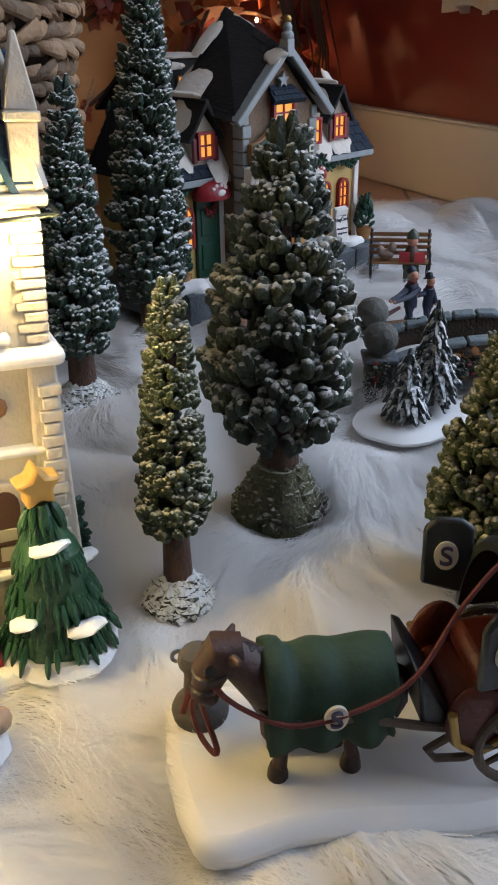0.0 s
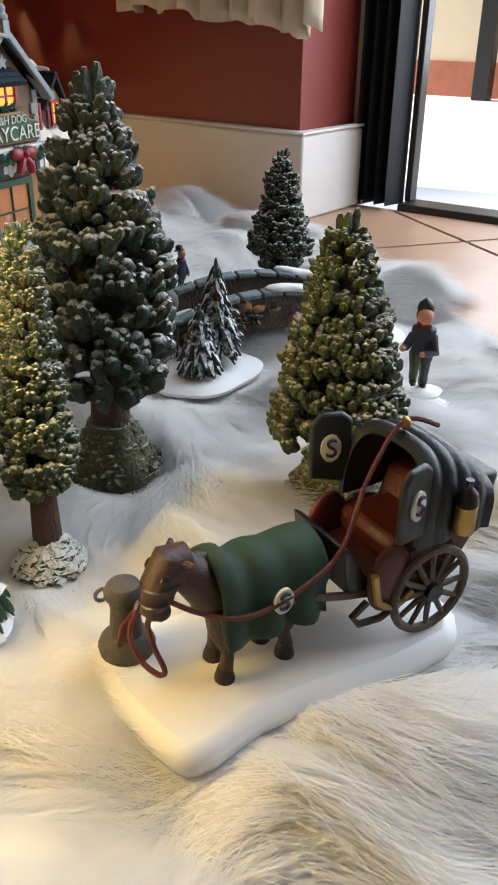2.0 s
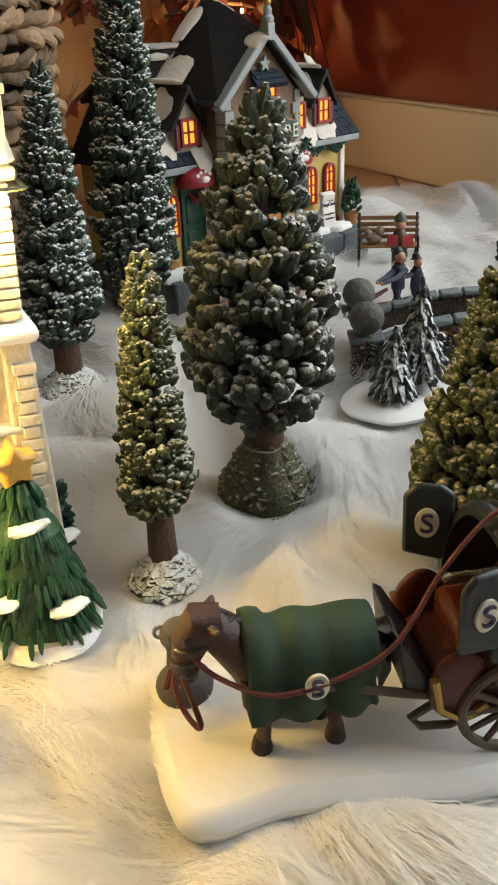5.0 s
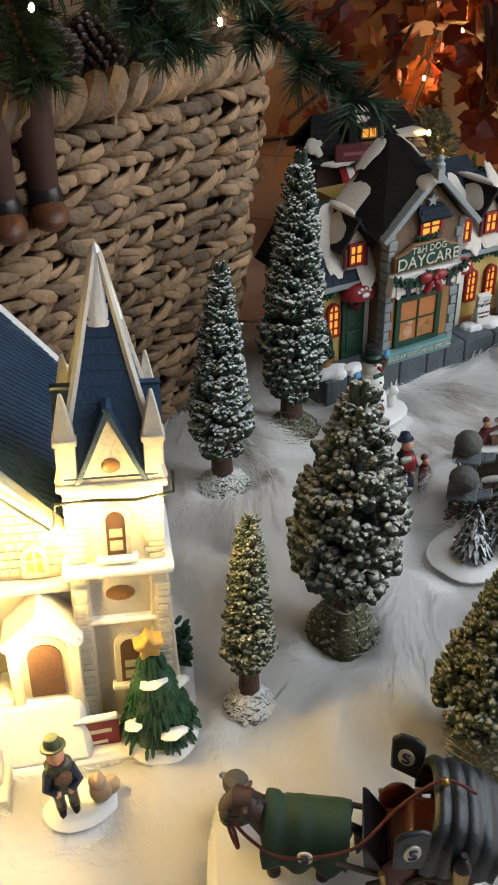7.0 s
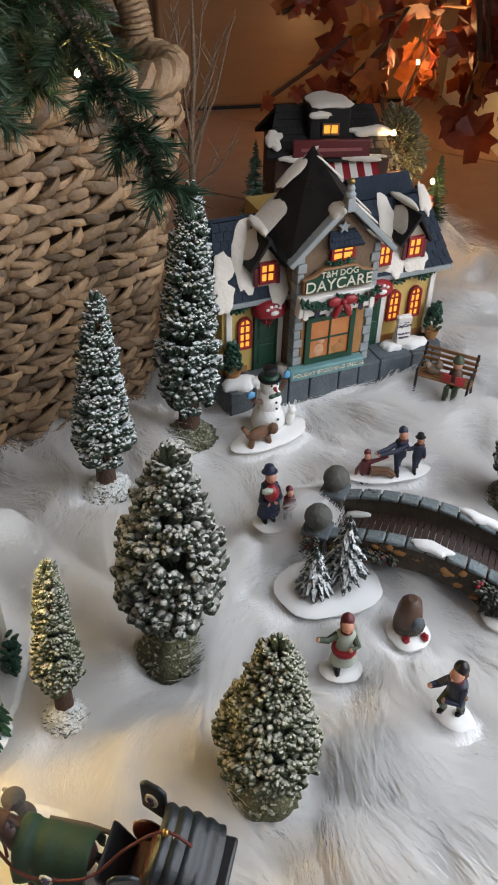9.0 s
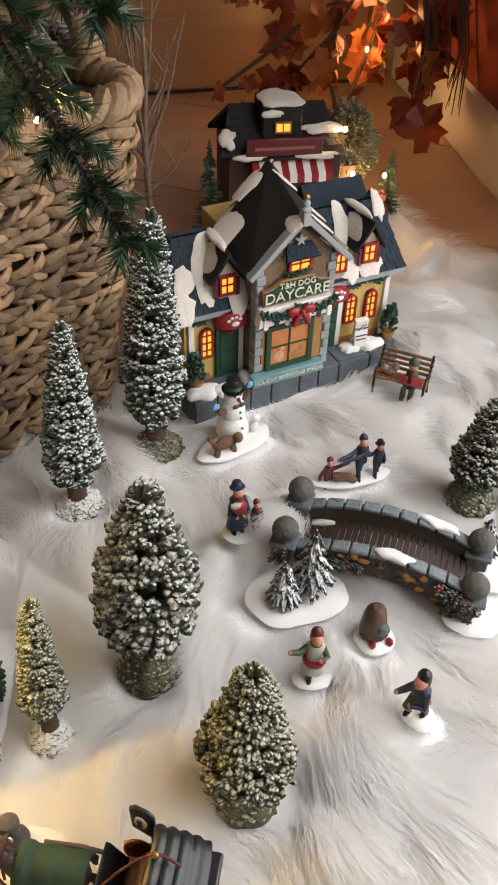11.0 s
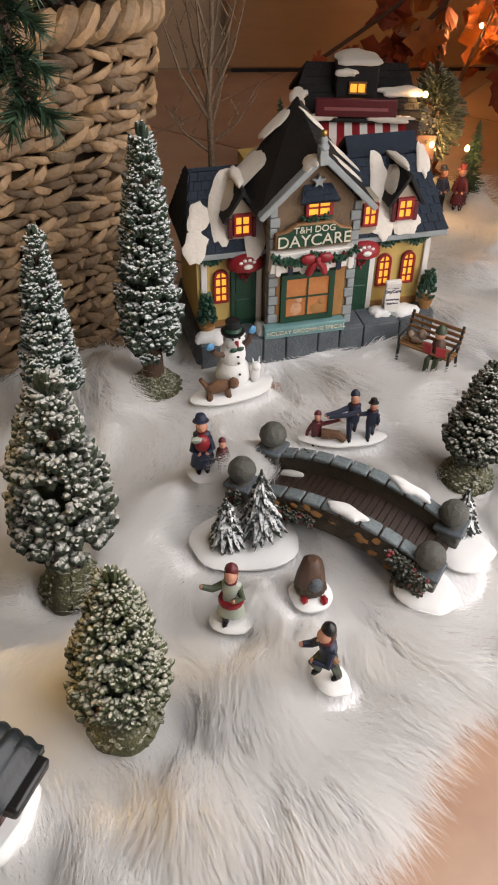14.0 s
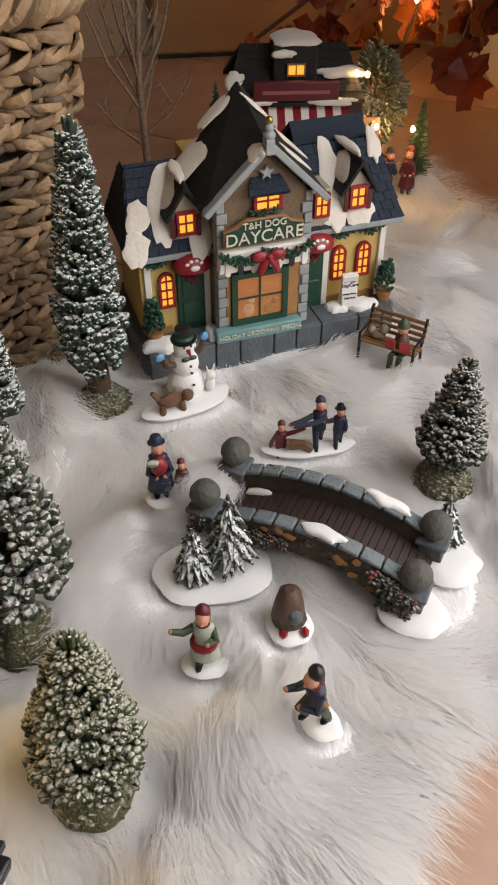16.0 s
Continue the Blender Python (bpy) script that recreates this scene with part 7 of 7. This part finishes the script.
def basket_path(z, inset=0.0):
    """Plan of the basket at a height: front, rounded corner, side, back."""
    out = 0.30 * (z + 0.2) / BH - inset
    lo, hi, de, rad = -4.4, out, 2.9, 0.42
    pts = []
    def q(a, b):
        return BP + BU * a + BV * b
    f0, s1 = -out, hi
    pts += [q(lo + (hi - rad - lo) * k / 46, f0) for k in range(46)]
    pts += [q(hi - rad + rad * math.sin(t), f0 + rad - rad * math.cos(t)) for t in [math.pi / 2 * k / 9 for k in range(9)]]
    pts += [q(s1, f0 + rad + (de - 2 * rad) * k / 30) for k in range(30)]
    pts += [q(hi - rad + rad * math.cos(t), f0 + de - rad + rad * math.sin(t)) for t in [math.pi / 2 * k / 9 for k in range(9)]]
    pts += [q(hi - rad + (lo - hi + rad) * k / 30, f0 + de) for k in range(31)]
    return [Vector((p.x, p.y, z)) for p in pts]


basket = thing("wicker_basket", 0, 0, 0, 0, "large braided seagrass basket with a wrapped rope handle", "basket")
# wall behind the strands; shade in the weave's gaps is put into its colour
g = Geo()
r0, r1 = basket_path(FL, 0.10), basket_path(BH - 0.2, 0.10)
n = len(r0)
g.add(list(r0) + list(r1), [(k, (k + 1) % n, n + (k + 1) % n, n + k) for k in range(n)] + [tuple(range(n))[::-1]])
bs = part("basket_lining", g, mat("weave_gap_shade", (0.06, 0.035, 0.02), None, 0.9, scale=60), basket, "inner wall coloured dark for the shade between strands")
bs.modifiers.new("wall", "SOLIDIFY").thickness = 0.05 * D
g, r5 = Geo(), random.Random(17)
ROWS = 25
for r in range(ROWS):
    z = FL + 0.07 + (BH - 0.1) * r / ROWS
    path = basket_path(z)[:96]
    seg = [(path[k + 1] - path[k]).length for k in range(len(path) - 1)]
    total, s = sum(seg), 0.1 * (r % 2)
    while s < total - 0.3:
        acc, k = 0.0, 0
        while acc + seg[k] < s:
            acc += seg[k]
            k += 1
        d = (path[k + 1] - path[k]).normalized()
        p = path[k] + d * (s - acc)
        nrm = Vector((d.y, -d.x, 0))
        tilt = (0.34 if r % 2 else -0.30) + r5.uniform(-0.22, 0.22)
        ln, rad = r5.uniform(0.24, 0.40), r5.uniform(0.032, 0.056)
        dd = (d + Vector((0, 0, tilt)) + nrm * r5.uniform(-0.12, 0.25)).normalized()
        side = dd.cross(nrm).normalized()
        c0 = p - dd * ln * 0.5 + nrm * r5.uniform(-0.03, 0.07)
        verts, sg_ = [], 7
        for f, w, o in ((0, 0.25, -0.05), (0.2, 0.8, 0.015), (0.5, 1.0, 0.04), (0.8, 0.8, 0.015), (1, 0.25, -0.05)):
            for i in range(sg_):
                t = 2 * math.pi * i / sg_
                verts.append(c0 + dd * ln * f + side * math.cos(t) * rad * w + nrm * (math.sin(t) * rad * 0.62 * w + o))
        faces = [tuple(range(sg_))[::-1], tuple(4 * sg_ + i for i in range(sg_))]
        for q in range(4):
            faces += [(q * sg_ + i, q * sg_ + (i + 1) % sg_, (q + 1) * sg_ + (i + 1) % sg_, (q + 1) * sg_ + i) for i in range(sg_)]
        g.add(verts, faces)
        s += r5.uniform(0.105, 0.16)
wv = part("weave", g, WICKER, basket, "folded seagrass strands")
tagged(wv, "", "", "", "stuff")
g = Geo()
for k in range(13):
    path = basket_path(0)
    a, b = basket_path(FL + 0.05, 0.0)[4 + k * 7], basket_path(BH - 0.2, 0.0)[4 + k * 7]
    g = Geo().tube([a, a.lerp(b, 0.5), b], 0.025, 6)
    part("stake", g, WICKER, basket)
for ph in (0, math.pi):
    path = basket_path(BH - 0.12)
    pts_ = []
    for k, p in enumerate(path[:-1]):
        d = (path[k + 1] - p).normalized()
        nrm = Vector((d.y, -d.x, 0))
        for j in range(2):
            t = (k * 2 + j) * 0.85 + ph
            pts_.append(p.lerp(path[k + 1], j / 2) + nrm * 0.06 * math.cos(t) + Vector((0, 0, 0.07 * math.sin(t))))
    part("rim_braid", Geo().tube(pts_, 0.085, 8), WICKER, basket, "thick braided rim")
hc = basket_path(BH)[66]
pts_ = [hc + BV * 0.42 * math.cos(t) + BU * 0.03 + Vector((0, 0, 0.5 * math.sin(t) - 0.05)) for t in [math.pi * k / 40 for k in range(41)]]
part("handle", Geo().tube(pts_, 0.10, 10), WICKER, basket, "rope-wrapped handle")
for k in range(0, 41):
    p = pts_[k]
    d = (pts_[min(k + 1, 40)] - pts_[max(k - 1, 0)]).normalized()
    a = d.cross(BU).normalized()
    part("rope_turn", Geo().tube([p + (a * math.cos(t) + BU * math.sin(t)) * 0.11 for t in [6.283 * j / 12 for j in range(12)]], 0.024, 5, None, True), WICKER, basket)
for k, (cx, cy, cz) in enumerate(((-2.0, 1.1, 2.85), (-2.5, 0.9, 2.9), (-1.8, 1.6, 2.8), (-2.9, 0.7, 2.85), (-3.4, 0.5, 2.85))):
    pc = thing("pine_cone", cx, cy, cz - 0.25, k * 40, "brown open pine cone lying in the basket", "pine cone", "pine cones in the basket")
    g, r6 = Geo(), random.Random(k)
    for j in range(110):
        f = j / 110
        a = j * 2.4
        rr = 0.2 * math.sin(math.pi * (0.12 + 0.85 * f)) + 0.02
        finger(g, (rr * 0.5 * math.cos(a), rr * 0.5 * math.sin(a), 0.02 + 0.5 * f), (math.cos(a), math.sin(a), 0.5), rr * 0.75, 0.035, r6)
    part("cone_body", g, mat("cone_scale", (0.10, 0.062, 0.045), (0.05, 0.028, 0.02), 0.7, scale=90, snow=(0.4, 0.38, 0.36), snow_at=0.7), pc)
# flat sheet below the rim, the basket's inner shade put into its colour
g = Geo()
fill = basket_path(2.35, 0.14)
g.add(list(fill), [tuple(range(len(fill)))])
part("filling", g, mat("shade_dark_filling", (0.03, 0.024, 0.016), None, 0.9, scale=40, bump=1.0), basket, "flat filling coloured dark for the shade inside the basket")
# doll's boots hanging over the rim
BOOT = mat("brown_boot_leather", (0.15, 0.058, 0.024), (0.08, 0.03, 0.014), 0.45, scale=50, bump=0.3)
DARKROBE = mat("brown_trouser_cloth", (0.06, 0.022, 0.014), None, 0.8, scale=60)
bm_ = []
for s, (bx, by) in ((0, (-3.44, -1.07)), (1, (-3.18, -0.93))):
    bm_.append((Geo().tube([(bx + 0.05, by + 0.15, 3.02), (bx + 0.0, by + 0.0, 2.75), (bx, by, 2.45), (bx, by, 2.36)], [0.11, 0.12, 0.10, 0.09], 14), DARKROBE))
    bm_.append((Geo().tube([(bx, by, 2.42), (bx, by, 2.36), (bx + 0.005, by, 2.31)], [0.10, 0.115, 0.10], 14), CAR_BLACK))
    bm_.append((Geo().ball((bx + 0.01, by - 0.06, 2.26), (0.12, 0.19, 0.095), 3), BOOT))
bm_.append((Geo().ball((-3.55, -0.72, 3.13), (0.30, 0.28, 0.15), 3), RED))
multi("seated_doll", bm_, "doll in brown boots and red cloth sitting on the basket's rim", "doll", (0, 0, 0))

# ---- birch twigs behind the house ----
tw = thing("twig_tree", -0.87, 2.9, FL, 0, "bare speckled birch twig tree standing behind the house", "twig tree")
part("trunk", Geo().tube([(0, 0, 0), (0.02, 0, 0.9), (0.0, 0, 1.6), (0.05, 0, 2.4), (0.04, 0, 3.1)], [0.045, 0.04, 0.034, 0.024, 0.010], 8), BIRCH, tw)
for z, dx, dy, ln in ((1.0, -0.55, 0.1, 0.5), (1.1, 0.6, 0.0, 0.55), (1.45, -0.4, 0.1, 1.1), (1.5, 0.35, 0.1, 1.2), (1.6, -0.15, -0.2, 1.4), (1.9, 0.4, -0.1, 0.9), (1.25, 0.25, 0.2, 0.9), (1.7, -0.3, 0.0, 1.2), (2.0, 0.2, 0.1, 1.1), (1.35, -0.6, -0.1, 1.3), (1.55, 0.55, 0.05, 1.4), (2.2, -0.2, 0.1, 0.9)):
    b_ = part("twig", Geo().tube([(0.01, 0, z), (dx * 0.5, dy * 0.5, z + ln * 0.4), (dx * 0.9, dy, z + ln)], [0.022, 0.016, 0.005], 6), BIRCH, tw)
    for k in range(3):
        f = 0.4 + 0.2 * k
        p = Vector((dx * 0.9 * f, dy * f, z + ln * f))
        part("twiglet", Geo().tube([p, p + Vector((0.12 * (-1) ** k, 0.05, 0.22))], [0.012, 0.004], 5), BIRCH, b_)

# ---- autumn leaf garland with fairy lights ----
ga_ = thing("autumn_garland", 2.6, 6.2, FL, 0, "tangled autumn leaf garland with glowing fairy lights on twigs", "garland")


def maple(r, seed):
    rnd = random.Random(seed)
    pts = []
    for k in range(22):
        a = 6.283 * k / 22
        w = (0.55 + 0.45 * abs(math.cos(2.5 * a))) * (1 if k % 2 else 0.82) * rnd.uniform(0.9, 1.1)
        pts.append((r * w * math.sin(a), 0.25 * r * math.cos(2 * a) * rnd.uniform(0.3, 1.2), r * w * math.cos(a)))
    v = [(0, 0.12 * r, 0)] + pts
    v += [(x, y + 0.012, z) for x, y, z in v]
    n = 22
    f = [(0, 1 + k, 1 + (k + 1) % n) for k in range(n)] + [(n + 1, n + 2 + (k + 1) % n, n + 2 + k) for k in range(n)]
    f += [(1 + k, n + 2 + k, n + 2 + (k + 1) % n, 1 + (k + 1) % n) for k in range(n)]
    return Geo().add(v, f)


leaf_meshes = [mesh_of("leaf", maple(0.17 + 0.05 * k, k), (LEAF, LEAF_Y, LEAF)[k % 3]) for k in range(6)]
r7 = random.Random(23)
STEMS = [((0.8, 6.2, 0.9), (1.5, 6.1, 1.4), (2.3, 6.3, 1.9), (3.2, 6.4, 2.1), (4.2, 6.2, 2.0)), ((1.2, 5.9, 0.6), (1.8, 6.0, 1.0), (2.5, 6.0, 1.7), (3.0, 6.2, 2.4)), ((3.2, 4.5, 0.6), (3.3, 4.8, 1.2), (3.6, 5.2, 1.7), (4.0, 5.6, 2.1), (4.3, 6.0, 2.4)),
         ((1.0, 6.4, 2.0), (1.9, 6.4, 2.5), (3.0, 6.4, 2.8), (4.2, 6.4, 2.7)), ((3.5, 5.0, 1.0), (3.8, 5.6, 1.3), (4.2, 6.0, 1.6)), ((2.0, 4.6, 0.35), (2.3, 5.0, 0.6), (2.4, 5.8, 1.0), (2.5, 6.2, 1.5)), ((3.0, 6.6, 0.4), (3.3, 6.5, 1.4), (3.5, 6.4, 2.3))]
O_ = Vector((2.6, 6.2, FL))
for st in STEMS:
    part("stem", Geo().tube([Vector(p) - O_ for p in st], [0.03] * len(st), 6), TWIG, ga_)
    n = 14
    for k in range(n):
        s = r7.random() * (len(st) - 1)
        i = min(int(s), len(st) - 2)
        p = Vector(st[i]).lerp(Vector(st[i + 1]), s - i) + Vector((r7.gauss(0, 0.16), r7.gauss(0, 0.16), r7.gauss(-0.06, 0.16)))
        ob = new("leaf", leaf_meshes[r7.randrange(6)])
        ob.parent = ga_
        ob.matrix_basis = pose(*((p - O_) * D), r7.uniform(-60, 60), r7.uniform(-180, 180), r7.uniform(0, 360))
for k in range(14):
    x = 3.3 + 0.9 * r7.random()
    part("hanging_stalk", Geo().tube([Vector((x, 5.2, 2.4)) - O_, Vector((x + 0.1, 5.0, 1.6)) - O_, Vector((x + r7.uniform(-0.2, 0.2), 4.9, r7.uniform(0.7, 1.2))) - O_], [0.02, 0.014, 0.006], 5), TWIG, ga_)
for x, y, z, en in ((2.74, 7.19, 0.82, 0.9), (3.09, 6.21, 1.33, 0.6), (3.67, 6.2, 1.96, 0.7), (1.79, 3.2, 0.75, 0.3), (2.21, 3.15, 0.72, 0.25), (1.63, 3.2, 1.33, 0.12), (1.5, 3.2, 1.36, 0.12)):
    part("bulb", Geo().ball(Vector((x, y, z)) - O_, (0.026, 0.026, 0.036), 2), BULB, ga_, "glowing bulb")
    lamp("garland_bulb_light", "POINT", en * 0.34, WARM, Matrix.Translation((x * D, (y - 0.08) * D, z * D)), 0.05)
cs = thing("chest", 0, 0, 0, 0, "low tan wooden chest standing against the wall", "chest")
part("front_panel", Geo().box(-0.5, 4.4, 9.28, 9.58, FL + 0.07, 3.4), PANEL, cs, "", 0.05)
part("foot", Geo().box(-0.42, 4.3, 9.34, 9.56, FL, FL + 0.07), CAR_BLACK, cs, "dark recessed foot")

# ---- fir boughs overhead ----
tree = thing("christmas_tree", -3.1, 0.6, FL, 0, "green fir tree with low hanging boughs and warm lights", "christmas tree")
part("trunk", Geo().tube([(0, 1.4, 2.2), (0, 1.4, 10)], [0.35, 0.3], 12), BARK, tree)
TO = Vector((-3.1, 0.6, FL))
r8 = random.Random(31)
BOUGHS = [((-3.1, 2.0, 4.6), (-2.3, -0.6, 3.75), (-1.77, -2.35, 3.06)), ((-3.1, 2.0, 4.8), (-2.9, -0.8, 3.9), (-2.55, -2.1, 3.35)), ((-3.1, 2.0, 4.9), (-3.6, -0.7, 3.9), (-3.5, -1.9, 3.3)), ((-3.1, 2.0, 5.0), (-4.3, -0.4, 4.0), (-4.6, -1.5, 3.5)),
          ((-3.1, 2.0, 4.7), (-2.6, 0.0, 3.6), (-2.35, -1.0, 3.15)), ((-3.1, 2.0, 4.7), (-3.3, 0.1, 3.6), (-3.1, -1.0, 3.05)), ((-3.1, 2.0, 5.2), (-2.2, -0.6, 4.4), (-1.75, -1.9, 4.0)), ((-3.1, 2.0, 5.3), (-3.1, -1.0, 4.5), (-3.2, -2.4, 3.9)), ((-3.1, 2.0, 5.2), (-1.5, 0.2, 4.5), (-0.9, -0.8, 4.1)),
          ((-3.1, 2.0, 4.9), (-2.8, -1.6, 4.1), (-2.55, -2.9, 3.65)), ((-3.1, 2.0, 5.0), (-3.3, -1.6, 4.2), (-3.05, -2.9, 3.75))]
for bi, (a, b, c) in enumerate(BOUGHS):
    a, b, c = (Vector(p) - TO for p in (a, b, c))
    curve = [a.lerp(b, k / 10).lerp(b.lerp(c, k / 10), k / 10) for k in range(11)]
    bo = part("bough", Geo().tube(curve, [0.06 - 0.004 * k for k in range(11)], 6), BARK, tree, "brown fir bough")
    g = Geo()
    sprigs = [(curve, 1.0)]
    for k in range(3, 11):
        for s in (-1, 1):
            p, d = curve[k], (curve[min(k + 1, 10)] - curve[max(k - 1, 0)]).normalized()
            sd = d.cross(Vector((0, 0, 1))).normalized() * s
            ln = 0.65 * (1.15 - k / 11)
            e = p + (d * 0.75 + sd * 0.7 + Vector((0, 0, -0.15))).normalized() * ln
            sprigs.append(([p, p.lerp(e, 0.5) + Vector((0, 0, 0.03)), e], 0.9))
    for pts_, w in sprigs:
        length = sum((pts_[k + 1] - pts_[k]).length for k in range(len(pts_) - 1))
        for _ in range(int(length * 400)):
            s = r8.random() * (len(pts_) - 1)
            k = min(int(s), len(pts_) - 2)
            p = pts_[k].lerp(pts_[k + 1], s - k)
            d = (pts_[k + 1] - pts_[k]).normalized()
            q = Vector((r8.gauss(0, 1), r8.gauss(0, 1), r8.gauss(0, 1)))
            o = (q - d * q.dot(d)).normalized()
            tip = p + (d * 0.75 + o * 0.8).normalized() * r8.uniform(0.11, 0.19)
            sd = d.cross(o) * 0.0075
            g.add([p - sd, p + sd, tip, p + o * 0.012], [(0, 1, 2), (0, 2, 3), (1, 3, 2)])
    tagged(part("needles", g, FIR, bo, "dense green needles", 0, False), "", "", "", "stuff")
for x, y, z in ((-2.1, -1.24, 3.28), (-3.9, -1.2, 3.55), (-3.1, -1.3, 3.42)):
    part("bulb", Geo().ball(Vector((x, y, z)) - TO, (0.017, 0.017, 0.024), 2), BULB, tree, "glowing bulb")
    lamp("tree_bulb_light", "POINT", 0.06, GOLD, Matrix.Translation((x * D, (y - 0.03) * D, (z + 0.06) * D)), 0.04)

# ---- floor tiles ----
tile_w = 3.3
R = radians(-36)
ux, uy = Vector((math.cos(R), math.sin(R))), Vector((-math.sin(R), math.cos(R)))


def trimmed(poly, axis, limit):
    """The part of a polygon with its coordinate below the limit."""
    out = []
    for a, b in zip(poly, poly[1:] + poly[:1]):
        if (a[axis] < limit) != (b[axis] < limit):
            f = (limit - a[axis]) / (b[axis] - a[axis])
            cut = a.lerp(b, f)
            out += [a, cut] if a[axis] < limit else [cut]
        elif a[axis] < limit:
            out.append(a)
    return out


for i in range(-5, 6):
    for j in range(-5, 6):
        o = Vector((1.02, -3.58)) + ux * (tile_w * i + 1.9) + uy * tile_w * j
        quad = [o + ux * a + uy * b for a, b in ((0.03, 0.03), (tile_w - 0.03, 0.03), (tile_w - 0.03, tile_w - 0.03), (0.03, tile_w - 0.03))]
        quad = trimmed(trimmed(quad, 0, 5.55), 1, 9.55)
        if len(quad) > 2:
            part("tile", plan(Geo(), [(p.x, p.y) for p in quad], FL - 0.025, FL), TILE, floor)
